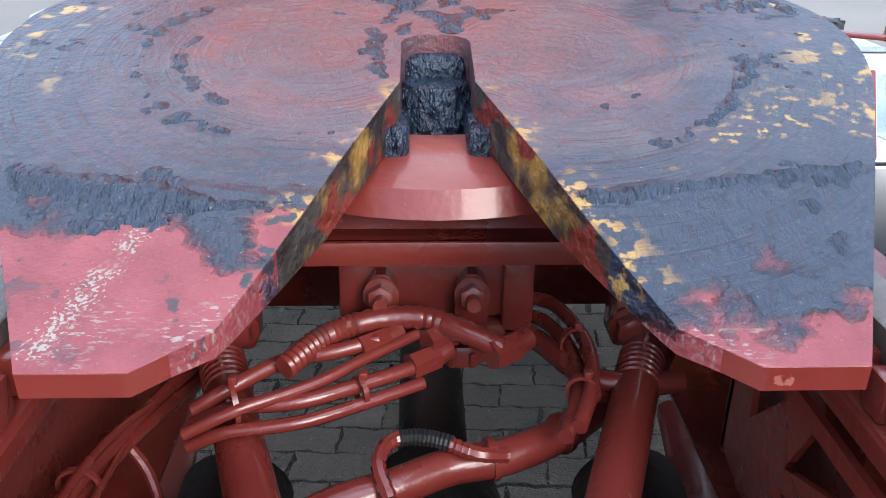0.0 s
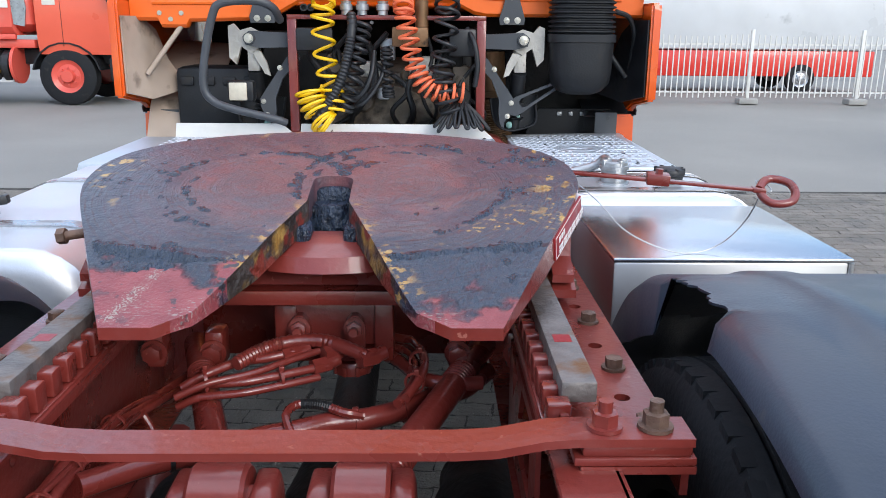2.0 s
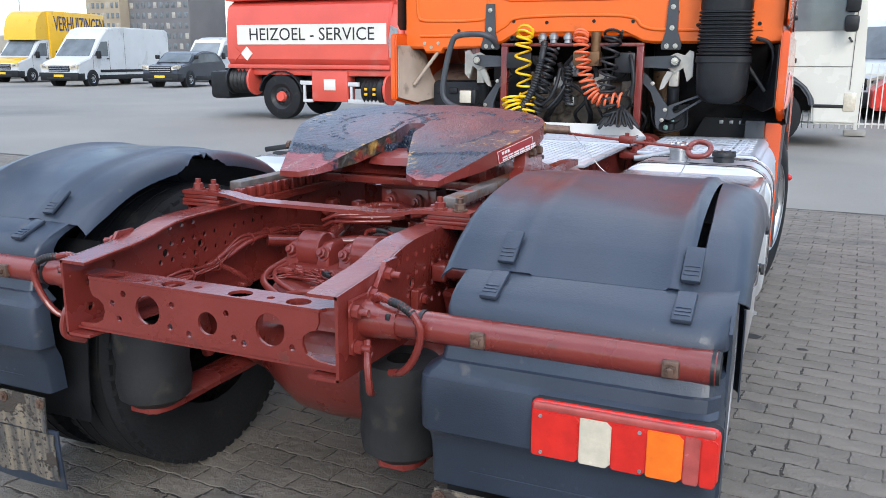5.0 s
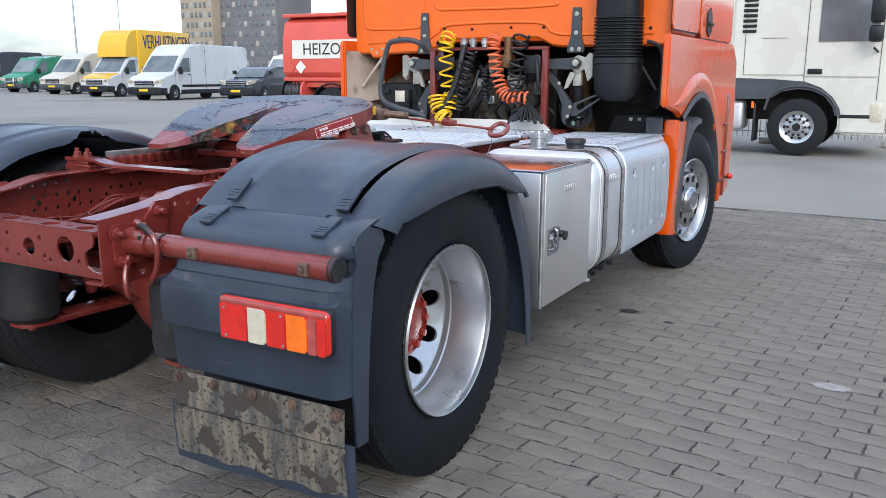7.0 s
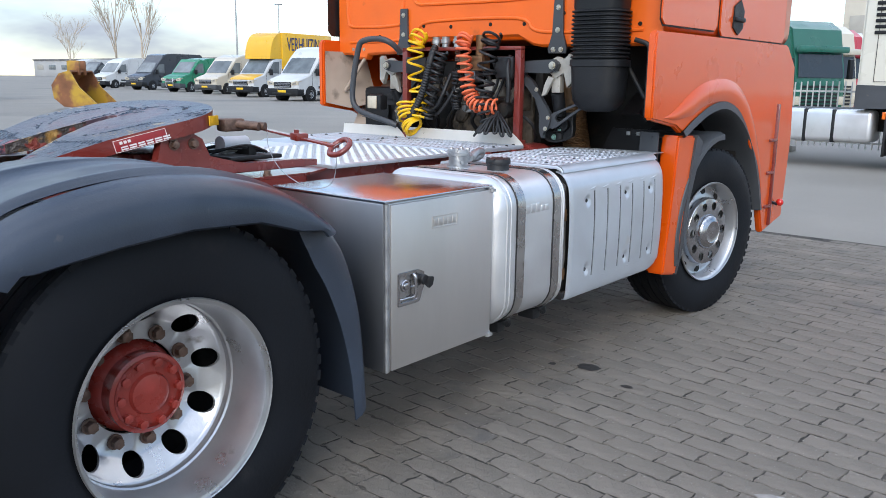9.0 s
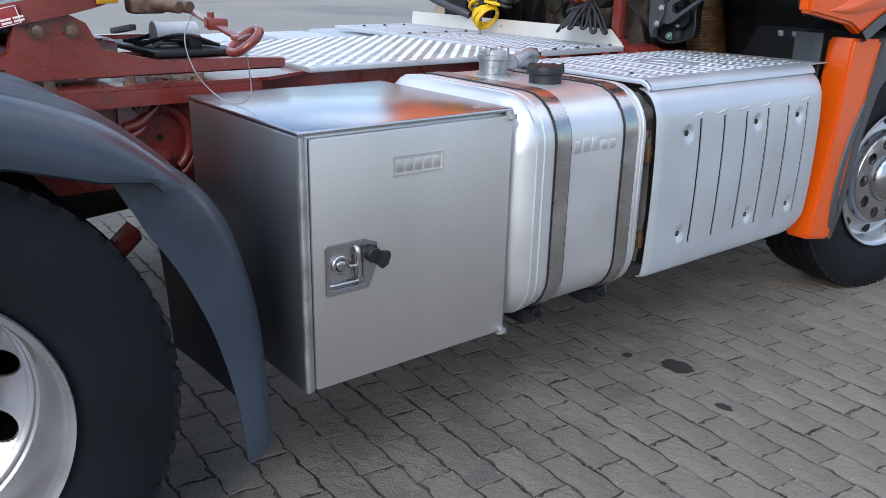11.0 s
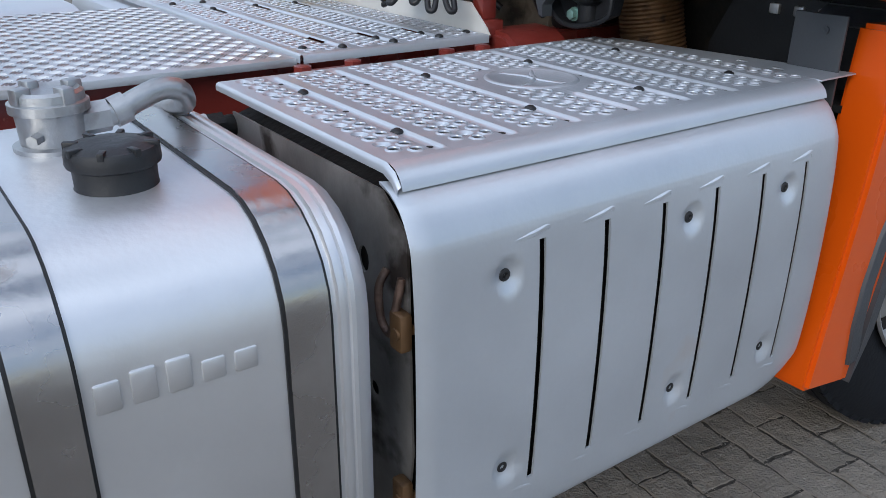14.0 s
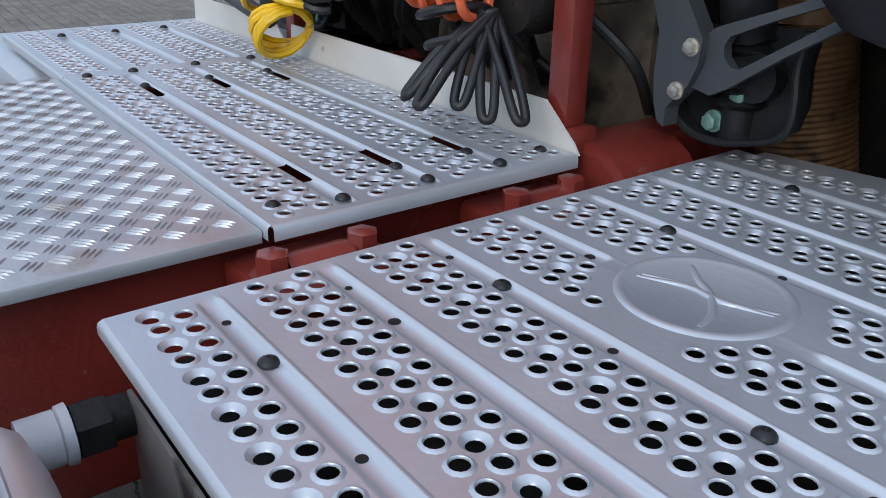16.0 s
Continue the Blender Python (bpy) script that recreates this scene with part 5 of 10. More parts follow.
step = part("step_sheet", bm, ALUCOVER, cover, "perforated aluminium step sheet with raised holes and troughs", smooth=50)
bm = B()  # round pressed badge, plain
C = (0.846, 2.902)
lathe(bm, (*C, SZ), (*C, 2), [(-0.0002, 0.088), (0.0022, 0.0855), (0.0034, 0.0815), (0.0022, 0.0775), (0.0006, 0.074), (0.0006, 0.001)], 64)
for q in (-1, 1):
    hose(bm, [(C[0] - 0.066, C[1] - 0.018 + 0.004 * q, SZ - 0.0025), (C[0] - 0.02, C[1] + 0.001 * q, SZ - 0.0005), (C[0] + 0.02, C[1] - 0.001 * q, SZ - 0.0005), (C[0] + 0.066, C[1] + 0.020 + 0.004 * q, SZ - 0.0025)], 0.0040, 10, 5)
hose(bm, [(C[0] - 0.050, C[1] + 0.044, SZ - 0.003), (C[0] - 0.022, C[1] + 0.020, SZ - 0.001), (C[0] + 0.004, C[1] + 0.004, SZ - 0.001), (C[0] + 0.030, C[1] - 0.028, SZ - 0.001), (C[0] + 0.038, C[1] - 0.056, SZ - 0.003)], 0.0046, 10, 5)
part("embossed_disc", bm, ALUCOVER, step)
for x in (0.715, 1.011):
    for t in step_troughs[::2]:
        bm = B()
        lathe(bm, (x, t, SZ - 0.004), (x, t, 2), [(0, 0.0098), (0.0022, 0.0098), (0.0034, 0.0090), (0.0046, 0.0082), (0.0056, 0.0058), (0.0068, 0.0046), (0.0072, 0.003), (0.0072, 0.001)], 18)
        part("rubber_plug", bm, RUBBER, step, "black rubber plug")
for k, t in enumerate(step_troughs):
    for x, r in ((0.630, 0.0045), (0.864, 0.005), (1.095, 0.005)) if k % 2 == 0 else ((0.632, 0.004), (0.714, 0.0062), (1.095, 0.0055)):
        if not in_logo(x, t):
            bm = B()
            rod(bm, (x, t - 0.001, SZ - 0.006), (x, t - 0.001, SZ - 0.0034), r, seg=12)
            part("drain_hole", bm, DIRTYBLACK, step)

# ---- fifth wheel ----
def plate_z(y):
    """Height of the tilted coupling plate: a flat top whose rear ramps bend down."""
    if y >= 0.85:
        return 1.2145 + 0.2 * (y - 0.85)
    if y >= 0.70:
        return 1.174 + 0.27 * (y - 0.70)
    return 1.094 + 0.342 * (y - 0.466)


def plate_deep(y):
    """Depth of the casting's edge, thin at the ramp tips."""
    return 0.020 + 0.034 * max(0.0, min(1.0, (y - 0.49) / 0.18))


def plate_half(y):
    """Half width of the plate at y."""
    if y < 0.794:
        return 0.299 + 0.146 * (y - 0.466) / 0.328
    if y < 0.95:
        return 0.445 + 0.040 * math.sin((y - 0.794) / 0.156 * math.pi / 2)
    f = min(1.0, (y - 0.95) / 0.275)
    return 0.485 * max(0.0, 1 - f ** 2.5) ** 0.5


def throat_half(y):
    """Half width of the entry throat and king pin slot."""
    if y < 0.50:
        return 0.222 - 0.052 * (y - 0.466) / 0.034
    if y < 0.83:
        return 0.170 - (0.170 - 0.039) * ((y - 0.50) / 0.33) ** 0.92
    if y < 0.93:
        return 0.039
    return 0.039 * math.sqrt(max(0.0, 1 - ((y - 0.93) / 0.022) ** 2))


bm = B()
ys = [0.466, 0.482, 0.50, 0.52, 0.55, 0.58, 0.62, 0.66, 0.70, 0.74, 0.78, 0.81, 0.83, 0.85, 0.89, 0.91, 0.93, 0.94, 0.947, 0.951, 0.952]
nc = 12
front_ys = [0.952, 0.98, 1.01, 1.04, 1.07, 1.095, 1.12, 1.145, 1.165, 1.185, 1.20, 1.213, 1.221, 1.225]
for sd in (-1, 1):
    rows = []
    for y in ys:
        a, b = throat_half(y), plate_half(y)
        rows.append([(sd * (a + (b - a) * i / nc), y, plate_z(y)) for i in range(nc + 1)])
    sheet(bm, rows)
    sheet(bm, [[(sd * plate_half(y) * i / nc, y, plate_z(y)) for i in range(nc + 1)] for y in front_ys])
bmesh.ops.remove_doubles(bm, verts=bm.verts, dist=0.0008)
bmesh.ops.recalc_face_normals(bm, faces=bm.faces)
low = bmesh.ops.extrude_face_region(bm, geom=bm.faces[:], use_keep_orig=True)
for v in low["geom"]:
    if isinstance(v, bmesh.types.BMVert):
        v.co.z -= plate_deep(v.co.y)
bmesh.ops.recalc_face_normals(bm, faces=bm.faces)
es = [e for e in bm.edges if len(e.link_faces) == 2 and e.calc_face_angle(0) > radians(60)]
bmesh.ops.bevel(bm, geom=es, offset=0.009, segments=3, affect="EDGES", clamp_overlap=True)
for f in bm.faces:
    c = f.calc_center_median()
    if abs(f.normal.z) < 0.75 and abs(c.x) < 0.14 and 0.55 < c.y < 0.84 and f.normal.x * c.x < 0:
        f.material_index = 1
    elif abs(f.normal.z) < 0.6 and (abs(c.x) > 0.2 or c.y > 1.0):
        f.material_index = 2
fifth = part("fifth_wheel", bm, [PLATE, GUIDE, RED], truck, "greasy tilted coupling plate, red paint worn through")


RIDGE_L = [(-0.46, 0.69), (-0.38, 0.672), (-0.328, 0.662), (-0.25, 0.648), (-0.194, 0.636), (-0.124, 0.640), (0.0, 0.64)]
RIDGE_R = [(0.0, 0.64), (0.137, 0.646), (0.291, 0.672), (0.366, 0.681), (0.46, 0.71)]
SWIRLS = [(0.115, 0.90, 0.122, 0.011, 0.62), (0.135, 0.92, 0.202, 0.013, 1.35), (0.12, 0.91, 0.160, 0.006, 0.5), (-0.15, 0.90, 0.125, 0.011, 0.65), (-0.15, 0.905, 0.176, 0.012, 1.2), (-0.16, 0.90, 0.235, 0.010, 0.5)]


def grease_height(x, y):
    """Thickness of the grease at a place on the plate."""
    n1 = noise.fractal(Vector((x * 7, y * 7, 0.3)), 0.8, 2.0, 6)
    n2 = noise.fractal(Vector((x * 46, y * 46, 4.0)), 0.7, 2.1, 4)
    n3 = noise.fractal(Vector((x * 30, y * 9, 9.0)), 0.8, 2.0, 5)
    h = -0.60 + 0.34 * n1 + 0.24 * n2 + (0.16 if x < -0.22 else 0.0)
    for cx, cy, r, w, amp in SWIRLS:
        d = math.hypot(x - cx, (y - cy) * (0.94 if cx > 0 else 1.0)) - r - 0.010 * n1
        h += 0.62 * amp * math.exp(-(d / w) ** 2) * max(0.18, 0.6 + 0.9 * n1 + 0.6 * n2)
    if x < 0:
        top = along(RIDGE_L, x)
        end = along([(-0.46, 0.62), (-0.35, 0.604), (-0.236, 0.603), (-0.157, 0.560), (0, 0.55)], x) + 0.03 * n3
    else:
        top = along(RIDGE_R, x)
        end = along([(0, 0.55), (0.14, 0.53), (0.189, 0.510), (0.247, 0.531), (0.291, 0.523), (0.331, 0.555), (0.46, 0.60)], x) + 0.025 * n3
    h += 1.1 * math.exp(-((y - top - 0.006 * n2) / 0.011) ** 2) * max(0.1, 0.6 + n1)
    if end < y < top:
        h += 0.16 + 0.55 * max(0.0, 1 - (top - y) / 0.022) + 0.22 * n2 + (0.42 * min(1.0, max(0.0, (abs(x) - 0.27) / 0.05)) if x > 0 else 0.05)
    elif y <= end:
        h -= min(1.5, (end - y) * 30)
    # thick patches on the flanks
    out = (abs(x) - 0.31) / 0.05
    if out > 0 and 0.72 < y < 1.12:
        h += min(1.0, out) * (0.30 + 0.9 * n1 + 0.3 * n2) * (1 if (x < 0) == (y < 0.95) else 0.45)
    # thins out to nothing along the edges
    rim = min(plate_half(y) - abs(x), (abs(x) - throat_half(y)) if y < 0.956 else 1.0, 1.215 - y)
    if rim < 0.022:
        h -= (0.022 - rim) * (30 + 20 * n2)
    return h


bm = B()
st = 0.0044
made = {}


levels = {}


def grease_level(i, j):
    if (i, j) not in levels:
        levels[(i, j)] = grease_height(i * st, 0.50 + j * st)
    return levels[(i, j)]


def grease_vert(i, j):
    if (i, j) not in made:
        x, y = i * st, 0.50 + j * st
        h = max(-0.35, min(1.3, grease_level(i, j)))
        made[(i, j)] = bm.verts.new((x, y, plate_z(y) + 0.0050 * h + 0.0004))
    return made[(i, j)]


for j in range(0, 168):
    y = 0.50 + j * st
    for i in range(-112, 112):
        x = i * st
        ok = True
        for dx, dy in ((0, 0), (st, 0), (0, st), (st, st)):
            ax, ay = abs(x + dx), y + dy
            if ay > 1.21 or ax > plate_half(ay) - 0.010 or (ay < 0.956 and ax < throat_half(ay) + 0.008):
                ok = False
        if ok and max(grease_level(i, j), grease_level(i + 1, j + 1), grease_level(i + 1, j), grease_level(i, j + 1)) > 0:
            bm.faces.new((grease_vert(i, j), grease_vert(i + 1, j), grease_vert(i + 1, j + 1), grease_vert(i, j + 1)))
part("grease", bm, GREASE, fifth, "thick smeared black grease", smooth=80, kind="stuff")

jaw_from = len(BUILT)
bm = B()
box(bm, -0.040, 0.040, 0.945, 0.985, 1.10, 1.200, 0.016, None, 3)
lathe(bm, (0, 0.925, 1.10), (0, 0.925, 2), [(0, 0.05), (0.05, 0.046), (0.075, 0.036), (0.075, 0.001)], 18)
part("locking_jaw", bm, GREASE, fifth, "locking jaw caked in black grease")
bm = B()
for k in range(9):
    a = 0.35 * k - 1.4
    hose(bm, [(0.036 * math.sin(a), 0.915 - 0.012 * math.cos(a), 1.17), (0.038 * math.sin(a), 0.905, 1.14 - 0.004 * (k % 3)), (0.036 * math.sin(a) + 0.002, 0.902, 1.105 - 0.012 * (k % 4))], 0.0045 + 0.001 * (k % 3), 7, 5)
part("grease_strand", bm, GREASE, fifth, "hanging strands of black grease", kind="stuff")
for s in (-1, 1):
    bm = B()
    box(bm, 0.03 * s, 0.06 * s, 0.80, 0.93, 1.10, 1.155, 0.01)
    part("jaw_cheek", bm, GREASE, fifth)
bm = B()
sheet(bm, [[(x * 0.08, 0.87 - 0.02 * (1 - x * x), 1.135), (x * 0.085, 0.80 - 0.02 * (1 - x * x), 1.125), (x * 0.095, 0.765 - 0.02 * (1 - x * x), 1.112), (x * 0.10, 0.752 - 0.02 * (1 - x * x), 1.085), (x * 0.10, 0.80, 1.075)] for x in (-1, -0.7, -0.35, 0, 0.35, 0.7, 1)])
thicken(bm, 0.012)
part("throat_lip", bm, RED, fifth, "red cast lip under the throat")
bm = B()
box(bm, -0.33, 0.33, 0.84, 1.16, 1.02, 1.10, 0.02)
part("underside_rib", bm, RED, fifth)
settle(jaw_from, Matrix.Translation((0, -0.012, 0.014)))
bm = B()  # type plate on the rim
mm = Matrix.Translation((0.4445, 0.794, plate_z(0.794) - 0.030)) @ Matrix.Rotation(radians(-24), 4, "Z") @ Matrix.Rotation(radians(14.0), 4, "X")
box(bm, -0.002, 0.003, -0.092, 0.092, -0.022, 0.022, 0.001, mm)
tp = part("type_plate", bm, STICKRED, fifth, "red type plate with white print")
bm = B()
for a0, a1, b0, b1 in ((-0.090, 0.090, 0.0195, 0.0212), (-0.090, 0.090, -0.0212, -0.0195), (-0.090, -0.088, -0.021, 0.021), (0.088, 0.090, -0.021, 0.021)):
    box(bm, 0.0031, 0.0036, a0, a1, b0, b1, 0, mm)
for r in range(3):
    for c in range(6 if r else 3):
        if r == 0:
            box(bm, 0.0032, 0.0042, -0.070 + c * 0.014, -0.060 + c * 0.014, 0.004, 0.014, 0, mm)
        else:
            box(bm, 0.0032, 0.0042, -0.070 + c * 0.029, -0.046 + c * 0.029, -0.004 - 0.008 * (r - 1) - 0.005, -0.004 - 0.008 * (r - 1), 0, mm)
part("print_bars", bm, STICKWHITE, tp, kind="stuff")
bm = B()
mm = Matrix.Translation((0.446, 1.093, plate_z(1.093) - 0.034)) @ Matrix.Rotation(radians(28), 4, "Z")
box(bm, -0.002, 0.003, -0.035, 0.035, -0.018, 0.018, 0.001, mm)
part("warning_sticker", bm, STICKYEL, fifth, "yellow warning sticker")
rim_from = len(BUILT)
# adjusting screw on the far rim
bm = B()
rod(bm, (-0.43, 0.82, 1.14), (-0.485, 0.815, 1.132), 0.009, seg=12)
bolt(bm, (-0.485, 0.815, 1.132), (-1, 0, -0.1), 0.015, 0.016, False)
part("adjusting_screw", bm, BOLTM, fifth)
# release handle: a flat bar with a rounded triangular grip, and its safety wire
bm = B()
bar_dir = Vector((0.52, -0.10, -0.030))
bar_m = Matrix.Translation((0.71, 1.262, 1.163)) @ bar_dir.to_track_quat("X", "Z").to_matrix().to_4x4()
box(bm, -0.26, 0.26, -0.013, 0.013, -0.004, 0.004, 0.002, bar_m)
box(bm, 0.0, 0.055, -0.024, 0.024, -0.010, 0.018, 0.005, bar_m)
rod(bm, bar_m @ Vector((0.028, -0.012, 0.016)), bar_m @ Vector((0.028, -0.012, 0.030)), 0.009, seg=6)
box(bm, 0.245, 0.275, -0.018, 0.018, -0.006, 0.006, 0.003, bar_m)
hose(bm, [bar_m @ Vector((0.262 + 0.74 * (u - 0.262), 0.77 * v, 0.62 * v)) for u, v in ((0.262, 0.003), (0.276, 0.026), (0.298, 0.038), (0.335, 0.036), (0.362, 0.024), (0.372, 0.0), (0.362, -0.024), (0.335, -0.036), (0.298, -0.038), (0.276, -0.026), (0.262, -0.003))], 0.0100, 12, 6)
part("release_handle", bm, RED, fifth, "red release handle with a loop grip")
bm = B()
hose(bm, [(0.50, 1.30, 1.185), (0.585, 1.235, 1.12), (0.66, 1.225, 1.045), (0.76, 1.235, 0.996), (0.84, 1.25, 0.984), (0.91, 1.255, 1.01), (0.955, 1.235, 1.075), (0.975, 1.215, 1.148)], 0.0016, 6, 8)
hose(bm, [(0.975, 1.215, 1.150), (0.965, 1.235, 1.165), (0.985, 1.235, 1.162), (0.99, 1.20, 1.150), (0.972, 1.205, 1.140)], 0.0018, 6, 6)
part("safety_wire", bm, GALV, fifth, "thin steel safety wire hanging in a loop")
bm = B()
rod(bm, (0.20, 1.30, 1.10), (0.20, 1.42, 1.10), 0.034, seg=18)
rod(bm, (0.20, 1.29, 1.10), (0.20, 1.305, 1.10), 0.037, seg=18)
part("lubricator", bm, PALECAN, fifth, "grey-white lubricator canister")
bm = B()
box(bm, -0.10, 0.34, 1.24, 1.50, 1.045, 1.062, 0.004)
box(bm, 0.20, 0.30, 1.36, 1.40, 1.058, 1.10, 0.006)
part("lubricator_base", bm, RUBBER, fifth)
for k in range(6):
    bm = B()
    hose(bm, [(0.05 + 0.03 * k, 1.25, 1.07), (0.12 + 0.04 * k, 1.33, 1.085 + 0.01 * (k % 3)), (0.20 + 0.02 * k, 1.45, 1.07)], 0.006, 6, 5)
    part("grease_line", bm, RUBBER, fifth)
bm = B()
for k in range(2):
    rod(bm, (0.36, 1.20 + 0.03 * k, 1.20), (0.50, 1.26 + 0.03 * k, 1.19), 0.016, seg=12)
box(bm, 0.36, 0.42, 1.16, 1.26, 1.17, 1.22, 0.012)
part("release_bracket", bm, BOLTM, fifth)

settle(rim_from, Matrix.Translation((0, 0, 0.012)))

# saddles, base channels and mounting plates
for sd in (-1, 1):
    bm = B()
    prism(bm, [(0.80, 1.06), (1.30, 1.045), (1.16, 1.075), (1.06, 1.10), (1.03, 1.165), (0.985, 1.19), (0.90, 1.19), (0.86, 1.16), (0.845, 1.10), (0.80, 1.075)], -0.04 * sd, (), at_x(0.462 * sd))
    prism(bm, [(0.80, 1.03), (1.58, 1.03), (1.58, 1.055), (1.45, 1.062), (0.84, 1.062), (0.80, 1.045)], -0.045 * sd, (), at_x(0.468 * sd))
    sad = part("saddle_bracket", bm, RED, truck, "red saddle bracket carrying the coupling plate")
    for y in (0.91, 0.99):
        bm = B()
        bolt(bm, (0.462 * sd, y, 1.15), (sd, 0, 0), 0.015, 0.02)
        part("saddle_bolt", bm, BOLTM, sad)
    # mounting plate along the rail, with holes and bolts
    bm = B()
    hs = [ring(0.468 * sd, y, 0.012, 12) for y in (0.41, 0.61, 0.81, 1.01, 1.21)]
    prism(bm, [(0.373 * sd, 0.215), (0.515 * sd, 0.215), (0.515 * sd, 1.50), (0.44 * sd, 1.66), (0.335 * sd, 1.66), (0.335 * sd, 1.0), (0.373 * sd, 1.0)], 0.010, hs, at_z(0.999))
    box(bm, 0.505 * sd, 0.515 * sd, 0.24, 1.48, 0.955, 0.998)
    mp = part("mounting_plate", bm, RED, truck, "red mounting plate bolted along the chassis")
    for y in (0.315, 0.514, 0.724, 0.922, 1.12, 1.31):
        bm = B()
        bolt(bm, (0.478 * sd, y, 1.009), (0, 0, 1), 0.0140, 0.020)
        part("plate_bolt", bm, BOLTM if int(y * 10) % 2 else ZINC, mp)
    rail_from = len(BUILT)
    # toothed sliding rail
    bm = B()
    box(bm, 0.366 * sd, 0.415 * sd, 0.335, 1.02, 1.012, 1.043, 0.004)
    tr = part("sliding_rail", bm, RUSTBAR, mp, "rubbed bare steel sliding rail")
    for k in range(12):
        bm = B()
        y = 0.306 + 0.0507 * k
        box(bm, 0.344 * sd, 0.376 * sd, y, y + 0.031, 0.985, 1.024, 0.004)
        part("rail_tooth", bm, RED, mp)
    bm = B()
    box(bm, 0.360 * sd, 0.3725 * sd, 0.30, 1.02, 0.955, 1.012, 0.002)
    box(bm, 0.342 * sd, 0.360 * sd, 0.30, 1.02, 0.955, 0.984, 0.002)
    part("rail_web", bm, RED, mp)
    bm = B()
    box(bm, 0.378 * sd, 0.405 * sd, 0.48, 0.51, 1.0432, 1.0436)
    part("rail_label", bm, STICKRED, mp)
    settle(rail_from, Matrix.Translation((0, 0.0, 0.024)))
    # bracket web with triangular windows
    if sd > 0:
        bm = B()
        tri_h = [[(0.72, 0.86), (0.65, 0.935), (0.73, 0.935)], [(0.63, 0.865), (0.595, 0.935), (0.47, 0.935)], [(0.645, 0.835), (0.56, 0.85), (0.47, 0.90), (0.47, 0.80), (0.62, 0.80)]]
        prism(bm, [(0.40, 0.76), (0.40, 0.955), (0.78, 0.955), (0.78, 0.78), (0.70, 0.76)], 0.008, tri_h, at_x(0.345))
        box(bm, 0.345, 0.372, 0.77, 0.785, 0.77, 0.955, 0.002)
        part("web_bracket", bm, RED, mp)

# tie bar across the rear
bm = B()
sec = [(-0.51, 1.048), (-0.37, 1.048), (-0.33, 1.045), (-0.27, 1.033), (-0.22, 1.030), (0.22, 1.030), (0.27, 1.033), (0.33, 1.045), (0.37, 1.048), (0.51, 1.048)]
sheet(bm, [[(x, y, z) for x, z in sec] for y in (0.212, 0.214, 0.270, 0.272)])
for f in bm.faces:
    f.normal_update()
thicken(bm, 0.011)
bar = part("tie_bar", bm, RED, truck, "flat cranked red tie bar across the chassis")
for sd in (-1, 1):
    bm = B()
    box(bm, 0.365 * sd, 0.515 * sd, 0.215, 0.285, 1.010, 1.021, 0.002)
    box(bm, 0.375 * sd, 0.51 * sd, 0.218, 0.275, 1.0215, 1.0355, 0.003)
    part("shim", bm, RED, bar)
    for x in (0.405, 0.468):
        bm = B()
        bolt(bm, (x * sd, 0.242, 1.0485), (0, 0, 1), 0.0165, 0.022)
        rod(bm, (x * sd, 0.242, 1.065), (x * sd, 0.242, 1.085), 0.009, seg=12)
        part("tie_bolt", bm, BOLTM if sd > 0 and x > 0.45 else RED, bar)

# ---- between the rails ----
cross_from = len(BUILT)
bm = B()
prism(bm, [(-0.335, 0.90), (0.335, 0.90), (0.335, 1.12), (-0.335, 1.12)], 0.010, [ring(-0.165, 0.965, 0.018, 14), ring(0.165, 0.965, 0.018, 14)], at_z(0.965))
box(bm, -0.335, 0.335, 0.895, 0.905, 0.947, 0.975, 0.002)
prism(bm, [(-0.26, 0.0), (0.26, 0.0), (0.20, 0.10), (-0.20, 0.10)], 0.01, (), Matrix.Translation((0, 0.93, 0.975)) @ Matrix.Rotation(radians(60), 4, "X"))
part("cross_plate", bm, RED, truck, "red cross plate under the coupling")
settle(cross_from, Matrix.Translation((0, -0.115, 0.073)))
bm = B()
box(bm, -0.335, 0.335, 1.12, 1.16, 0.78, 0.96, 0.01)
part("cross_tube", bm, RED, truck)
valve_from = len(BUILT)
bm = B()
box(bm, -0.107, 0.107, 0.935, 1.03, 0.855, 0.945, 0.006)
box(bm, 0.085, 0.125, 0.925, 1.02, 0.825, 0.945, 0.005)
box(bm, -0.125, -0.075, 0.93, 1.02, 0.85, 0.942, 0.010)
for x in (-0.069, 0.045):
    loft(bm, [[(x + u * w, 0.915 + v, z) for u, v in ((-1, 0), (1, 0), (1, 0.04), (-1, 0.04))] for z, w in ((0.845, 0.020), (0.895, 0.022), (0.915, 0.016), (0.925, 0.006))])
box(bm, -0.115, 0.115, 0.925, 1.02, 0.822, 0.850, 0.008)
lathe(bm, (0.035, 0.955, 0.82), (0.035, 0.955, -2), [(0, 0.001), (0, 0.036), (0.01, 0.040), (0.026, 0.040), (0.030, 0.028), (0.030, 0.001)], 18)
for k in range(9):
    box(bm, -0.005, 0.005, 0.036, 0.044, -0.026, -0.006, 0.002, Matrix.Translation((0.035, 0.955, 0.82)) @ Matrix.Rotation(2 * math.pi * k / 9, 4, "Z"))
vb = part("valve_block", bm, RED, truck, "red valve block with two bolted lugs")
for x in (-0.069, 0.045):
    bm = B()
    bolt(bm, (x, 0.914, 0.899), (0, -1, 0.1), 0.017, 0.02)
    rod(bm, (x, 0.898, 0.900), (x, 0.878, 0.902), 0.009, seg=10)
    part("lug_bolt", bm, RED, vb)
bm = B()
prism(bm, [(-0.13, 0.945), (0.125, 0.945), (0.10, 0.965), (-0.11, 0.965)], -0.06, (), at_y(0.93))
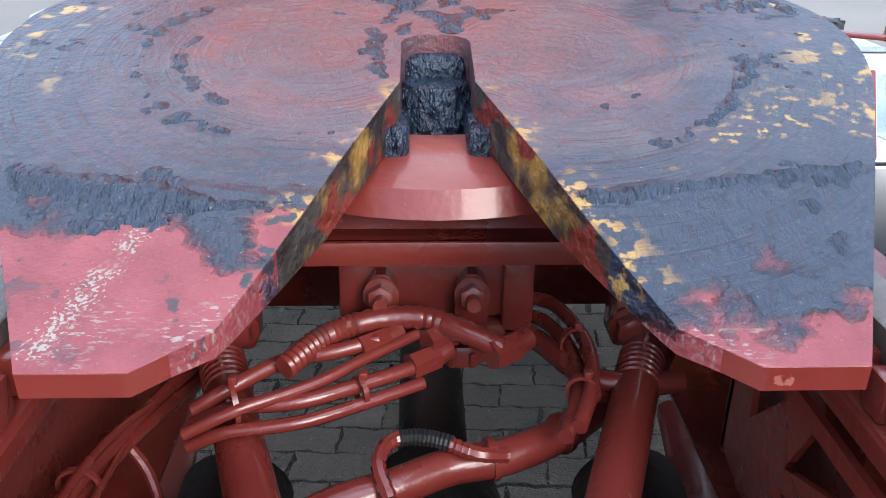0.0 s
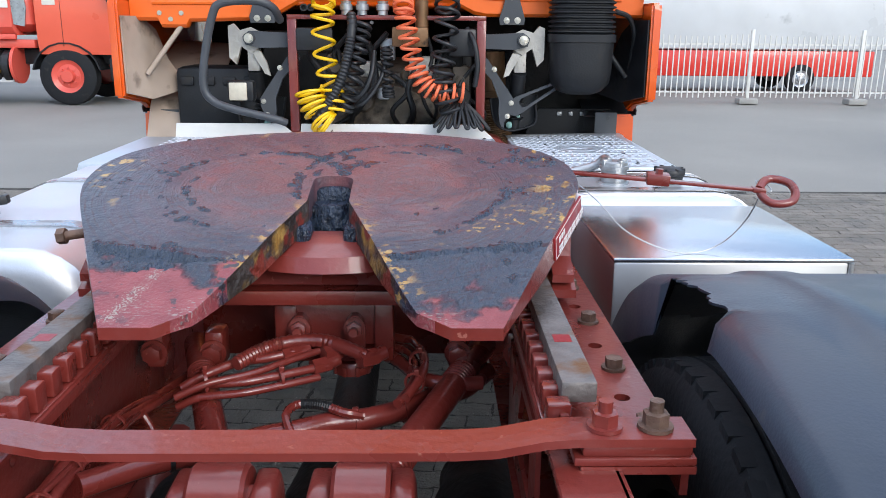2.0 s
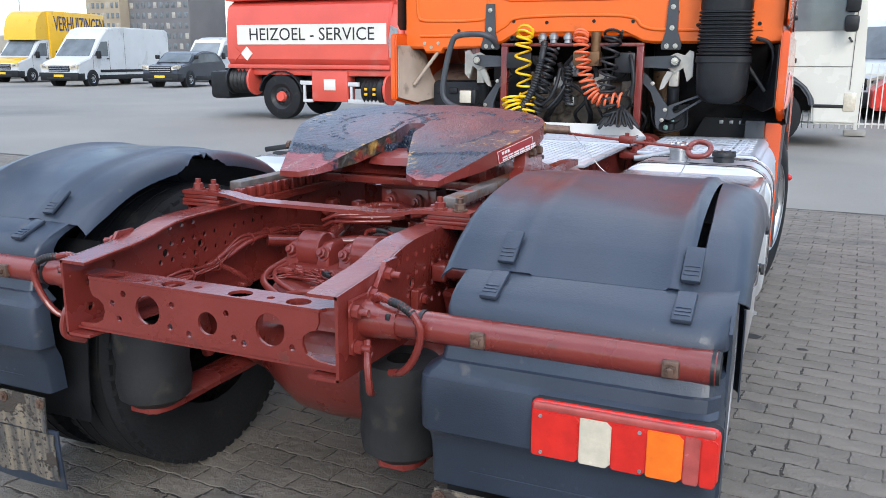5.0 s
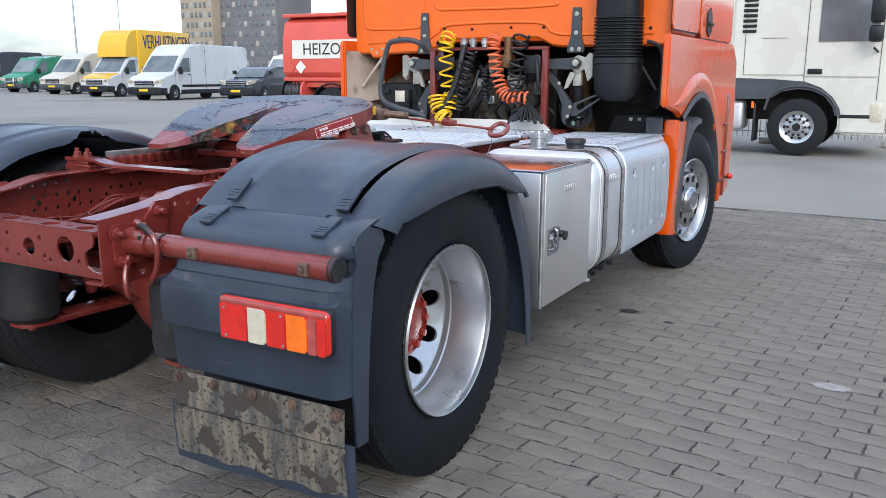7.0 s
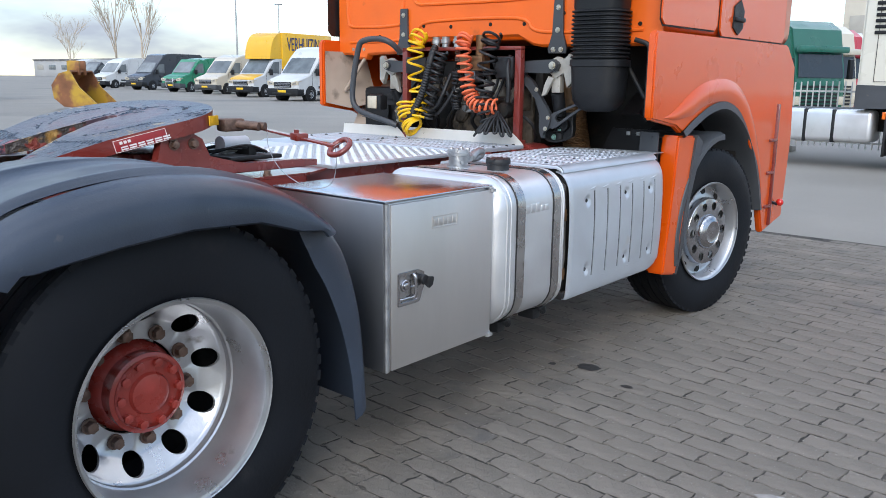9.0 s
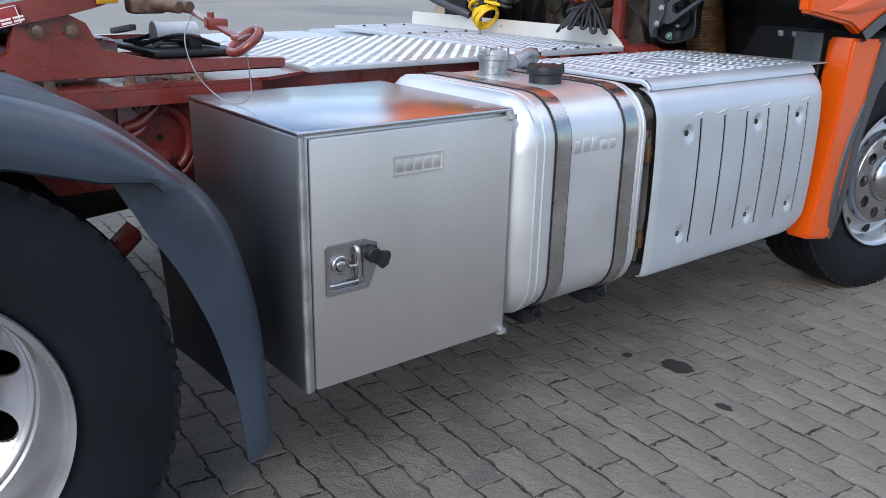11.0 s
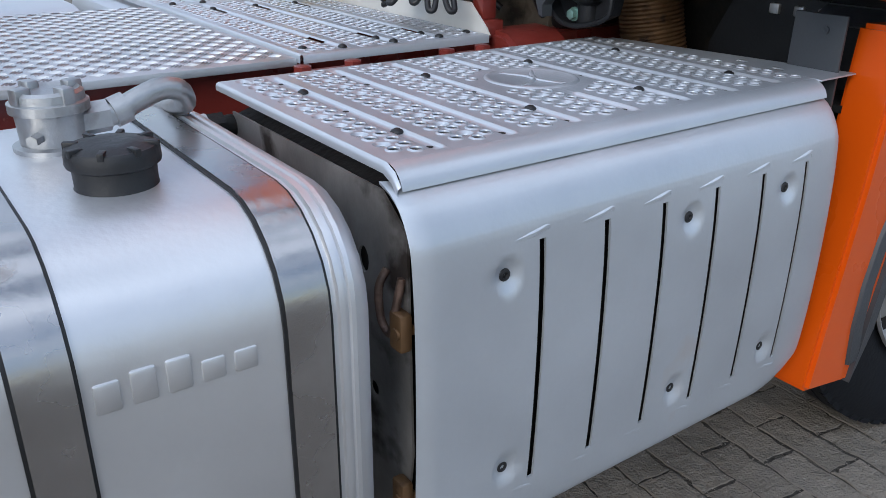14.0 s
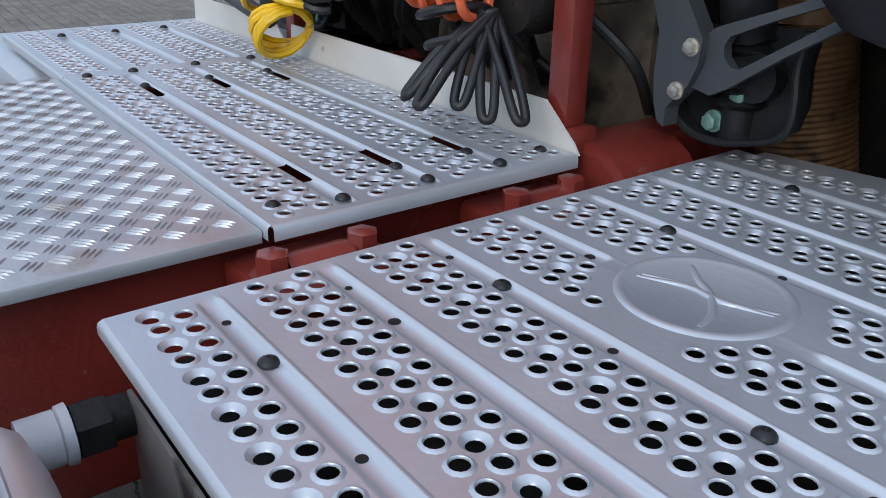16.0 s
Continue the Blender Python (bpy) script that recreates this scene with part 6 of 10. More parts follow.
part("block_bridge", bm, RED, vb)
bm = B()
hose(bm, [(-0.174, 0.797, 0.873), (-0.133, 0.853, 0.879), (-0.075, 0.877, 0.886), (-0.015, 0.880, 0.886), (0.030, 0.857, 0.882), (0.078, 0.831, 0.873)], 0.0125, 12, 8, ripple=0.0022, pitch=0.008)
part("corrugated_hose", bm, RED, truck, "red painted corrugated hose")
for pts, r in (([(-0.275, 0.775, 0.835), (-0.233, 0.789, 0.855), (-0.175, 0.828, 0.864), (-0.125, 0.836, 0.868), (-0.071, 0.853, 0.873)], 0.009),
               ([(-0.275, 0.735, 0.835), (-0.217, 0.746, 0.857), (-0.141, 0.787, 0.859), (-0.074, 0.839, 0.864), (-0.020, 0.877, 0.868)], 0.007),
               ([(-0.275, 0.765, 0.825), (-0.222, 0.765, 0.846), (-0.153, 0.769, 0.850), (-0.086, 0.800, 0.850), (-0.004, 0.845, 0.850)], 0.0085),
               ([(-0.275, 0.745, 0.812), (-0.228, 0.741, 0.833), (-0.153, 0.750, 0.837), (-0.089, 0.780, 0.837), (-0.017, 0.820, 0.837)], 0.0075),
               ([(0.057, 1.024, 0.860), (0.123, 1.016, 0.841), (0.166, 0.988, 0.841), (0.190, 0.897, 0.841), (0.181, 0.812, 0.837), (0.155, 0.749, 0.827)], 0.0095),
               ([(0.057, 1.005, 0.841), (0.112, 0.996, 0.827), (0.151, 0.968, 0.827), (0.174, 0.893, 0.827), (0.166, 0.814, 0.823), (0.140, 0.745, 0.818)], 0.0095),
               ([(0.066, 0.977, 0.832), (0.098, 0.972, 0.823), (0.137, 0.938, 0.818), (0.184, 0.868, 0.814), (0.243, 0.853, 0.809), (0.308, 0.866, 0.804)], 0.014)):
    bm = B()
    hose(bm, pts, r, 10, 7)
    part("air_hose", bm, RED, truck, "red painted air hose")
for p, d, r in (((-0.228, 0.766, 0.852), (1, 0.5, 0), 0.026), ((-0.089, 0.793, 0.846), (1, 0.6, 0), 0.018), ((0.177, 0.907, 0.835), (0.3, -1, 0), 0.021), ((0.171, 0.81, 0.83), (-0.3, -1, 0), 0.021)):
    bm = B()
    d = Vector(d).normalized()
    lathe(bm, Vector(p) - d * 0.003, Vector(p) + d, [(0, r * 0.8), (0, r), (0.006, r), (0.006, r * 0.8)], 14)
    box(bm, -0.005, 0.005, -0.005, 0.005, 0, 0.010, 0.002, Matrix.Translation(Vector(p) + Vector((0.004, 0, r - 0.003))))
    part("cable_tie", bm, RED, truck)
for x, y, z, r in ((-0.075, 0.855, 0.868, 0.015), (0.005, 0.87, 0.866, 0.017), (0.080, 0.838, 0.868, 0.018), (-0.015, 0.845, 0.85, 0.016)):
    bm = B()
    rod(bm, (x - 0.018, y - 0.012, z), (x + 0.014, y + 0.010, z), r, seg=6)
    rod(bm, (x + 0.012, y + 0.008, z), (x + 0.03, y + 0.022, z + 0.004), r * 0.8, seg=14)
    part("hose_fitting", bm, RED, truck)
bm = B()
hose(bm, [(-0.36, 0.50, 0.80), (-0.27, 0.60, 0.785), (-0.17, 0.652, 0.78), (-0.109, 0.690, 0.78), (-0.049, 0.715, 0.78), (0.013, 0.746, 0.78), (0.078, 0.762, 0.78), (0.148, 0.803, 0.778), (0.209, 0.860, 0.775), (0.276, 0.916, 0.77), (0.33, 1.0, 0.77)], 0.0205, 14, 8)
wrap = part("wiring_loom", bm, RED, truck, "thick taped wiring loom painted red")
for p, d in (((-0.25, 0.615, 0.784), (1, 0.6, 0)), ((-0.06, 0.711, 0.78), (1, 0.4, 0)), ((0.06, 0.758, 0.78), (1, 0.3, 0)), ((0.148, 0.803, 0.778), (1, 0.7, 0)), ((0.205, 0.856, 0.775), (1, 0.9, 0))):
    bm = B()
    d = Vector(d).normalized()
    lathe(bm, Vector(p) - d * 0.004, Vector(p) + d, [(0, 0.0195), (0, 0.024), (0.008, 0.024), (0.008, 0.0195)], 16)
    box(bm, -0.006, 0.006, -0.006, 0.006, 0, 0.012, 0.002, Matrix.Translation(Vector(p) + Vector((0, -0.012, 0.018))))
    part("cable_tie", bm, RUBBER if p[0] < -0.05 else RED, wrap)
bm = B()
hose(bm, [(-0.053, 0.680, 0.795), (-0.066, 0.715, 0.812), (-0.05, 0.748, 0.815), (-0.008, 0.753, 0.812), (0.041, 0.735, 0.806), (0.075, 0.745, 0.795)], 0.0075, 8, 8, ripple=0.0014, pitch=0.006)
part("cable_conduit", bm, RED, truck, "black and red corrugated cable conduit")
bm = B()
hose(bm, [(-0.045, 0.7505, 0.815), (-0.025, 0.7535, 0.814), (-0.005, 0.752, 0.812), (0.015, 0.746, 0.81)], 0.0085, 8, 8, ripple=0.0014, pitch=0.006)
part("conduit_sleeve", bm, RUBBER, truck)
settle(valve_from, Matrix.Translation((0, -0.065, 0.050)) @ Matrix.Diagonal((0.95, 1, 1, 1)))
run = [(-0.30, 0.93, 0.815), (-0.335, 0.82, 0.822), (-0.352, 0.726, 0.833), (-0.362, 0.62, 0.850), (-0.368, 0.516, 0.864), (-0.370, 0.40, 0.868), (-0.371, 0.321, 0.863), (-0.373, 0.25, 0.840), (-0.374, 0.179, 0.818), (-0.376, 0.10, 0.812), (-0.378, 0.016, 0.812), (-0.380, -0.12, 0.803), (-0.378, -0.27, 0.79)]
for k, (dx, dz, r) in enumerate(((0.0, 0.006, 0.0095), (0.017, -0.010, 0.0085), (0.010, 0.016, 0.005), (0.026, -0.002, 0.004))):
    bm = B()
    hose(bm, [(x + dx * (0.6 + 0.5 * math.sin(i * 1.3 + k)), y, z + dz * (0.7 + 0.5 * math.cos(i * 1.7 + k))) for i, (x, y, z) in enumerate(run)], r, 10, 7)
    part("rail_cable", bm, RED, truck, "red painted cable along the chassis rail")
for y, z in ((0.64, 0.846), (0.46, 0.866), (0.36, 0.866), (0.18, 0.818), (0.05, 0.812)):
    bm = B()
    lathe(bm, (-0.362, y - 0.003, z), (-0.362, y + 1, z), [(0, 0.019), (0, 0.0225), (0.006, 0.0225), (0.006, 0.019)], 16)
    part("cable_tie", bm, RED, truck)
bm = B()
hose(bm, [(-0.352, 0.185, 0.815), (-0.335, 0.215, 0.795), (-0.318, 0.250, 0.768), (-0.312, 0.282, 0.742), (-0.325, 0.300, 0.728), (-0.342, 0.290, 0.724), (-0.345, 0.272, 0.728)], 0.0075, 8, 8, ripple=0.0016, pitch=0.007)
part("cable_end", bm, RED, truck, "loose end of red corrugated conduit")
bm = B()
hose(bm, [(-0.35, 0.73, 0.835), (-0.325, 0.72, 0.80), (-0.31, 0.70, 0.765), (-0.315, 0.69, 0.735)], 0.006, 8, 6)
part("drop_cable", bm, RED, truck)

# rear axle, differential and V stay
bm = B()
lathe(bm, (-1.0, 0.42, 0.512), (1, 0.42, 0.512), [(0, 0.08), (0.55, 0.09), (0.70, 0.13), (0.80, 0.19), (0.88, 0.23), (1.0, 0.24), (1.12, 0.23), (1.20, 0.19), (1.30, 0.13), (1.45, 0.09), (2.0, 0.08)], 32)
axle = part("rear_axle", bm, RED, truck, "red rear axle housing")
bm = B()
rod(bm, (0.0, 0.60, 0.53), (0.0, 0.95, 0.57), 0.15, 0.09, 24)
rod(bm, (0.0, 0.90, 0.565), (0.0, 3.0, 0.74), 0.055, seg=20)
part("drive_shaft", bm, DIRTYBLACK, truck, "dark drive shaft running forward")
stay_from = len(BUILT)
bm = B()
loft(bm, [[(x, y, 0.66 - 0.02) for x, y in ((-0.20, 0.14), (0.21, 0.14), (0.24, 0.42), (-0.23, 0.42))], [(x, y, 0.72) for x, y in ((-0.195, 0.16), (0.205, 0.16), (0.225, 0.42), (-0.215, 0.42))], [(x, y, 0.765) for x, y in ((-0.18, 0.20), (0.19, 0.20), (0.21, 0.40), (-0.20, 0.40))], [(x, y, 0.80) for x, y in ((-0.17, 0.27), (0.18, 0.27), (0.19, 0.39), (-0.18, 0.39))]])
stay = part("axle_bracket", bm, RED, axle, "cast red bracket on the axle with bolted lugs")
for x in (-0.188, -0.052, 0.042, 0.178):
    bm = B()
    loft(bm, [[(x + u * w, 0.36 + v, z) for u, v in ((-1, -d0), (1, -d0), (1, 0.05), (-1, 0.05))] for z, w, d0 in ((0.74, 0.030, 0.075), (0.80, 0.027, 0.062), (0.845, 0.024, 0.050), (0.866, 0.020, 0.028), (0.872, 0.014, 0.010))])
    bmesh.ops.bevel(bm, geom=bm.edges[:], offset=0.004, segments=1, affect="EDGES")
    lug = part("lug", bm, RED, stay)
    bm = B()
    bolt(bm, (x, 0.312, 0.838), (0, -1, 0.45), 0.019, 0.024)
    rod(bm, (x, 0.292, 0.846), (x, 0.278, 0.852), 0.010, seg=10)
    part("lug_bolt", bm, RUSTBAR if x > 0.17 else RED, stay, "bolt chipped to bare metal" if x > 0.17 else "")
settle(stay_from, Matrix.Translation((-0.005, 0.025, 0.012)) @ Matrix.Diagonal((0.87, 1, 1, 1)))
for sd in (-1, 1):
    bx = -0.113 if sd < 0 else 0.092
    bm = B()
    lathe(bm, (bx - 0.042, 0.385, 0.85), (bx + 1, 0.385, 0.85), [(0, 0.03), (0.0, 0.056), (0.006, 0.062), (0.078, 0.062), (0.084, 0.056), (0.084, 0.03)], 32)
    rod(bm, (bx - 0.05, 0.385, 0.85), (bx + 0.05, 0.385, 0.85), 0.030, seg=20)
    rod(bm, (bx, 0.40, 0.84), (sd * 0.31, 0.99, 0.86), 0.027, 0.027, 20)
    for k in range(12):
        lathe(bm, Vector((bx, 0.40, 0.84)).lerp(Vector((sd * 0.31, 0.99, 0.86)), (0.15 if k < 6 else 0.55) + 0.018 * k), Vector((sd * 0.31, 0.99, 0.86)), [(0, 0.025), (0.004, 0.0292), (0.008, 0.025)], 18)
    part("v_stay_arm", bm, RED, truck, "red tubular stay from the axle to the rail")
    for q in (-0.060, 0.060):
        bm = B()
        box(bm, sd * 0.308 + q - 0.02, sd * 0.308 + q + 0.02, 0.89, 0.95, 0.845, 0.925, 0.01)
        bolt(bm, (sd * 0.308 + q, 0.89, 0.882), (0, -1, 0), 0.02, 0.024)
        part("stay_mount", bm, RED, truck)
    # springs and air bags at the tail
    bm = B()
    lathe(bm, (sd * 0.43, -0.06, 0.70), (sd * 0.43, -0.06, 0), [(0, 0.04), (0.0, 0.10), (0.02, 0.112), (0.10, 0.114), (0.14, 0.108), (0.20, 0.114), (0.245, 0.108), (0.26, 0.088), (0.275, 0.07), (0.28, 0.001)], 40)
    part("air_bag", bm, AIRBAG, truck, "black rubber air spring")
    bm = B()
    rod(bm, (sd * 0.43, -0.06, 0.425), (sd * 0.43, -0.06, 0.385), 0.016, seg=12)
    arm = smooth_path([(sd * 0.43, -0.13, 0.425), (sd * 0.43, -0.02, 0.418), (sd * 0.44, 0.14, 0.412), (sd * 0.46, 0.42, 0.40), (sd * 0.46, 0.85, 0.42), (sd * 0.44, 1.1, 0.60)], 5)
    loft(bm, [[(q.x + u * w, q.y, q.z + v) for u, v in ((-1, -0.012), (1, -0.012), (1, 0.004), (0.8, 0.012), (-0.8, 0.012), (-1, 0.004))] for q, w in zip(arm, [0.035, 0.055, 0.062] + [0.065] * 100)])
    part("spring_arm", bm, RED, truck, "red spring arm under the axle")
    bm = B()
    rod(bm, (sd * 0.50, 0.28, 0.46), (sd * 0.476, 0.155, 0.83), 0.022, 0.022, 14)
    rod(bm, (sd * 0.50, 0.25, 0.55), (sd * 0.482, 0.18, 0.75), 0.034, seg=14)
    part("shock_absorber", bm, RED, truck)
    bm = B()
    lathe(bm, (sd * 0.30, 0.78, 0.52), (sd * 0.30, 1.2, 0.55), [(0, 0.001), (0, 0.10), (0.02, 0.105), (0.10, 0.10), (0.12, 0.085), (0.20, 0.085), (0.21, 0.001)], 24)
    part("brake_chamber", bm, DIRTYBLACK, truck)
    # bolts and bracket of the fender tube on the rail's outside
    bm = B()
    prism(bm, [(-0.33, 0.80), (-0.14, 0.80), (-0.10, 0.985), (-0.16, 0.985), (-0.21, 0.93), (-0.33, 0.93)], 0.012 * sd, (), at_x(0.426 * sd))
    rod(bm, (0.436 * sd, -0.262, 0.872), (0.53 * sd, -0.262, 0.872), 0.046, 0.042, 20)
    br = part("tube_bracket", bm, RED, truck)
    for y, z in ((-0.16, 0.955), (-0.235, 0.92), (-0.325, 0.905), (-0.315, 0.815), (-0.215, 0.825)):
        bm = B()
        bolt(bm, (0.436 * sd, y, z), (sd, 0, 0), 0.017, 0.02)
        rod(bm, (0.45 * sd, y, z), (0.478 * sd, y, z), 0.009, seg=10)
        part("bracket_bolt", bm, RED, br)
    bm = B()
    loop = [(0.455, -0.25, 0.915), (0.470, -0.27, 0.928), (0.49, -0.285, 0.937), (0.519, -0.297, 0.933), (0.555, -0.307, 0.927), (0.583, -0.311, 0.912), (0.600, -0.312, 0.884), (0.598, -0.308, 0.848), (0.578, -0.30, 0.80), (0.545, -0.29, 0.762), (0.50, -0.26, 0.742)]
    hose(bm, [(x * sd, y, z) for x, y, z in loop], 0.0085, 9, 7, ripple=0.0016, pitch=0.008)
    cbl = part("lamp_cable", bm, RED, truck, "red painted corrugated cable to the tail lamp")
    bm = B()
    hose(bm, [(x * sd, y, z) for x, y, z in loop[3:6]], 0.0098, 9, 9, ripple=0.0016, pitch=0.008)
    part("cable_sleeve", bm, RUBBER, cbl, "bare black corrugated stretch")
    for x in (0.513, 0.588):
        bm = B()
        lathe(bm, ((x - 0.005) * sd, -0.262, 0.872), (sd * 3, -0.262, 0.872), [(0, 0.036), (0, 0.0385), (0.010, 0.0385), (0.010, 0.036)], 28)
        box(bm, x * sd - 0.006, x * sd + 0.006, -0.302, -0.292, 0.884, 0.900, 0.002)
        part("tube_strap", bm, RUBBER, cbl, "black cable strap round the tube")
    bm = B()
    hose(bm, [(0.46 * sd, -0.30, 0.83), (0.475 * sd, -0.33, 0.78), (0.48 * sd, -0.33, 0.72), (0.46 * sd, -0.28, 0.69)], 0.009, 8, 7)
    part("air_line", bm, RED, truck)
# levelling valve by the near rail
bm = B()
box(bm, 0.432, 0.475, 0.12, 0.19, 0.865, 0.915, 0.008)
box(bm, 0.470, 0.535, 0.135, 0.175, 0.875, 0.905, 0.006)
rod(bm, (0.500, 0.155, 0.905), (0.500, 0.155, 0.935), 0.016, seg=6)
rod(bm, (0.525, 0.155, 0.875), (0.525, 0.155, 0.835), 0.014, seg=6)
rod(bm, (0.535, 0.15, 0.89), (0.56, 0.12, 0.89), 0.008, seg=8)
lev = part("levelling_valve", bm, RED, truck, "red levelling valve beside the rail")
bm = B()
rod(bm, (0.56, 0.12, 0.895), (0.505, 0.11, 0.80), 0.0025, seg=8)
ball(bm, (0.505, 0.11, 0.80), 0.010, 12)
rod(bm, (0.505, 0.11, 0.80), (0.50, 0.12, 0.62), 0.008, seg=10)
part("valve_rod", bm, RED, lev)
for y, z in ((0.03, 0.84), (0.30, 0.86)):
    bm = B()
    box(bm, 0.426, 0.448, y - 0.03, y + 0.03, z - 0.03, z + 0.03, 0.004)
    bolt(bm, (0.448, y, z), (1, 0, 0), 0.014, 0.016)
    part("rail_bracket", bm, RED, lev)
# wire cluster on the axle bracket
rng = random.Random(5)
bm = B()
for k in range(20):  # thin wires looping across the bracket between two taped bundles
    j = lambda v: rng.uniform(-v, v)
    hose(bm, [(-0.175 + j(0.012), 0.21 + j(0.02), 0.778 + j(0.006)), (-0.12 + j(0.03), 0.165 + j(0.04), 0.785 + j(0.01)), (-0.02 + j(0.05), 0.175 + j(0.05), 0.795 + j(0.01)), (0.07 + j(0.05), 0.155 + j(0.05), 0.79 + j(0.01)), (0.15 + j(0.03), 0.15 + j(0.04), 0.775 + j(0.01)), (0.185 + j(0.02), 0.11 + j(0.03), 0.74 + j(0.01))], 0.0028, 7, 7)
place(bm, (-0.02, 0.06, 0.012))
part("sensor_wire", bm, RED, axle, "tangle of red painted sensor wires", kind="stuff")
for pts, r in (([(-0.02, 0.075, 0.725), (-0.10, 0.095, 0.745), (-0.165, 0.13, 0.765), (-0.195, 0.20, 0.78), (-0.19, 0.29, 0.795), (-0.175, 0.37, 0.805), (-0.16, 0.46, 0.80)], 0.0115),
               ([(0.04, 0.085, 0.735), (-0.05, 0.105, 0.76), (-0.12, 0.135, 0.775), (-0.165, 0.20, 0.785), (-0.165, 0.29, 0.795)], 0.0085),
               ([(0.02, 0.12, 0.765), (0.09, 0.115, 0.78), (0.15, 0.13, 0.775), (0.185, 0.17, 0.765), (0.19, 0.24, 0.765)], 0.009),
               ([(-0.05, 0.09, 0.75), (0.02, 0.085, 0.765), (0.08, 0.10, 0.77), (0.12, 0.13, 0.765)], 0.008)):
    bm = B()
    hose(bm, pts, r, 10, 7)
    place(bm, (-0.02, 0.06, 0.012))
    part("taped_loom", bm, RED, axle)
for k in range(9):
    bm = B()
    m = Matrix.Translation((-0.11 + 0.033 * k, 0.175 + 0.03 * math.sin(k * 2.3), 0.800 + 0.005 * (k % 3))) @ Matrix.Rotation(rng.uniform(-0.7, 0.7), 4, "Z")
    box(bm, -0.017, 0.017, -0.008, 0.008, -0.008, 0.008, 0.003, m)
    box(bm, -0.006, 0.006, -0.0095, 0.0095, -0.0095, 0.0095, 0.002, m)
    rod(bm, m @ Vector((0.015, 0, 0)), m @ Vector((0.034, 0, -0.003)), 0.0055, seg=8)
    place(bm, (-0.02, 0.06, 0.012))
    part("cable_plug", bm, RED if k != 5 else RUBBER, axle)

# ---- deck behind the cab ----
bm = B()
box(bm, -0.437, 0.475, 1.66, 2.612, 1.006, 1.022, 0.002)
deck = part("tread_plate", bm, CHEQ, truck, "aluminium chequer plate deck")
bm = B()
nrow, ncol = 33, 29
for j in range(nrow):
    for i in range(ncol):
        cx, cy = -0.424 + 0.0318 * i, 1.672 + 0.0285 * j
        if cx > 0.465 or cy > 2.603:
            continue
        a = radians(40 if (i + j) % 2 else -40)
        c, s = math.cos(a), math.sin(a)
        l, w, h = 0.0130, 0.0024, 0.0026
        for q in (-0.0068, 0.0, 0.0068):
            vs = [bm.verts.new((cx + c * u - s * (v + q), cy + s * u + c * (v + q), z)) for u, v, z in ((-l, 0, 1.0215), (0, -w, 1.0215), (l, 0, 1.0215), (0, w, 1.0215), (-l * 0.6, 0, 1.0215 + h), (l * 0.6, 0, 1.0215 + h))]
            for f in ((0, 1, 4), (1, 5, 4), (1, 2, 5), (2, 3, 5), (3, 4, 5), (3, 0, 4)):
                bm.faces.new([vs[k] for k in f])
part("tread_relief", bm, CHEQ, deck, kind="stuff")
DZ = 1.0305
walk_troughs = [2.724, 2.848, 2.968]
walk_cols = [(2.645, False, False), (2.669, True, True), (2.694, False, False), (2.769, False, False), (2.793, True, True), (2.818, False, False), (2.893, False, False), (2.917, True, True), (2.942, False, False), (3.012, False, False), (3.037, True, True), (3.061, False, False)]
for x0, x1, nm, first, slots in ((-0.400, 0.487, "walk_sheet", -0.382, [(k, a, b) for k in range(3) for a, b in ((-0.255, -0.175), (0.295, 0.370))]), (-0.965, -0.404, "side_walk_sheet", -0.945, [])):
    bm = B()
    tread_sheet(bm, x0, x1, 2.618, 3.083, DZ, walk_troughs, walk_cols, (x0 + 0.04, x1 - 0.012), 0.0302, first, None, None, slots)
    sheet(bm, [[(x, y, DZ - d) for x in (x0, (x0 + x1) / 2, x1)] for y, d in ((2.618, 0.0), (2.6145, 0.0015), (2.613, 0.005), (2.613, 0.018))])
    sheet(bm, [[(x, y, DZ - d) for y in (2.618, 2.85, 3.083)] for x, d in ((x1, 0.0), (x1 + 0.0035, 0.0015), (x1 + 0.005, 0.005), (x1 + 0.005, 0.018))])
    ws = part(nm, bm, ALUCOVER, truck, "perforated aluminium walkway sheet with raised holes", smooth=50)
    bm = B()
    prism(bm, [(x0 + 0.004, DZ - 0.003), (x1, DZ - 0.003), (x1 - 0.012, DZ + 0.012), (x1 - 0.074, 1.093), (x0 + 0.012, 1.093)], 0.004, [ring(x1 - 0.74 + q, 1.060 + 0.018 * q / 0.02, 0.004, 8) for q in (0.0, 0.004)] if nm == "walk_sheet" else (), at_y(3.0915))
    part("upturned_lip", bm, LIPM, ws, "pale upturned edge of the walkway")
    spots = [(0.434, 2.645), (0.458, 2.724), (0.458, 2.848), (0.458, 2.968), (0.444, 3.054), (0.384, 2.848), (0.384, 2.968), (-0.262, 2.724), (-0.266, 2.848), (-0.264, 2.968), (-0.384, 2.655), (-0.386, 2.742), (-0.388, 2.868), (-0.390, 2.990)]
    for x, y in spots if nm == "walk_sheet" else [(x0 + 0.10, t) for t in walk_troughs]:
        bm = B()
        dz = -0.004 if -0.3 < x < 0.4 else 0.0
        lathe(bm, (x, y, DZ + dz), (x, y, 2), [(0, 0.0096), (0.002, 0.0096), (0.0045, 0.0078), (0.0062, 0.005), (0.007, 0.003), (0.007, 0.001)], 16)
        part("rubber_plug", bm, RUBBER, ws)
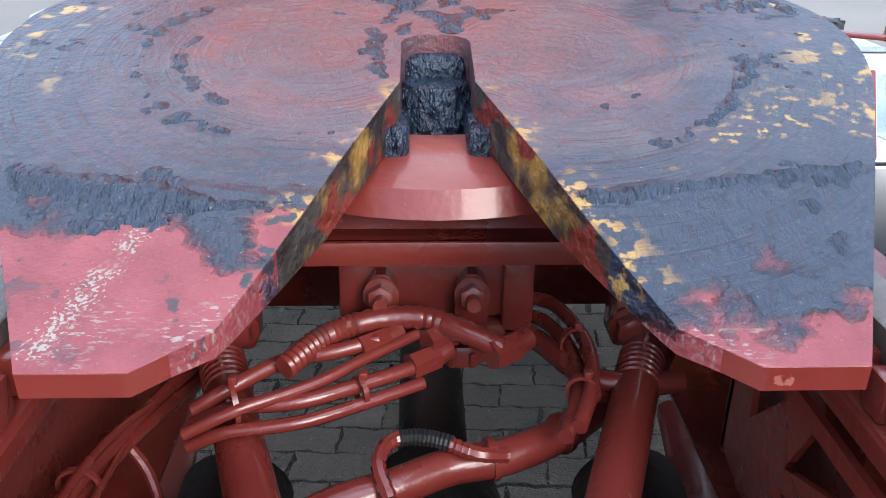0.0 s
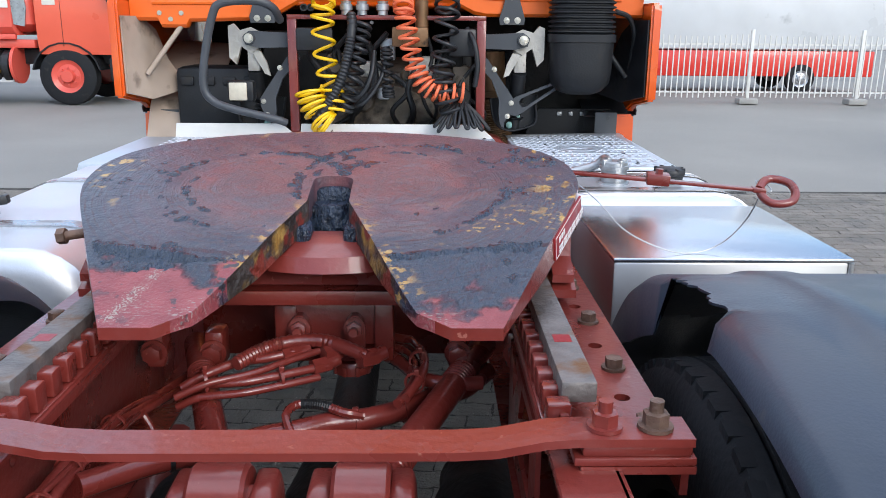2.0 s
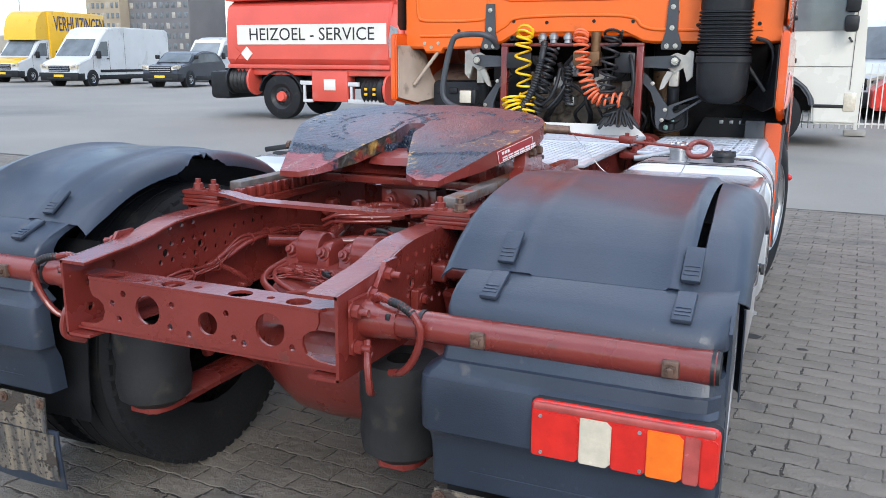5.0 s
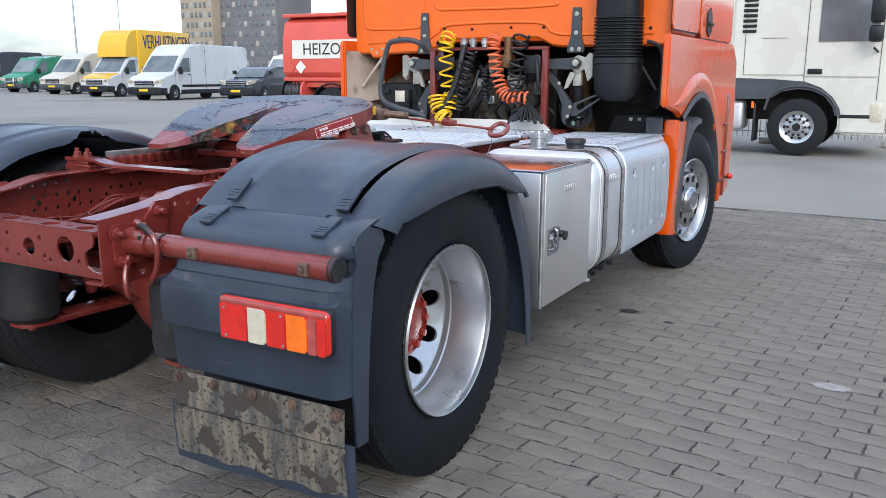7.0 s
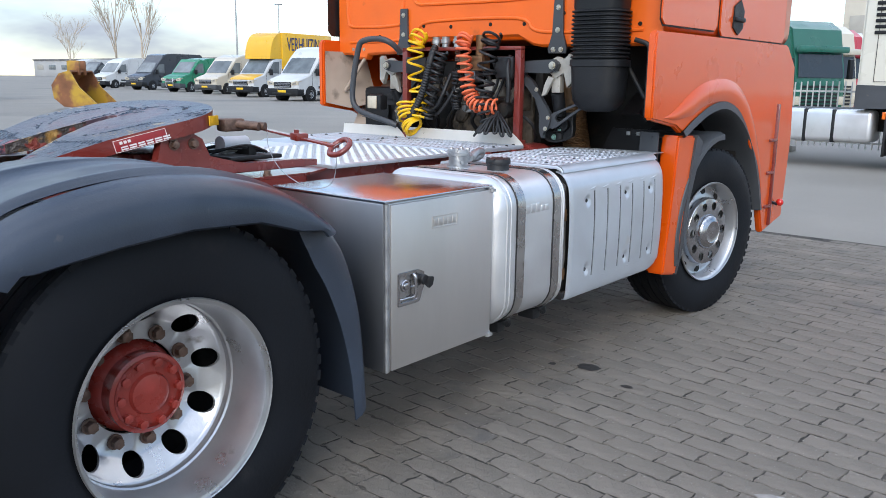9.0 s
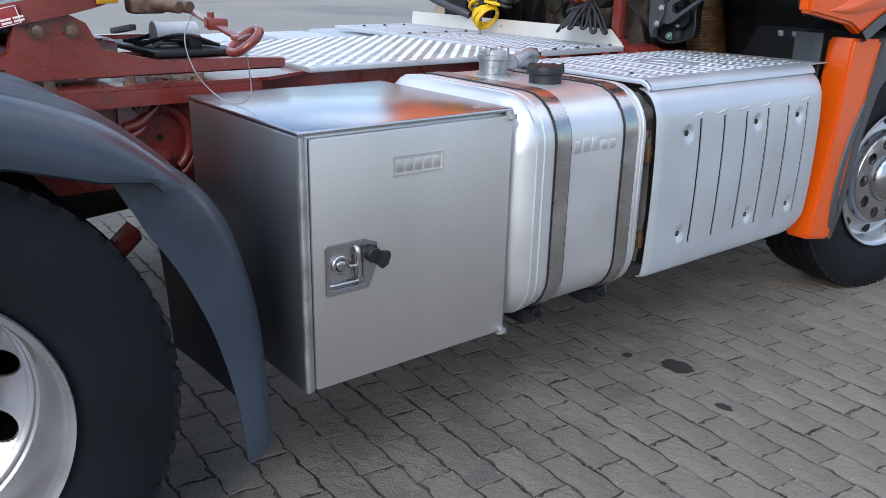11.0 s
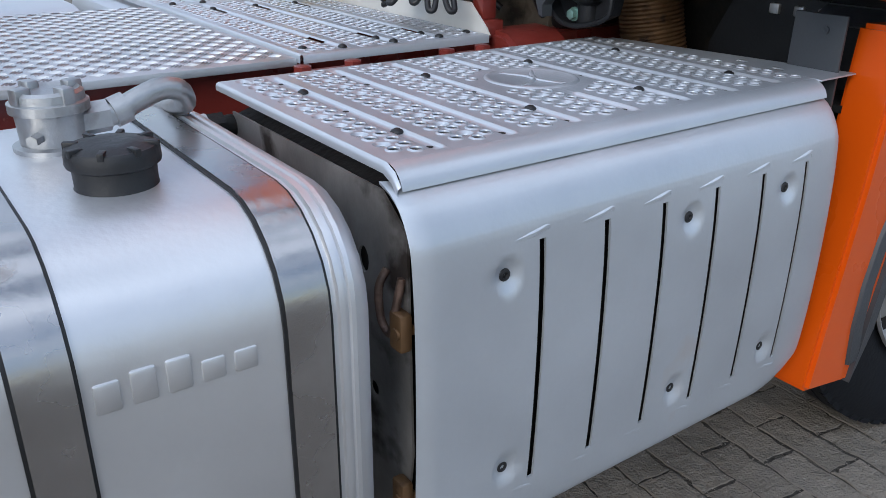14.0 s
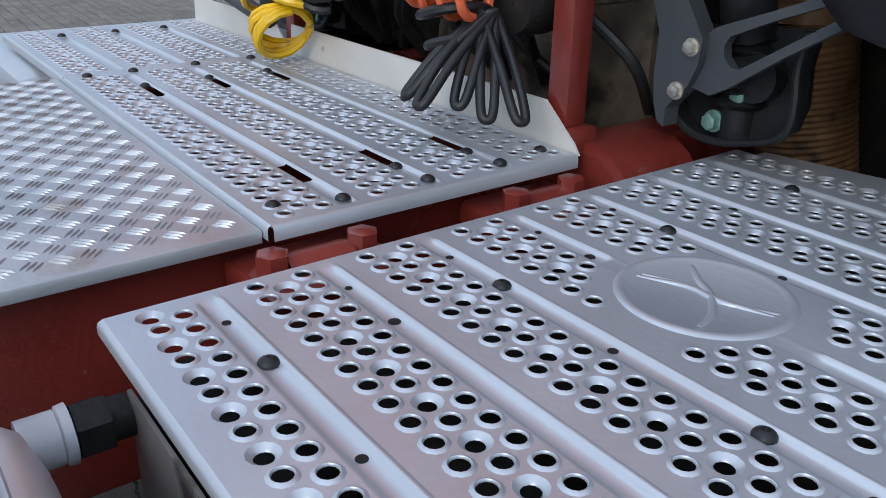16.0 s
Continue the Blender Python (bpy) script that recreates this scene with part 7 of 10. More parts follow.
# shackle bolts along the rail
for y in (2.600, 2.711, 2.942, 3.040):
    bm = B()
    bolt(bm, (0.523, y, 0.985), (0, 0, 1), 0.019, 0.032)
    part("shackle_bolt", bm, RED, truck)
for y in (2.655, 2.991):
    bm = B()
    rod(bm, (0.518, y - 0.04, 0.972), (0.518, y + 0.04, 0.972), 0.034, seg=18)
    box(bm, 0.44, 0.57, y - 0.08, y + 0.08, 0.95, 0.985, 0.008)
    part("spring_shackle", bm, RED, truck, "red cast spring shackle")
bm = B()
prism(bm, [(0.42, 0.94), (0.555, 0.94), (0.555, 0.985), (0.535, 1.012), (0.505, 1.030), (0.45, 1.034), (0.42, 1.034)], 0.17, (), Matrix.Translation((0, 3.285, 0)) @ XZ)
es = [e for e in bm.edges if len(e.link_faces) == 2 and e.calc_face_angle(0) > radians(60)]
bmesh.ops.bevel(bm, geom=es, offset=0.010, segments=2, affect="EDGES", clamp_overlap=True)
part("spring_hanger", bm, RED, truck)

# far-side fuel tank
bm = B()
secs = []
for y, ins in ((1.20, 0.05), (1.21, 0.02), (1.23, 0.0), (1.24, -0.004), (1.26, 0.0), (2.48, 0.0), (2.50, 0.02), (2.51, 0.05)):
    secs.append([(-x, y, z) for x, z in rounded_section(0.62 + ins, 1.24 - ins, 0.40 + ins, 1.00 - ins, 0.16)])
loft(bm, secs)
ftank = part("fuel_tank", bm, ALU, truck, "rounded aluminium fuel tank")
for y in (1.50, 2.15):
    bm = B()
    so = rounded_section(0.615, 1.245, 0.395, 1.005, 0.163)
    loft(bm, [[(-x, y + q, z) for x, z in so] for q in (-0.03, 0.03)])
    part("tank_strap", bm, STRAP, ftank)
bm = B()
lathe(bm, (-1.075, 1.609, 0.985), (-1.085, 1.609, 1.4), [(0, 0.05), (0.018, 0.05), (0.024, 0.044), (0.026, 0.001)], 24)
box(bm, -0.085, 0.085, -0.018, 0.018, -0.012, 0.014, 0.006, Matrix.Translation((-1.081, 1.609, 1.030)) @ Matrix.Rotation(radians(-9), 4, "Y") @ Matrix.Rotation(radians(12), 4, "Z"))
part("tank_cap", bm, RUBBER, ftank, "black fuel cap with a bar grip")
bm = B()
box(bm, -1.215, -0.62, 2.56, 3.36, 0.42, 1.0, 0.04)
part("battery_box", bm, ALUCOVER, truck, "aluminium battery box cover")

# ---- cab ----
bm = B()
secs = []
for y, ins in ((3.292, 0.035), (3.30, 0.012), (3.33, 0.0), (4.9, 0.0), (5.25, 0.02), (5.45, 0.10), (5.50, 0.20)):
    secs.append([(x, y, z) for x, z in rounded_section(-1.205 + ins, 1.205 - ins, 1.61 + ins * 0.3, 3.45 - ins, 0.10, 4)])
loft(bm, secs)
cab = part("cab", bm, ORANGE, truck, "glossy orange sleeper cab")
bm = B()
low = [(-1.185, 1.555), (-1.06, 1.555), (-1.045, 1.525), (-0.93, 1.525), (-0.915, 1.552), (-0.62, 1.56), (-0.50, 1.59), (-0.40, 1.645), (0.30, 1.645), (0.40, 1.595), (0.46, 1.585), (1.185, 1.585)]
prism(bm, low + [(1.185, 3.35), (-1.185, 3.35)], 0.012, (), at_y(3.29))
sheet(bm, [[(x, 3.278, z) for x, z in low], [(x, 3.292, z - 0.014) for x, z in low], [(x, 3.33, z - 0.016) for x, z in low]])
rear = part("rear_wall", bm, ORANGEMATT, cab, "orange pressed rear wall of the cab")
bm = B()
for pts in ([(-1.08, 1.62), (-0.62, 1.63), (-0.48, 1.68), (-0.36, 1.735), (0.28, 1.735), (0.40, 1.67), (0.55, 1.65), (1.08, 1.65)],
            [(-1.05, 1.72), (-0.70, 1.72), (-0.60, 1.78), (-0.60, 2.2), (-0.70, 2.26), (-1.05, 2.26), (-1.10, 2.2), (-1.10, 1.78), (-1.05, 1.72)],
            [(-0.45, 1.84), (0.35, 1.84), (0.42, 1.90), (0.42, 2.3)], [(-0.50, 2.3), (-0.50, 1.90), (-0.45, 1.84)]):
    hose(bm, [(x, 3.279, z) for x, z in pts], 0.011, 8, 4)
part("pressed_bead", bm, ORANGEMATT, rear)
for x, z in ((-1.0, 1.548), (-1.05, 1.575), (-0.95, 1.575), (-0.80, 1.655), (-0.20, 1.70), (0.10, 1.705), (0.34, 1.70), (0.72, 1.675), (1.06, 1.68), (-0.42, 1.71), (0.60, 1.75)):
    bm = B()
    rod(bm, (x, 3.279, z), (x, 3.2735, z), 0.011, seg=12)
    part("rear_wall_plug", bm, ZINC if z < 1.6 else DIRTYBLACK, rear)
for sd in (-1, 1):
    # lower side panel with the wheel arch
    arch = [(3.12, 1.20), (3.12, 1.60), (3.13, 1.635), (5.12, 1.635), (5.30, 1.50), (5.36, 1.0), (5.30, 0.45), (4.92, 0.38), (4.84, 0.55), (4.72, 0.80), (4.55, 1.03), (4.33, 1.19), (4.08, 1.265), (3.84, 1.245), (3.64, 1.18), (3.50, 1.12), (3.42, 1.155)]
    bm = B()
    prism(bm, arch, -0.045 * sd, (), at_x(1.232 * sd))
    es = [e for e in bm.edges if len(e.link_faces) == 2 and e.calc_face_angle(0) > radians(60)]
    bmesh.ops.bevel(bm, geom=es, offset=0.010, segments=2, affect="EDGES", clamp_overlap=True)
    sp = part("side_panel", bm, ORANGE, cab, "glossy orange lower side panel with wheel arch")
    # flared bead over the arch
    bm = B()
    pts = [(3.24, 1.205), (3.36, 1.235), (3.52, 1.31), (3.68, 1.37), (3.86, 1.40), (4.08, 1.405), (4.28, 1.36), (4.46, 1.25), (4.62, 1.08), (4.76, 0.86), (4.84, 0.66)]
    rows = []
    path = smooth_path([(1.2335 * sd, y, z) for y, z in pts], 5)
    for i, p in enumerate(path):
        k = i / (len(path) - 1)
        f = max(0.02, min(1.0, 5 * k, 5 * (1 - k)))
        c = Vector((0, 4.08 - p.y, 0.62 - p.z)).normalized()
        rows.append([p, p + Vector((0.012 * f * sd, 0, 0)) + c * 0.02 * f, p + Vector((0.021 * f * sd, 0, 0)) + c * 0.055 * f, p + Vector((0.022 * f * sd, 0, 0)) + c * 0.09 * f, p + Vector((0.008 * f * sd, 0, 0)) + c * 0.128 * f, p + c * 0.13 * f])
    sheet(bm, rows)
    part("arch_flare", bm, ORANGE, sp)
    bm = B()
    rows = []
    for p in smooth_path([(1.236 * sd, y, z) for y, z in arch[8:16]], 4):
        c = Vector((0, 4.08 - p.y, 0.55 - p.z)).normalized()
        rows.append([p + Vector((0.006 * sd, 0, 0)) - c * 0.012, p + Vector((0.012 * sd, 0, 0)) + c * 0.03, p + Vector((-0.02 * sd, 0, 0)) + c * 0.05, p + Vector((-0.25 * sd, 0, 0)) + c * 0.05])
    sheet(bm, rows)
    thicken(bm, 0.004)
    part("arch_trim", bm, GREYPLAST, sp, "dark grey wheel arch trim")
    # door and locker flap stand a little proud, with dark gaps
    for nm, y0, y1, z0, z1 in (("locker_flap", 3.20, 3.90, 1.67, 2.25), ("door", 3.95, 5.05, 1.645, 3.0)):
        bm = B()
        o = [(y0 + 0.03, z0), (y1 - 0.03, z0), (y1, z0 + 0.03), (y1, z1 - 0.03), (y1 - 0.03, z1), (y0 + 0.03, z1), (y0, z1 - 0.03), (y0, z0 + 0.03)]
        prism(bm, o, 0.010 * sd, (), at_x(1.208 * sd))
        dd = part(nm, bm, ORANGE, cab, "orange " + nm.replace("_", " "))
        bm = B()
        o2 = [((y - (y0 + y1) / 2) * (1 + 0.016 / (y1 - y0)) + (y0 + y1) / 2, (z - (z0 + z1) / 2) * (1 + 0.016 / (z1 - z0)) + (z0 + z1) / 2) for y, z in o]
        prism(bm, o2, 0.002 * sd, (), at_x(1.2055 * sd))
        part("door_gap", bm, RUBBER, dd)
        if nm == "door":
            bm = B()
            prism(bm, [(4.12, 1.70), (4.20, 1.66), (4.27, 1.70), (4.28, 1.80), (4.22, 1.86), (4.13, 1.82)], 0.008 * sd, (), at_x(1.2185 * sd))
            box(bm, 1.218 * sd, 1.245 * sd, 4.13, 4.27, 1.735, 1.76, 0.008)
            part("door_handle", bm, BLACK, dd, "black recessed door handle")
    # front steps behind the door edge
    bm = B()
    box(bm, 1.20 * sd, 1.25 * sd, 5.0, 5.03, 0.42, 1.25, 0.008)
    for z in (0.55, 0.78, 1.0):
        box(bm, 1.18 * sd, 1.25 * sd, 4.90, 5.02, z, z + 0.02, 0.005)
    part("step_frame", bm, RED, cab)
    # inner lining of the wheel housing
    bm = B()
    rows = []
    for k in range(9):
        a = radians(200 - 14 * k if sd < 0 else 136 - 7 * k)
        rows.append([(1.18 * sd, 4.09 + 0.80 * math.cos(a), 0.72 + 0.72 * math.sin(a)), (0.85 * sd, 4.09 + 0.78 * math.cos(a), 0.72 + 0.70 * math.sin(a))])
    sheet(bm, rows)
    thicken(bm, 0.01)
    part("wheel_housing", bm, BEIGE if sd < 0 else BLACK, cab, "wheel housing liner")
    bm = B()
    sheet(bm, [[(1.185 * sd, 3.14, 1.56), (1.16 * sd, 3.32, 1.56), (1.15 * sd, 3.50, 1.50)], [(1.185 * sd, 3.14, 1.40), (1.14 * sd, 3.32, 1.38), (1.10 * sd, 3.50, 1.36)], [(1.185 * sd, 3.14, 1.22), (1.12 * sd, 3.30, 1.18), (1.00 * sd, 3.46, 1.22)]])
    thicken(bm, 0.008)
    rod(bm, (0.95 * sd, 3.30, 1.53), (1.12 * sd, 3.26, 1.30), 0.012, seg=10)
    part("corner_lining", bm, BEIGE if sd < 0 else BLACK, cab)
    # orange rear strip of the front mudguard and its dark edge
    bm = B()
    prism(bm, [(3.48, 1.105), (3.70, 1.095), (3.66, 0.90), (3.56, 0.325), (3.385, 0.355), (3.45, 0.80)], -0.10 * sd, (), at_x(1.225 * sd))
    es = [e for e in bm.edges if len(e.link_faces) == 2 and e.calc_face_angle(0) > radians(60)]
    bmesh.ops.bevel(bm, geom=es, offset=0.010, segments=2, affect="EDGES", clamp_overlap=True)
    mg = part("mudguard_strip", bm, ORANGE, truck, "orange strip on the front mudguard")
    bm = B()
    rows = []
    for k in range(12):
        a = radians(192 - 9.5 * k)
        yy, zz = 4.09 + 0.57 * math.cos(a), 0.50 + 0.585 * math.sin(a)
        rows.append([(1.235 * sd, yy + 0.03 * math.cos(a) * -1, zz - 0.03 * math.sin(a)), (1.232 * sd, yy, zz), (1.20 * sd, yy + 0.015 * math.cos(a), zz + 0.015 * math.sin(a)), (0.88 * sd, yy + 0.015 * math.cos(a), zz + 0.015 * math.sin(a))])
    sheet(bm, rows)
    thicken(bm, 0.006)
    part("mudguard", bm, GREYPLAST, truck, "dark grey front mudguard")
    bm = B()
    prism(bm, [(3.70, 1.10), (3.78, 1.06), (3.66, 0.75), (3.60, 0.45), (3.545, 0.33), (3.64, 0.85)], -0.06 * sd, (), at_x(1.236 * sd))
    part("mudguard_edge", bm, GREYPLAST, mg)
    bm = B()
    box(bm, 1.02 * sd, 1.13 * sd, 3.430, 3.438, 0.94, 1.12, 0.003)
    rod(bm, (1.09 * sd, 3.431, 1.09), (1.09 * sd, 3.427, 1.09), 0.008, seg=12)
    part("mudguard_bracket", bm, GREYPLAST, mg)
    bm = B()
    prism(bm, [(0.70 * sd, 0.80), (1.13 * sd, 0.80), (1.13 * sd, 1.12), (0.76 * sd, 1.12), (0.70 * sd, 1.0)], 0.012, (), at_y(3.612))
    box(bm, 0.68 * sd, 1.14 * sd, 3.47, 3.612, 0.93, 0.945)
    pn = part("splash_panel", bm, BLACK, truck, "black plastic splash panel")
    for x in (0.866, 0.926, 0.983):
        bm = B()
        box(bm, (x - 0.012) * sd, (x + 0.012) * sd, 3.590, 3.602, 1.084, 1.106, 0.003)
        part("panel_clip", bm, GALV, pn)

    # cab suspension: bracket plate, strut, arm and swan-neck carrier
    bm = B()
    prism(bm, [((x + 0.575) * sd, z) for x, z in ((-0.055, 1.535), (0.055, 1.535), (0.06, 1.56), (0.035, 1.64), (0.028, 1.82), (-0.028, 1.82), (-0.035, 1.64), (-0.06, 1.56))], 0.014, (), at_y(3.272))
    hp = part("cab_bracket", bm, GREYPLAST, truck, "dark steel bracket on the rear wall")
    for dx, z in ((-0.025, 1.555), (0.025, 1.555), (0, 1.66), (0, 1.78)):
        bm = B()
        bolt(bm, ((0.575 + dx) * sd, 3.258, z), (0, -1, 0), 0.011, 0.01)
        part("bracket_bolt", bm, ZINC, hp)
    bm = B()
    prism(bm, [((0.62 + x) * sd, z) for x, z in ((-0.05, 1.43), (-0.05, 1.49), (0.0, 1.515), (0.05, 1.50), (0.075, 1.53), (0.10, 1.52), (0.10, 1.38), (0.07, 1.35), (0.045, 1.43), (0.0, 1.40))], 0.03, (), at_y(3.22))
    prism(bm, [((0.62 + x) * sd, z) for x, z in ((-0.045, 1.41), (-0.07, 1.36), (-0.085, 1.30), (-0.06, 1.31), (-0.01, 1.40))], 0.02, (), at_y(3.20))
    box(bm, 0.585 * sd, 0.64 * sd, 3.20, 3.25, 1.32, 1.43, 0.006)
    part("strut_head", bm, WHITEMET, hp, "pale cast strut head")
    bm = B()
    prism(bm, [(0.40 * sd, 1.43), (0.58 * sd, 1.425), (0.64 * sd, 1.44), (0.65 * sd, 1.475), (0.62 * sd, 1.50), (0.40 * sd, 1.49)], 0.025, (), at_y(3.185))
    rod(bm, (0.62 * sd, 3.19, 1.467), (0.62 * sd, 3.145, 1.467), 0.026, seg=18)
    part("torsion_arm", bm, GREYPLAST, hp)
    bm = B()
    bolt(bm, (0.62 * sd, 3.145, 1.467), (0, -1, 0), 0.016, 0.014)
    part("arm_bolt", bm, ZINC, hp)
    bm = B()
    rod(bm, (0.61 * sd, 3.225, 1.32), (0.605 * sd, 3.270, 1.20), 0.036, seg=18)
    part("strut_tube", bm, BLACK, hp)
    for k in range(6):
        bm = B()
        lathe(bm, (0.605 * sd, 3.280, 1.205 - 0.018 * k), (0.604 * sd, 3.285, 0.5), [(0, 0.028), (0.009, 0.04), (0.018, 0.028)], 18)
        part("strut_fold", bm, BLACK, hp)
    bm = B()
    rod(bm, (0.605 * sd, 3.275, 1.20), (0.600 * sd, 3.285, 1.05), 0.026, seg=14)
    part("strut", bm, BLACK, hp, "black spring strut of the cab")
    arm_from = len(BUILT)
    bm = B()
    out = [(0.43, 1.42), (0.475, 1.385), (0.525, 1.31), (0.575, 1.24), (0.602, 1.20), (0.600, 1.165), (0.588, 1.135), (0.570, 1.115), (0.556, 1.098), (0.556, 1.072), (0.545, 1.076), (0.535, 1.10), (0.529, 1.14), (0.530, 1.20), (0.495, 1.29), (0.445, 1.345), (0.41, 1.38)]
    prism(bm, [(x * sd, z) for x, z in out], 0.03, (), at_y(3.17))
    sw = part("carrier_arm", bm, GREYPLAST, truck, "dark swan-neck carrier arm of the cab suspension")
    for x, z in ((0.587, 1.187), (0.571, 1.126), (0.505, 1.34)):
        bm = B()
        bolt(bm, (x * sd, 3.14, z), (0, -1, 0), 0.0092, 0.010)
        part("carrier_bolt", bm, ZINC, sw)
    bm = B()
    bowl = [(0.494, 1.20), (0.509, 1.116), (0.543, 1.067), (0.596, 1.053), (0.662, 1.066), (0.705, 1.085), (0.714, 1.122), (0.709, 1.173), (0.715, 1.22)]
    prism(bm, [(x * sd, z) for x, z in bowl], 0.008, (), at_y(3.235))
    sheet(bm, [[(x * sd, y, z) for x, z in bowl] for y in (3.195, 3.235)])
    hose(bm, [(x * sd, 3.195, z) for x, z in bowl], 0.006, 8, 4)
    part("bracket_bowl", bm, BLACK, sw, "black cast bracket with a raised rim")
    for x, z in ((0.627, 1.122), (0.588, 1.077)):
        bm = B()
        bolt(bm, (x * sd, 3.212, z), (0, -1, 0), 0.0120, 0.016)
        part("bowl_bolt", bm, GREENZINC, sw, "greenish passivated hexagon bolt")
    bm = B()
    lathe(bm, (0.645 * sd, 3.20, 1.15), (0.645 * sd, 4, 1.15), [(0, 0.001), (0, 0.035), (0.05, 0.035), (0.05, 0.001)], 18)
    part("strut_foot", bm, BLACK, sw)
    settle(arm_from, Matrix.Translation((-0.012 * sd, 0.052, -0.004)))

# air intake with bellows
bm = B()


def rsec(cx, cy, hx, hy, r, z, n=5):
    return [(x, y, z) for x, y in rounded_section(cx - hx, cx + hx, cy - hy, cy + hy, r, n)]


secs = [rsec(0.887, 3.188, 0.06, 0.05, 0.04, 1.228), rsec(0.887, 3.188, 0.10, 0.08, 0.07, 1.242), rsec(0.887, 3.188, 0.135, 0.10, 0.09, 1.28), rsec(0.887, 3.188, 0.142, 0.105, 0.09, 1.33), rsec(0.887, 3.188, 0.145, 0.107, 0.08, 1.46), rsec(0.887, 3.188, 0.152, 0.112, 0.08, 1.462), rsec(0.887, 3.188, 0.152, 0.112, 0.08, 1.495)]
for k in range(12):
    z = 1.50 + 0.021 * k
    secs += [rsec(0.885, 3.188, 0.134, 0.10, 0.07, z), rsec(0.885, 3.188, 0.148, 0.113, 0.08, z + 0.006), rsec(0.885, 3.188, 0.148, 0.113, 0.08, z + 0.011), rsec(0.885, 3.188, 0.134, 0.10, 0.07, z + 0.017)]
secs += [rsec(0.885, 3.188, 0.14, 0.10, 0.07, 1.76), rsec(0.885, 3.188, 0.14, 0.10, 0.07, 3.0)]
loft(bm, secs)
intake = part("air_intake", bm, BLACK, truck, "black plastic air intake with corrugated bellows")
bm = B()
fork = Matrix.Translation((0.583, 3.222, 1.157)) @ Matrix.Rotation(radians(-28), 4, "Y")
prism(bm, [(-0.025, -0.020), (0.0, -0.040), (0.03, -0.040), (0.12, -0.028), (0.235, -0.018), (0.245, 0.0), (0.235, 0.018), (0.12, 0.030), (0.04, 0.040), (0.01, 0.036)], 0.016, [[(0.038, 0.0), (0.043, -0.016), (0.055, -0.022), (0.12, -0.016), (0.215, -0.007), (0.220, 0.0), (0.215, 0.007), (0.12, 0.018), (0.055, 0.022), (0.043, 0.014)]], fork @ XZ)
part("intake_stay", bm, GREYPLAST, intake, "slotted forked steel stay")
bm = B()
hose(bm, [(1.05, 3.25, 1.60), (1.12, 3.26, 1.57), (1.15, 3.27, 1.48), (1.14, 3.30, 1.30)], 0.012, 8, 8)
part("drain_hose", bm, RUBBER, intake)

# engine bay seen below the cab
# Back and roof sheets, coloured near black for the shade under the cab.
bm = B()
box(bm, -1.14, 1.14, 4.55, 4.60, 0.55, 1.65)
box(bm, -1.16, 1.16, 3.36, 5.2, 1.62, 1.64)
part("engine_tunnel", bm, DIRTYBLACK, truck, "black underside of the cab, shade put into its colour")
bm = B()
lathe(bm, (0.02, 3.30, 1.06), (0.02, 5, 1.06), [(0, 0.001), (0, 0.13), (0.02, 0.19), (0.10, 0.23), (0.35, 0.25), (0.70, 0.30), (0.70, 0.001)], 28)
box(bm, -0.30, 0.34, 3.40, 4.4, 0.80, 1.32, 0.05)
for x, z, r in ((-0.12, 1.18, 0.055), (0.17, 1.13, 0.07), (-0.02, 1.28, 0.05), (0.10, 1.30, 0.045)):
    lathe(bm, (x, 3.32, z), (x, 2, z), [(0, r), (0.03, r), (0.04, r * 0.8), (0.04, 0.001)], 20)
part("gearbox", bm, ENGINE, truck, "grimy cast gearbox housing")
bm = B()
box(bm, -1.02, -0.60, 3.34, 3.62, 1.02, 1.33, 0.03)
for k in range(4):
    box(bm, -0.99 + 0.1 * k, -0.93 + 0.1 * k, 3.325, 3.345, 1.245, 1.285, 0.006)
box(bm, -1.0, -0.70, 3.30, 3.40, 0.86, 1.02, 0.02)
part("filter_housing", bm, BLACK, truck, "black plastic filter housing")
for b in ((0.40, 1.10, 3.72, 3.80, 0.75, 1.60), (-0.62, -0.30, 3.45, 3.7, 1.0, 1.5), (0.34, 0.40, 3.4, 3.61, 1.0, 1.45)):
    bm = B()
    box(bm, *b, 0.02)
    part("engine_shield", bm, DIRTYBLACK, truck)
bm = B()
hose(bm, [(0.58, 3.60, 0.72), (0.555, 3.592, 0.90), (0.538, 3.58, 1.0), (0.517, 3.566, 1.147), (0.51, 3.56, 1.19)], 0.079, 32, 8, ripple=0.0036, pitch=0.0095)
flexp = part("exhaust_flex", bm, FLEX, truck, "brown rusty corrugated exhaust pipe")
bm = B()
lathe(bm, (0.51, 3.56, 1.185), (0.50, 3.555, 1.5), [(0, 0.05), (0, 0.084), (0.03, 0.086), (0.035, 0.076), (0.06, 0.074), (0.14, 0.07), (0.22, 0.07)], 28)
part("pipe_clamp", bm, FLEX, flexp)
rng = random.Random(11)
for k in range(9):
    bm = B()
    x = -0.36 + 0.09 * k
    hose(bm, [(x, 3.20, 1.50 - 0.05 * rng.random()), (x + rng.uniform(-0.08, 0.08), 3.22, 1.38), (x + rng.uniform(-0.12, 0.12), 3.19, 1.25), (x + rng.uniform(-0.1, 0.1), 3.22, 1.14), (x + rng.uniform(-0.1, 0.1), 3.30, 1.05)], rng.choice((0.009, 0.012, 0.016)), 8, 8)
    part("engine_hose", bm, RUBBER, truck)
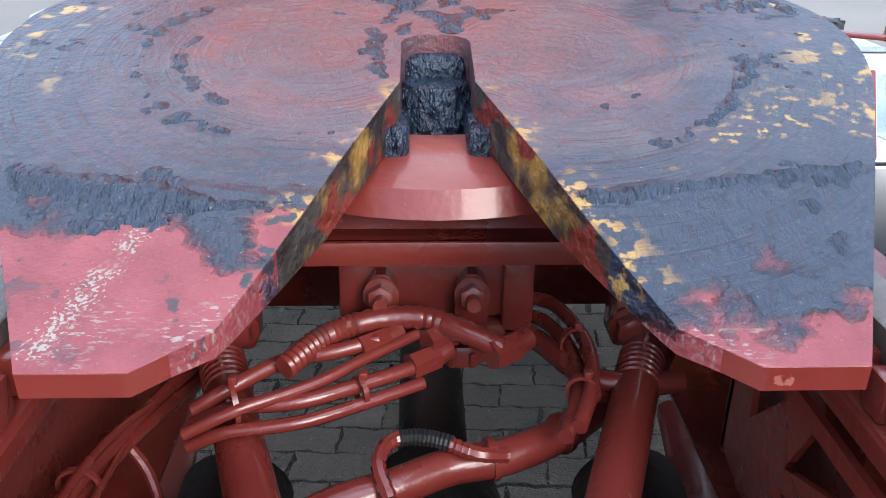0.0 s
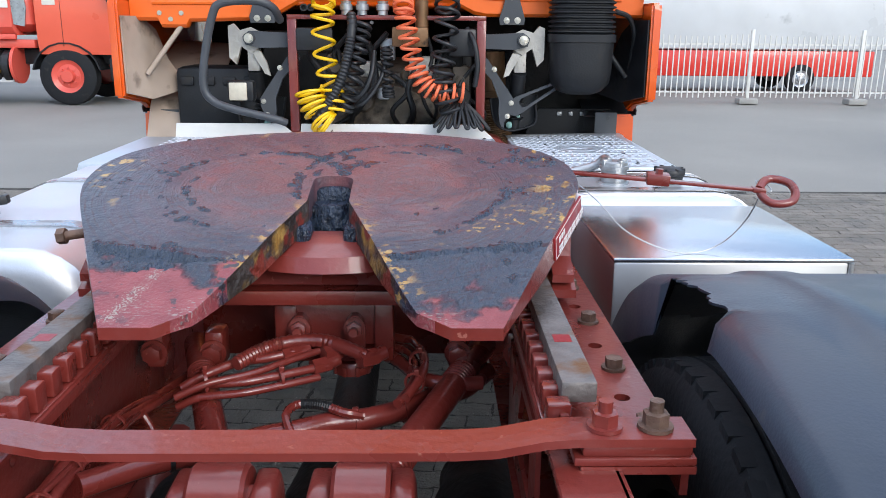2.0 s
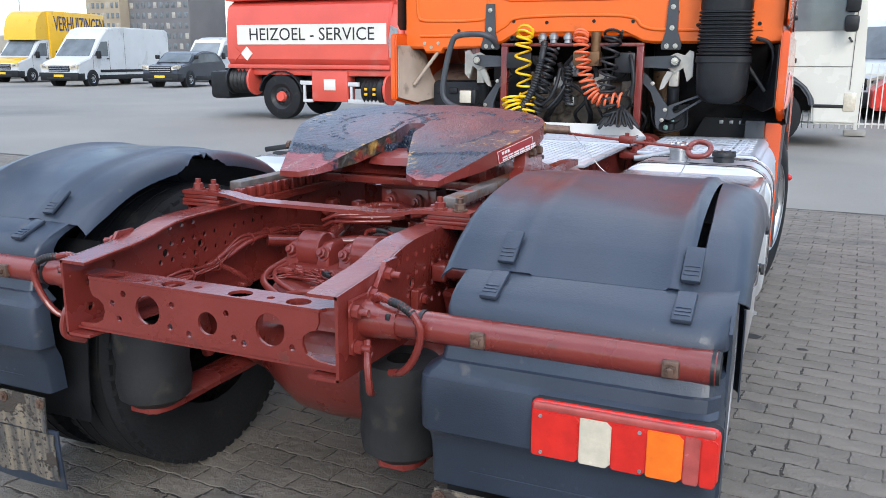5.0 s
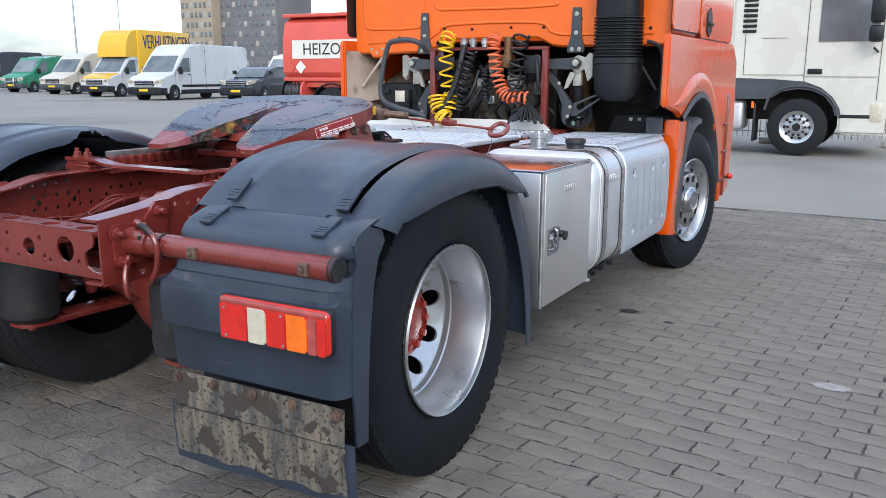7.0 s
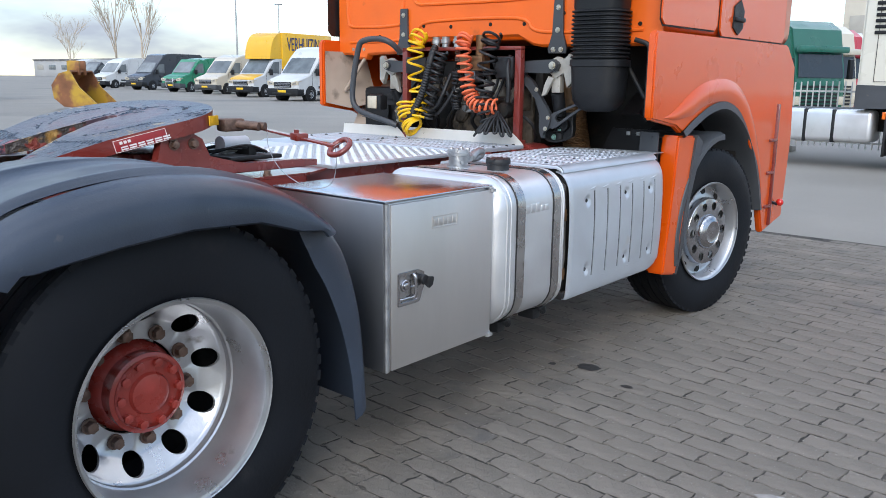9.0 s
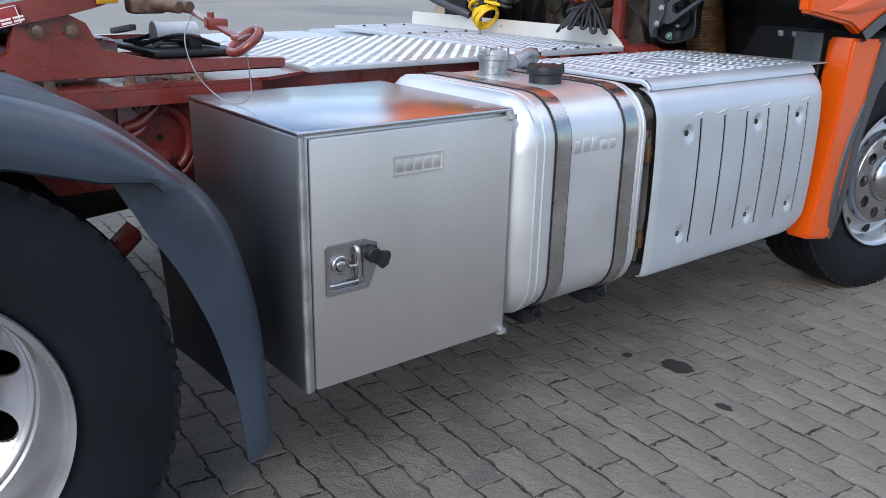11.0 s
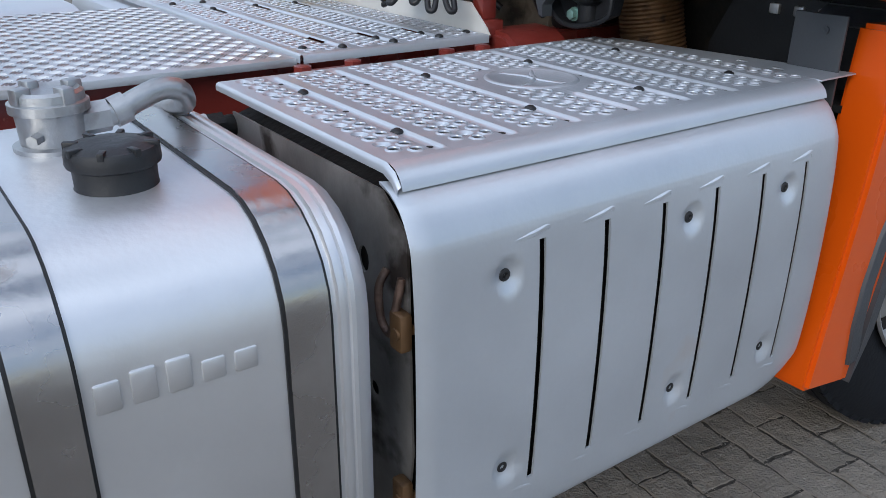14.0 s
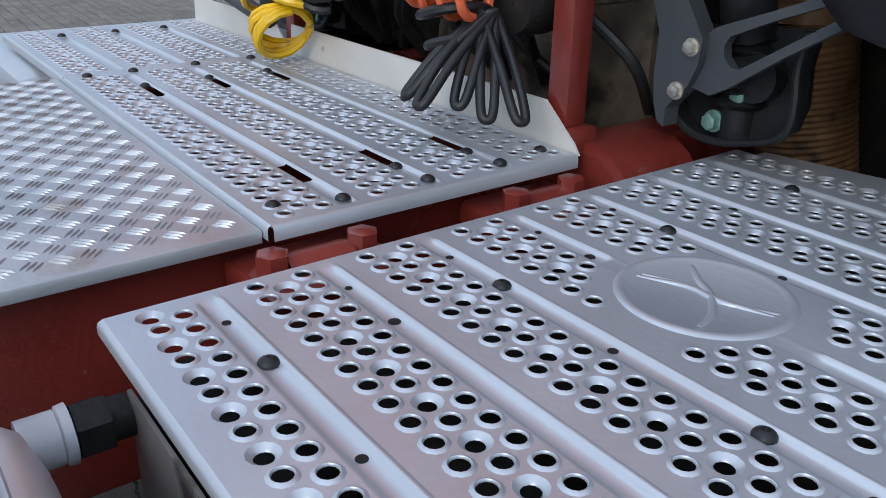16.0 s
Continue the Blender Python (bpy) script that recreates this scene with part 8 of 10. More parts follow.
for x, z, w, h, mt in ((-0.33, 1.44, 0.05, 0.04, DIRTYBLACK), (-0.24, 1.34, 0.04, 0.06, ENGINE), (0.0, 1.42, 0.035, 0.05, GALV), (0.30, 1.40, 0.05, 0.06, DIRTYBLACK), (0.34, 1.28, 0.04, 0.07, ENGINE), (-0.08, 1.33, 0.05, 0.035, WHITEMET), (0.16, 1.34, 0.06, 0.05, WHITEMET), (-0.02, 1.22, 0.03, 0.03, GALV)):
    bm = B()
    box(bm, x - w, x + w, 3.22, 3.32, z - h, z + h, 0.012)
    rod(bm, (x, 3.22, z), (x, 3.19, z), min(w, h) * 0.6, seg=14)
    part("engine_fitting", bm, mt, truck)

# hose rack
rack_from = len(BUILT)
bm = B()
box(bm, -0.439, 0.434, 3.045, 3.085, 1.535, 1.555, 0.003)
rack = part("hose_rack", bm, RED, truck, "red angle-steel rack for the coupling hoses")
for x in (-0.419, 0.414):
    bm = B()
    box(bm, x - 0.020, x + 0.020, 3.045, 3.085, 1.040, 1.535, 0.003)
    part("rack_post", bm, RED, rack)
    bm = B()
    box(bm, x - 0.026, x + 0.036, 3.035, 3.095, 1.0, 1.040, 0.004)
    part("rack_foot", bm, RED, rack)
bm = B()
box(bm, 0.02, 0.18, 3.03, 3.11, 1.42, 1.505, 0.006)
rod(bm, (0.15, 3.06, 1.505), (0.15, 3.06, 1.62), 0.03, seg=14)
part("solenoid_block", bm, FLEX, rack, "rust-brown solenoid valve block")
for x in (-0.36, -0.33):
    bm = B()
    lathe(bm, (x, 3.05, 1.585), (x, 2, 1.585), [(0, 0.001), (0, 0.016), (0.03, 0.016), (0.03, 0.010), (0.01, 0.009), (0.01, 0.001)], 14)
    part("socket", bm, RUBBER, rack)
for x in (-0.18, -0.11, -0.02):
    bm = B()
    lathe(bm, (x, 3.06, 1.555), (x, 3.06, 2), [(0, 0.022), (0.02, 0.022), (0.022, 0.028), (0.045, 0.028), (0.048, 0.022), (0.06, 0.024), (0.062, 0.001)], 16)
    part("coupling_head", bm, GALV, rack, "grey metal hose coupling")
for x0, x1, z0 in ((-0.40, -0.24, 1.40), (0.27, 0.39, 1.38)):
    bm = B()
    box(bm, x0, x1, 3.03, 3.055, z0, 1.50, 0.01)
    part("socket_box", bm, RUBBER, rack)

bm = B()
coil(bm, [(-0.275, 3.02, 1.63), (-0.27, 2.99, 1.60), (-0.275, 2.98, 1.52), (-0.265, 2.98, 1.35), (-0.24, 2.98, 1.22), (-0.235, 2.97, 1.14)], 0.047, 0.0075, 10)
coil(bm, [(-0.345, 2.985, 1.235), (-0.335, 2.975, 1.20), (-0.32, 2.965, 1.165), (-0.30, 2.955, 1.135)], 0.06, 0.0075, 4)
coil(bm, [(-0.285, 2.96, 1.10), (-0.275, 2.955, 1.09), (-0.26, 2.955, 1.08)], 0.058, 0.0075, 4)
part("yellow_air_hose", bm, YELLOW, rack, "bright yellow coiled air hose hanging on the rack")
bm = B()
coil(bm, [(0.07, 3.02, 1.61), (0.075, 2.99, 1.57), (0.095, 2.98, 1.46), (0.12, 2.98, 1.34), (0.165, 2.97, 1.26), (0.23, 2.96, 1.225), (0.335, 2.97, 1.225)], 0.040, 0.0075, 17)
part("red_air_hose", bm, CORAL, rack, "orange-red coiled air hose hanging on the rack")
bm = B()
coil(bm, [(0.26, 3.02, 1.62), (0.262, 2.99, 1.56), (0.25, 2.98, 1.42), (0.24, 2.98, 1.30), (0.255, 2.97, 1.22), (0.29, 2.97, 1.14)], 0.05, 0.008, 10)
part("black_cable_coil", bm, RUBBER, rack, "black coiled trailer cable")
for k in range(8):  # drooping turns, fanned out like fingers
    bm = B()
    a = radians(-164 + 21 * k)
    d = Vector((math.cos(a) * 0.80, math.sin(a) * 0.80, -0.55 - 0.10 * math.sin(k * 1.3))).normalized()
    q = Vector((-math.sin(a), math.cos(a), 0)) * 0.0105
    o = Vector((0.325, 2.985, 1.185))
    l = 0.138 + 0.014 * math.sin(k * 2.1)
    g = Vector((0, 0, -0.020))
    hose(bm, [o - q - g * 0.5, o - q + d * l * 0.6, o - q * 0.8 + d * l + g, o + d * (l + 0.010) + g * 1.2, o + q * 0.8 + d * l + g, o + q + d * l * 0.6, o + q - g * 0.5], 0.0068, 10, 5)
    part("cable_loop", bm, RUBBER, rack, "hanging loop of black cable")
bm = B()
lathe(bm, (0.325, 3.03, 1.20), (0.31, 4, 1.22), [(0, 0.001), (0, 0.040), (0.02, 0.046), (0.06, 0.046), (0.07, 0.040), (0.11, 0.040), (0.11, 0.001)], 24)
part("cable_socket", bm, DIRTYBLACK, rack, "dark round socket that holds the cable turns")
bm = B()
coil(bm, [(-0.10, 3.02, 1.53), (-0.115, 3.0, 1.45), (-0.135, 2.99, 1.34), (-0.165, 2.98, 1.22), (-0.19, 3.0, 1.15)], 0.034, 0.009, 11)
part("black_cable_coil", bm, RUBBER, rack, "black coiled trailer cable")
bm = B()
coil(bm, [(-0.005, 3.03, 1.42), (-0.002, 3.03, 1.36), (0.0, 3.03, 1.25), (0.005, 3.03, 1.20)], 0.022, 0.007, 10)
part("thin_cable_coil", bm, RUBBER, rack)
bm = B()
hose(bm, [(-0.155, 3.02, 1.56), (-0.15, 2.98, 1.50), (-0.165, 2.96, 1.40), (-0.20, 2.95, 1.28), (-0.26, 2.94, 1.17), (-0.315, 2.94, 1.10)], 0.019, 12, 8, ripple=0.004, pitch=0.013)
part("corrugated_cable", bm, RUBBER, rack, "thick black corrugated cable")
bm = B()
hose(bm, [(-0.06, 3.05, 1.40), (-0.07, 3.0, 1.30), (-0.11, 2.99, 1.22), (-0.19, 3.0, 1.175), (-0.25, 3.03, 1.17)], 0.012, 10, 8)
hose(bm, [(0.0, 3.06, 1.40), (-0.03, 3.02, 1.28), (-0.10, 3.0, 1.18), (-0.16, 3.02, 1.16)], 0.010, 10, 8)
part("loop_hose", bm, RUBBER, rack)
bm = B()
hose(bm, [(0.35, 3.06, 1.50), (0.38, 3.0, 1.44), (0.395, 2.99, 1.34), (0.385, 3.0, 1.25)], 0.012, 10, 8)
part("loop_hose", bm, RUBBER, rack)
settle(rack_from, Matrix.Translation((0.006, 0.054, 0.016)) @ Matrix.Diagonal((1.012, 1, 1, 1)))
# guard tube and work lamp
bm = B()
hose(bm, [(-0.47, 3.12, 1.545), (-0.49, 3.05, 1.60), (-0.56, 3.02, 1.625), (-0.70, 3.02, 1.615), (-0.745, 3.02, 1.56), (-0.79, 3.02, 1.38), (-0.80, 3.02, 1.26), (-0.765, 3.02, 1.20), (-0.68, 3.02, 1.165), (-0.50, 3.04, 1.12), (-0.45, 3.06, 1.10)], 0.018, 14, 7)
guard = part("guard_tube", bm, GREYPLAST, truck, "bent dark steel guard tube")
bm = B()
box(bm, -0.71, -0.59, 3.06, 3.13, 1.19, 1.285, 0.015)
wlamp = part("work_lamp", bm, BLACK, truck, "black rectangular work lamp")
bm = B()
box(bm, -0.70, -0.62, 3.052, 3.062, 1.198, 1.277, 0.006)
part("lamp_glass", bm, LCLEAR, wlamp)
# side marker knob near the front step
bm = B()
rod(bm, (1.20, 5.02, 0.60), (1.26, 5.10, 0.56), 0.010, seg=8)
part("knob_arm", bm, BLACK, truck)
bm = B()
ball(bm, (1.275, 5.11, 0.575), 0.026, 14)
part("marker_knob", bm, LRED, truck, "small red marker knob")

# ---- yard behind the tractor ----
def paint(name, col, rough=0.35):
    return mat(name, col, rough, var=0.06, scale=1.2, bump=0.02, bscale=40, coat=0.5, dirt=(tuple(c * 0.7 for c in col), 0.1, 2.0, 0.6))


TANKRED = mat("tanker_red", (0.64, 0.088, 0.060), 0.42, var=0.10, scale=0.9, bump=0.02, bscale=30, coat=0.25, dirt=((0.60, 0.14, 0.11), 0.16, 1.3, 0.6))
SIGNWHITE = mat("off_white_sign", (0.70, 0.67, 0.60), 0.5, var=0.08, scale=1.5, bump=0.02)
INK = mat("black_lettering", (0.02, 0.02, 0.022), 0.5, var=0.1, bump=0.0)
BLUEINK = mat("blue_lettering", (0.03, 0.035, 0.10), 0.5, var=0.1, bump=0.0)
VANWHITE = paint("van_white", (0.56, 0.57, 0.57))
VANYEL = paint("van_yellow", (0.72, 0.40, 0.01))
VANGREEN = paint("van_green", (0.01, 0.20, 0.10))
VANDARK = paint("van_dark_blue_grey", (0.025, 0.03, 0.042))
VANCREAM = paint("van_cream", (0.55, 0.50, 0.41))
VANRED = paint("van_red", (0.62, 0.03, 0.018))
CABGREEN = paint("cab_green", (0.01, 0.11, 0.075))
CABBLUE = paint("cab_blue", (0.012, 0.06, 0.30))
CABRED = paint("cab_red", (0.42, 0.02, 0.04))
CONCRETE = mat("grey_concrete_block", (0.30, 0.29, 0.27), 0.85, var=0.15, scale=4, bump=0.3, bscale=40)
FENCEM = mat("white_fence_paint", (0.62, 0.61, 0.57), 0.5, var=0.06, scale=2, bump=0.03)
BRICKB = mat("beige_brick_facade", (0.36, 0.30, 0.22), 0.85, var=0.15, scale=0.15, bump=0.2, bscale=3)
BRICKG = mat("grey_brick_facade", (0.17, 0.165, 0.17), 0.85, var=0.15, scale=0.15, bump=0.2, bscale=3)
BLINDS = mat("drawn_blinds", (0.36, 0.34, 0.30), 0.6, var=0.15, scale=1, bump=0.0)
HALLM = mat("pale_hall_cladding", (0.42, 0.42, 0.42), 0.6, var=0.1, scale=0.1, bump=0.05, bscale=2)
BARK = mat("pale_bare_wood", (0.46, 0.39, 0.31), 0.9, var=0.25, scale=3, bump=0.3)
RUSTB = mat("rusty_bucket_steel", (0.24, 0.10, 0.045), 0.65, 0.3, var=0.35, scale=3, bump=0.3, bscale=25, dirt=((0.45, 0.28, 0.03), 0.5, 1.5, 0.5))
YELPLATE = mat("yellow_number_plate", (0.80, 0.50, 0.02), 0.5, var=0.05, bump=0.0)


def wheel_small(M, p, r, w, parent, hub=RIMM, name="wheel"):
    """A road wheel with its hub, across the local x axis."""
    bm = B()
    s = 1 if p[0] > 0 else -1
    lathe(bm, (p[0] - w / 2 * s, p[1], p[2]), (p[0] + w * s, p[1], p[2]), [(0, r * 0.5), (0.0, r * 0.9), (w * 0.1, r), (w * 0.9, r), (w, r * 0.9), (w, r * 0.58)], 28)
    bmesh.ops.transform(bm, matrix=M, verts=bm.verts)
    wh = part(name, bm, TREADM, parent)
    bm = B()
    lathe(bm, (p[0] + w / 2 * s * 0.7, p[1], p[2]), (p[0] + w * s * 3, p[1], p[2]), [(w * 0.1, r * 0.59), (w * 0.02, r * 0.50), (-0.02, r * 0.42), (0.0, r * 0.22), (0.04, r * 0.20), (0.05, 0.001)], 24)
    for k in range(8):
        a = 2 * math.pi * k / 8
        rod(bm, (p[0] + w / 2 * s * 0.7, p[1] + 0.31 * r * math.cos(a), p[2] + 0.31 * r * math.sin(a)), (p[0] + (w / 2 * 0.7 + 0.025) * s, p[1] + 0.31 * r * math.cos(a), p[2] + 0.31 * r * math.sin(a)), r * 0.045, seg=6)
    bmesh.ops.transform(bm, matrix=M, verts=bm.verts)
    part("rim", bm, hub, wh)
    return wh


def pm(name, bm, material, parent, M, label="", smooth=38, kind=""):
    bmesh.ops.transform(bm, matrix=M, verts=bm.verts)
    return part(name, bm, material, parent, label, smooth, kind)


def pbox(name, material, parent, M, b, bev=0.02, label=""):
    bm = B()
    box(bm, *b, bev)
    return pm(name, bm, material, parent, M, label)


def van(at, heading, label, body, L=6.0, H=2.7, lower=None, bonnet=None, roof_box=None, bull=False, car=False):
    """A parked van; heading is the yaw of its nose (0: towards -y)."""
    M = Matrix.Translation((*at, 0)) @ Matrix.Rotation(radians(heading), 4, "Z") @ Matrix.Diagonal((1.12, 1.12, 1.12, 1))
    t = thing("car" if car else "van", label, "car" if car else "van", (*at, 0), "vehicles parked in a row")
    W = 0.9 if car else 1.0
    low_trim = lower or BLACK
    if car:
        side = [(0.04, 0.35), (0.0, 0.55), (0.03, 0.78), (0.14, 0.90), (0.6, 0.99), (1.05, 1.05), (1.45, 1.33), (1.80, 1.52), (2.2, 1.60), (2.8, 1.61), (3.4, 1.55), (3.85, 1.36), (4.15, 1.08), (4.28, 0.95), (4.28, 0.35)]
    else:
        side = [(0.03, 0.30), (0.0, 0.55), (0.03, 0.80), (0.10, 0.98), (0.22, 1.08), (0.60, 1.19), (0.95, 1.29), (1.35, 1.74), (1.72, 2.13), (1.95, 2.34), (2.25, H - 0.16), (2.7, H - 0.04), (3.3, H), (L - 0.3, H - 0.02), (L - 0.06, H - 0.10), (L, H - 0.3), (L, 0.30)]
    if roof_box:
        side = [(0.03, 0.30), (0.0, 0.55), (0.03, 0.80), (0.10, 0.98), (0.22, 1.08), (0.60, 1.19), (0.95, 1.29), (1.35, 1.74), (1.72, 2.13), (2.0, 2.25), (2.6, 2.25), (2.6, 0.8), (L, 0.8), (L, 0.30)]
    bm = B()
    prism(bm, side, 2 * W, (), Matrix.Translation((-W, 0, 0)) @ YZ)
    es = [e for e in bm.edges if len(e.link_faces) == 2 and e.calc_face_angle(0) > radians(70)]
    bmesh.ops.bevel(bm, geom=es, offset=0.09, segments=3, affect="EDGES", clamp_overlap=True)
    pm("body", bm, body, t, M)
    if roof_box:
        bm = B()
        box(bm, -1.08, 1.08, 2.5, L + 0.6, 0.85, H + 1.05, 0.04)
        ob = pm("cargo_box", bm, roof_box, t, M)
        bm = B()
        rows = [[(x * 1.0, 1.50 + 1.02 * f ** 1.9, 2.2 + (H + 1.03 - 2.2) * math.sin(f * math.pi / 2)) for x in (-1, -0.9, -0.5, 0, 0.5, 0.9, 1)] for f in (0, 0.2, 0.4, 0.6, 0.8, 1.0)]
        sheet(bm, rows)
        for s in (-1, 1):
            ps = [bm.verts.new(r[0 if s < 0 else -1]) for r in rows] + [bm.verts.new((s * 1.0, 2.55, 2.2))]
            bm.faces.new(ps)
        pm("roof_spoiler", bm, roof_box, t, M)
        m = M @ Matrix.Translation((1.09, 2.7 + (L - 2.1) / 2 + 0.1, H + 0.02)) @ Matrix(((0, 0, 1, 0), (1, 0, 0, 0), (0, 1, 0, 0), (0, 0, 0, 1))) @ Matrix.Diagonal((0.54, 1, 1, 1))
        word("VERHUIZINGEN", 1.12, m, ob, BLUEINK, 0.01)
    if car:
        win = [(1.18, 1.06), (1.75, 1.44), (2.2, 1.50), (3.3, 1.48), (3.75, 1.15)]
        ws = ((1.12, 1.10), (1.66, 1.47))
    else:
        win = [(1.22, 1.38), (1.78, 2.02), (2.25, 2.05), (2.25, 1.36)]
        ws = ((1.02, 1.36), (1.72, 2.13))
    for s in (-1, 1):
        bm = B()
        prism(bm, win, 0.012 * s, (), Matrix.Translation((W * s - 0.002 * s, 0, 0)) @ YZ)
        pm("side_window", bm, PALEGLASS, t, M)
        if not car:
            pbox("door_seam", RUBBER, t, M, (s * (W + 0.002), s * (W + 0.006), 2.33, 2.345, 0.55, 2.1), 0)
            if not roof_box:
                pbox("door_seam", RUBBER, t, M, (s * (W + 0.002), s * (W + 0.006), 3.55, 3.565, 0.55, H - 0.25), 0)
                pbox("side_moulding", low_trim, t, M, (s * W, s * (W + 0.02), 1.6, L - 1.9, 0.62, 0.74), 0.005)
            pbox("door_handle", BLACK, t, M, (s * W, s * (W + 0.03), 2.12, 2.28, 1.22, 1.27), 0.005)
        bm = B()
        box(bm, s * (W + 0.02), s * (W + 0.2), 1.35, 1.5, 1.25, 1.6 if not car else 1.25 + 0.18, 0.03)
        pm("mirror", bm, BLACK, t, M)
        bm = B()
        prism(bm, [(s * 0.58, 0.76), (s * (W - 0.02), 0.80), (s * (W + 0.004), 0.98), (s * 0.86, 0.99), (s * 0.56, 0.90)], 0.30, (), Matrix.Translation((0, 0.295, 0)) @ XZ)
        hl = pm("headlight", bm, LCLEAR, t, M)
        bm = B()
        prism(bm, [(s * 0.66, 0.81), (s * 0.90, 0.83), (s * 0.88, 0.93), (s * 0.68, 0.88)], 0.006, (), Matrix.Translation((0, -0.005, 0)) @ XZ)
        pm("headlight_reflector", bm, SHIELD, hl, M)
        if not car:
            pbox("door_seam", RUBBER, t, M, (s * (W + 0.002), s * (W + 0.006), 1.12, 1.135, 0.55, 1.40), 0)
        wr = 0.34
        for y in (1.0, (3.4 if car else L - 1.35)):
            bm = B()
            lathe(bm, (s * (W - 0.25), y, wr), (s * 5, y, wr), [(0, 0.001), (0, wr * 1.22), (0.257, wr * 1.22), (0.257, 0.001)], 24)
            pm("wheel_arch", bm, BLACK, t, M)
            wheel_small(M, (s * (W - 0.08), y, wr), wr, 0.22, t)
    bm = B()
    (y0, z0), (y1, z1) = ws
    nrm = Vector((0, -(z1 - z0), (y1 - y0))).normalized() * 0.02
    c = [(-W + 0.1, y0, z0), (W - 0.1, y0, z0), (W - 0.2, y1, z1), (-W + 0.2, y1, z1)]
    sheet(bm, [[Vector(c[0]) + nrm, Vector(c[1]) + nrm], [Vector(c[3]) + nrm, Vector(c[2]) + nrm]])
    thicken(bm, 0.01)
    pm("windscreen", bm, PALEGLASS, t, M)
    low = lower or BLACK
    pbox("bumper", low, t, M, (-W - 0.01, W + 0.01, -0.06, 0.5, 0.26, 0.62), 0.06)
    bm = B()
    box(bm, -0.56, 0.56, -0.012, 0.05, 0.66, 0.93, 0.02)
    gr = pm("grille", bm, BLACK, t, M)
    for k in range(3):
        pbox("grille_bar", RIMM, gr, M, (-0.52, 0.52, -0.028, 0.0, 0.69 + 0.085 * k, 0.715 + 0.085 * k), 0.008)
    pbox("air_intake", RUBBER, t, M, (-0.62, 0.62, -0.072, -0.02, 0.31, 0.41), 0.01)
    pbox("number_plate", YELPLATE, t, M, (-0.26, 0.26, -0.075, -0.055, 0.42, 0.53), 0.004)
    pbox("sill", low, t, M, (-W - 0.012, W + 0.012, 1.5, (3.0 if car else L - 1.85), 0.28, 0.5), 0.02)
    if bonnet:
        bm = B()
        sheet(bm, [[(-0.93, y, z), (0.93, y, z)] for y, z in ((0.09, 1.0), (0.22, 1.095), (0.60, 1.205), (0.94, 1.302))])
        thicken(bm, 0.02)
        pm("bonnet", bm, bonnet, t, M)
    if bull:
        bm = B()
        for s in (-1, 1):
            hose(bm, [(s * 0.35, -0.1, 0.35), (s * 0.4, -0.16, 0.7), (s * 0.35, -0.12, 0.95)], 0.035, 8, 4)
        hose(bm, [(-0.4, -0.15, 0.7), (0.4, -0.15, 0.7)], 0.035, 8, 2)
        pm("bull_bar", bm, RIMM, t, M)
    return t


HD = -9  # the row's common heading: noses towards the yard's south-west
van((-33.85, 29.62), -HD, "white panel van with black bumper parked in the yard", VANWHITE, 7.4, 2.75)
van((-28.5, 31.0), -HD, "dark blue estate car parked beside the white van", VANDARK, car=True)
van((-41.95, 32.8), -HD, "white van with yellow bonnet and yellow removals box", VANWHITE, 6.6, 2.7, bonnet=VANYEL, roof_box=VANYEL)
van((-49.65, 35.4), -HD, "cream panel van with grey bumper in the row", VANCREAM, 6.0, 2.6, lower=GREYPLAST)
van((-57.45, 37.5), -HD, "green panel van with a chrome bull bar", VANGREEN, 5.6, 2.45, lower=GREYPLAST, bull=True)
van((-66.0, 39.2), -HD, "dark grey panel van with a high roof", VANDARK, 6.4, 2.9)
van((-75.0, 40.6), -HD, "white panel van at the end of the row", VANWHITE, 6.0, 2.6)
van((-83.5, 43.0), -HD, "dark van with chrome grille in the row", VANDARK, 5.4, 2.1)
van((-93.0, 46.0), -HD, "white van standing beyond the row", VANWHITE, 6.2, 2.7)
van((-34.2, 40.3), -HD, "white panel van with a ladder rack behind the row", VANWHITE, 6.4, 2.5)

# ---- heating oil tanker ----
tk = thing("tank_truck", "red heating oil tank truck with white lettering band", "truck", (-8.5, 16.6, 0))
I4 = Matrix.Identity(4)
bm = B()
secs = []
for x in (-12.25, -12.2, -7.65, -7.6):
    ins = 0.06 if x in (-12.25, -7.6) else 0
    secs.append([(x, y, z) for y, z in ((15.62 + ins, 1.30), (15.50 + ins, 1.45), (15.50 + ins, 1.80), (15.52 + ins, 2.32), (15.62 + ins, 2.72), (15.9, 2.88 - ins), (17.4, 2.88 - ins), (17.9, 2.3), (17.9, 1.5), (17.7, 1.30))])
loft(bm, secs)
part("tank", bm, TANKRED, tk)
bm = B()
prism(bm, [(-11.87, 1.80), (-7.68, 1.80), (-7.68, 2.27), (-11.87, 2.27)], 0.02, (), at_y(15.50))
sg = part("lettering_band", bm, SIGNWHITE, tk, "white band with black lettering")
word("HEIZOEL - SERVICE", 0.42, Matrix.Translation((-9.75, 15.478, 1.90)) @ Matrix.Rotation(radians(90), 4, "X"), sg, INK, 0.003)
for x, c in ((-11.95, TANKRED), (-11.60, SIGNWHITE)):
    bm = B()
    prism(bm, [(x - 0.17, 1.58), (x, 1.41), (x + 0.17, 1.58), (x, 1.75)], 0.02, (), at_y(15.495))
    part("hazard_sign", bm, c, tk, "diamond hazard plate")
bm = B()
box(bm, -12.3, -7.5, 15.62, 15.9, 2.86, 2.95, 0.02)
box(bm, -12.2, -7.6, 15.48, 15.56, 1.22, 1.32, 0.02)
part("tank_rail", bm, TANKRED, tk)
bm = B()
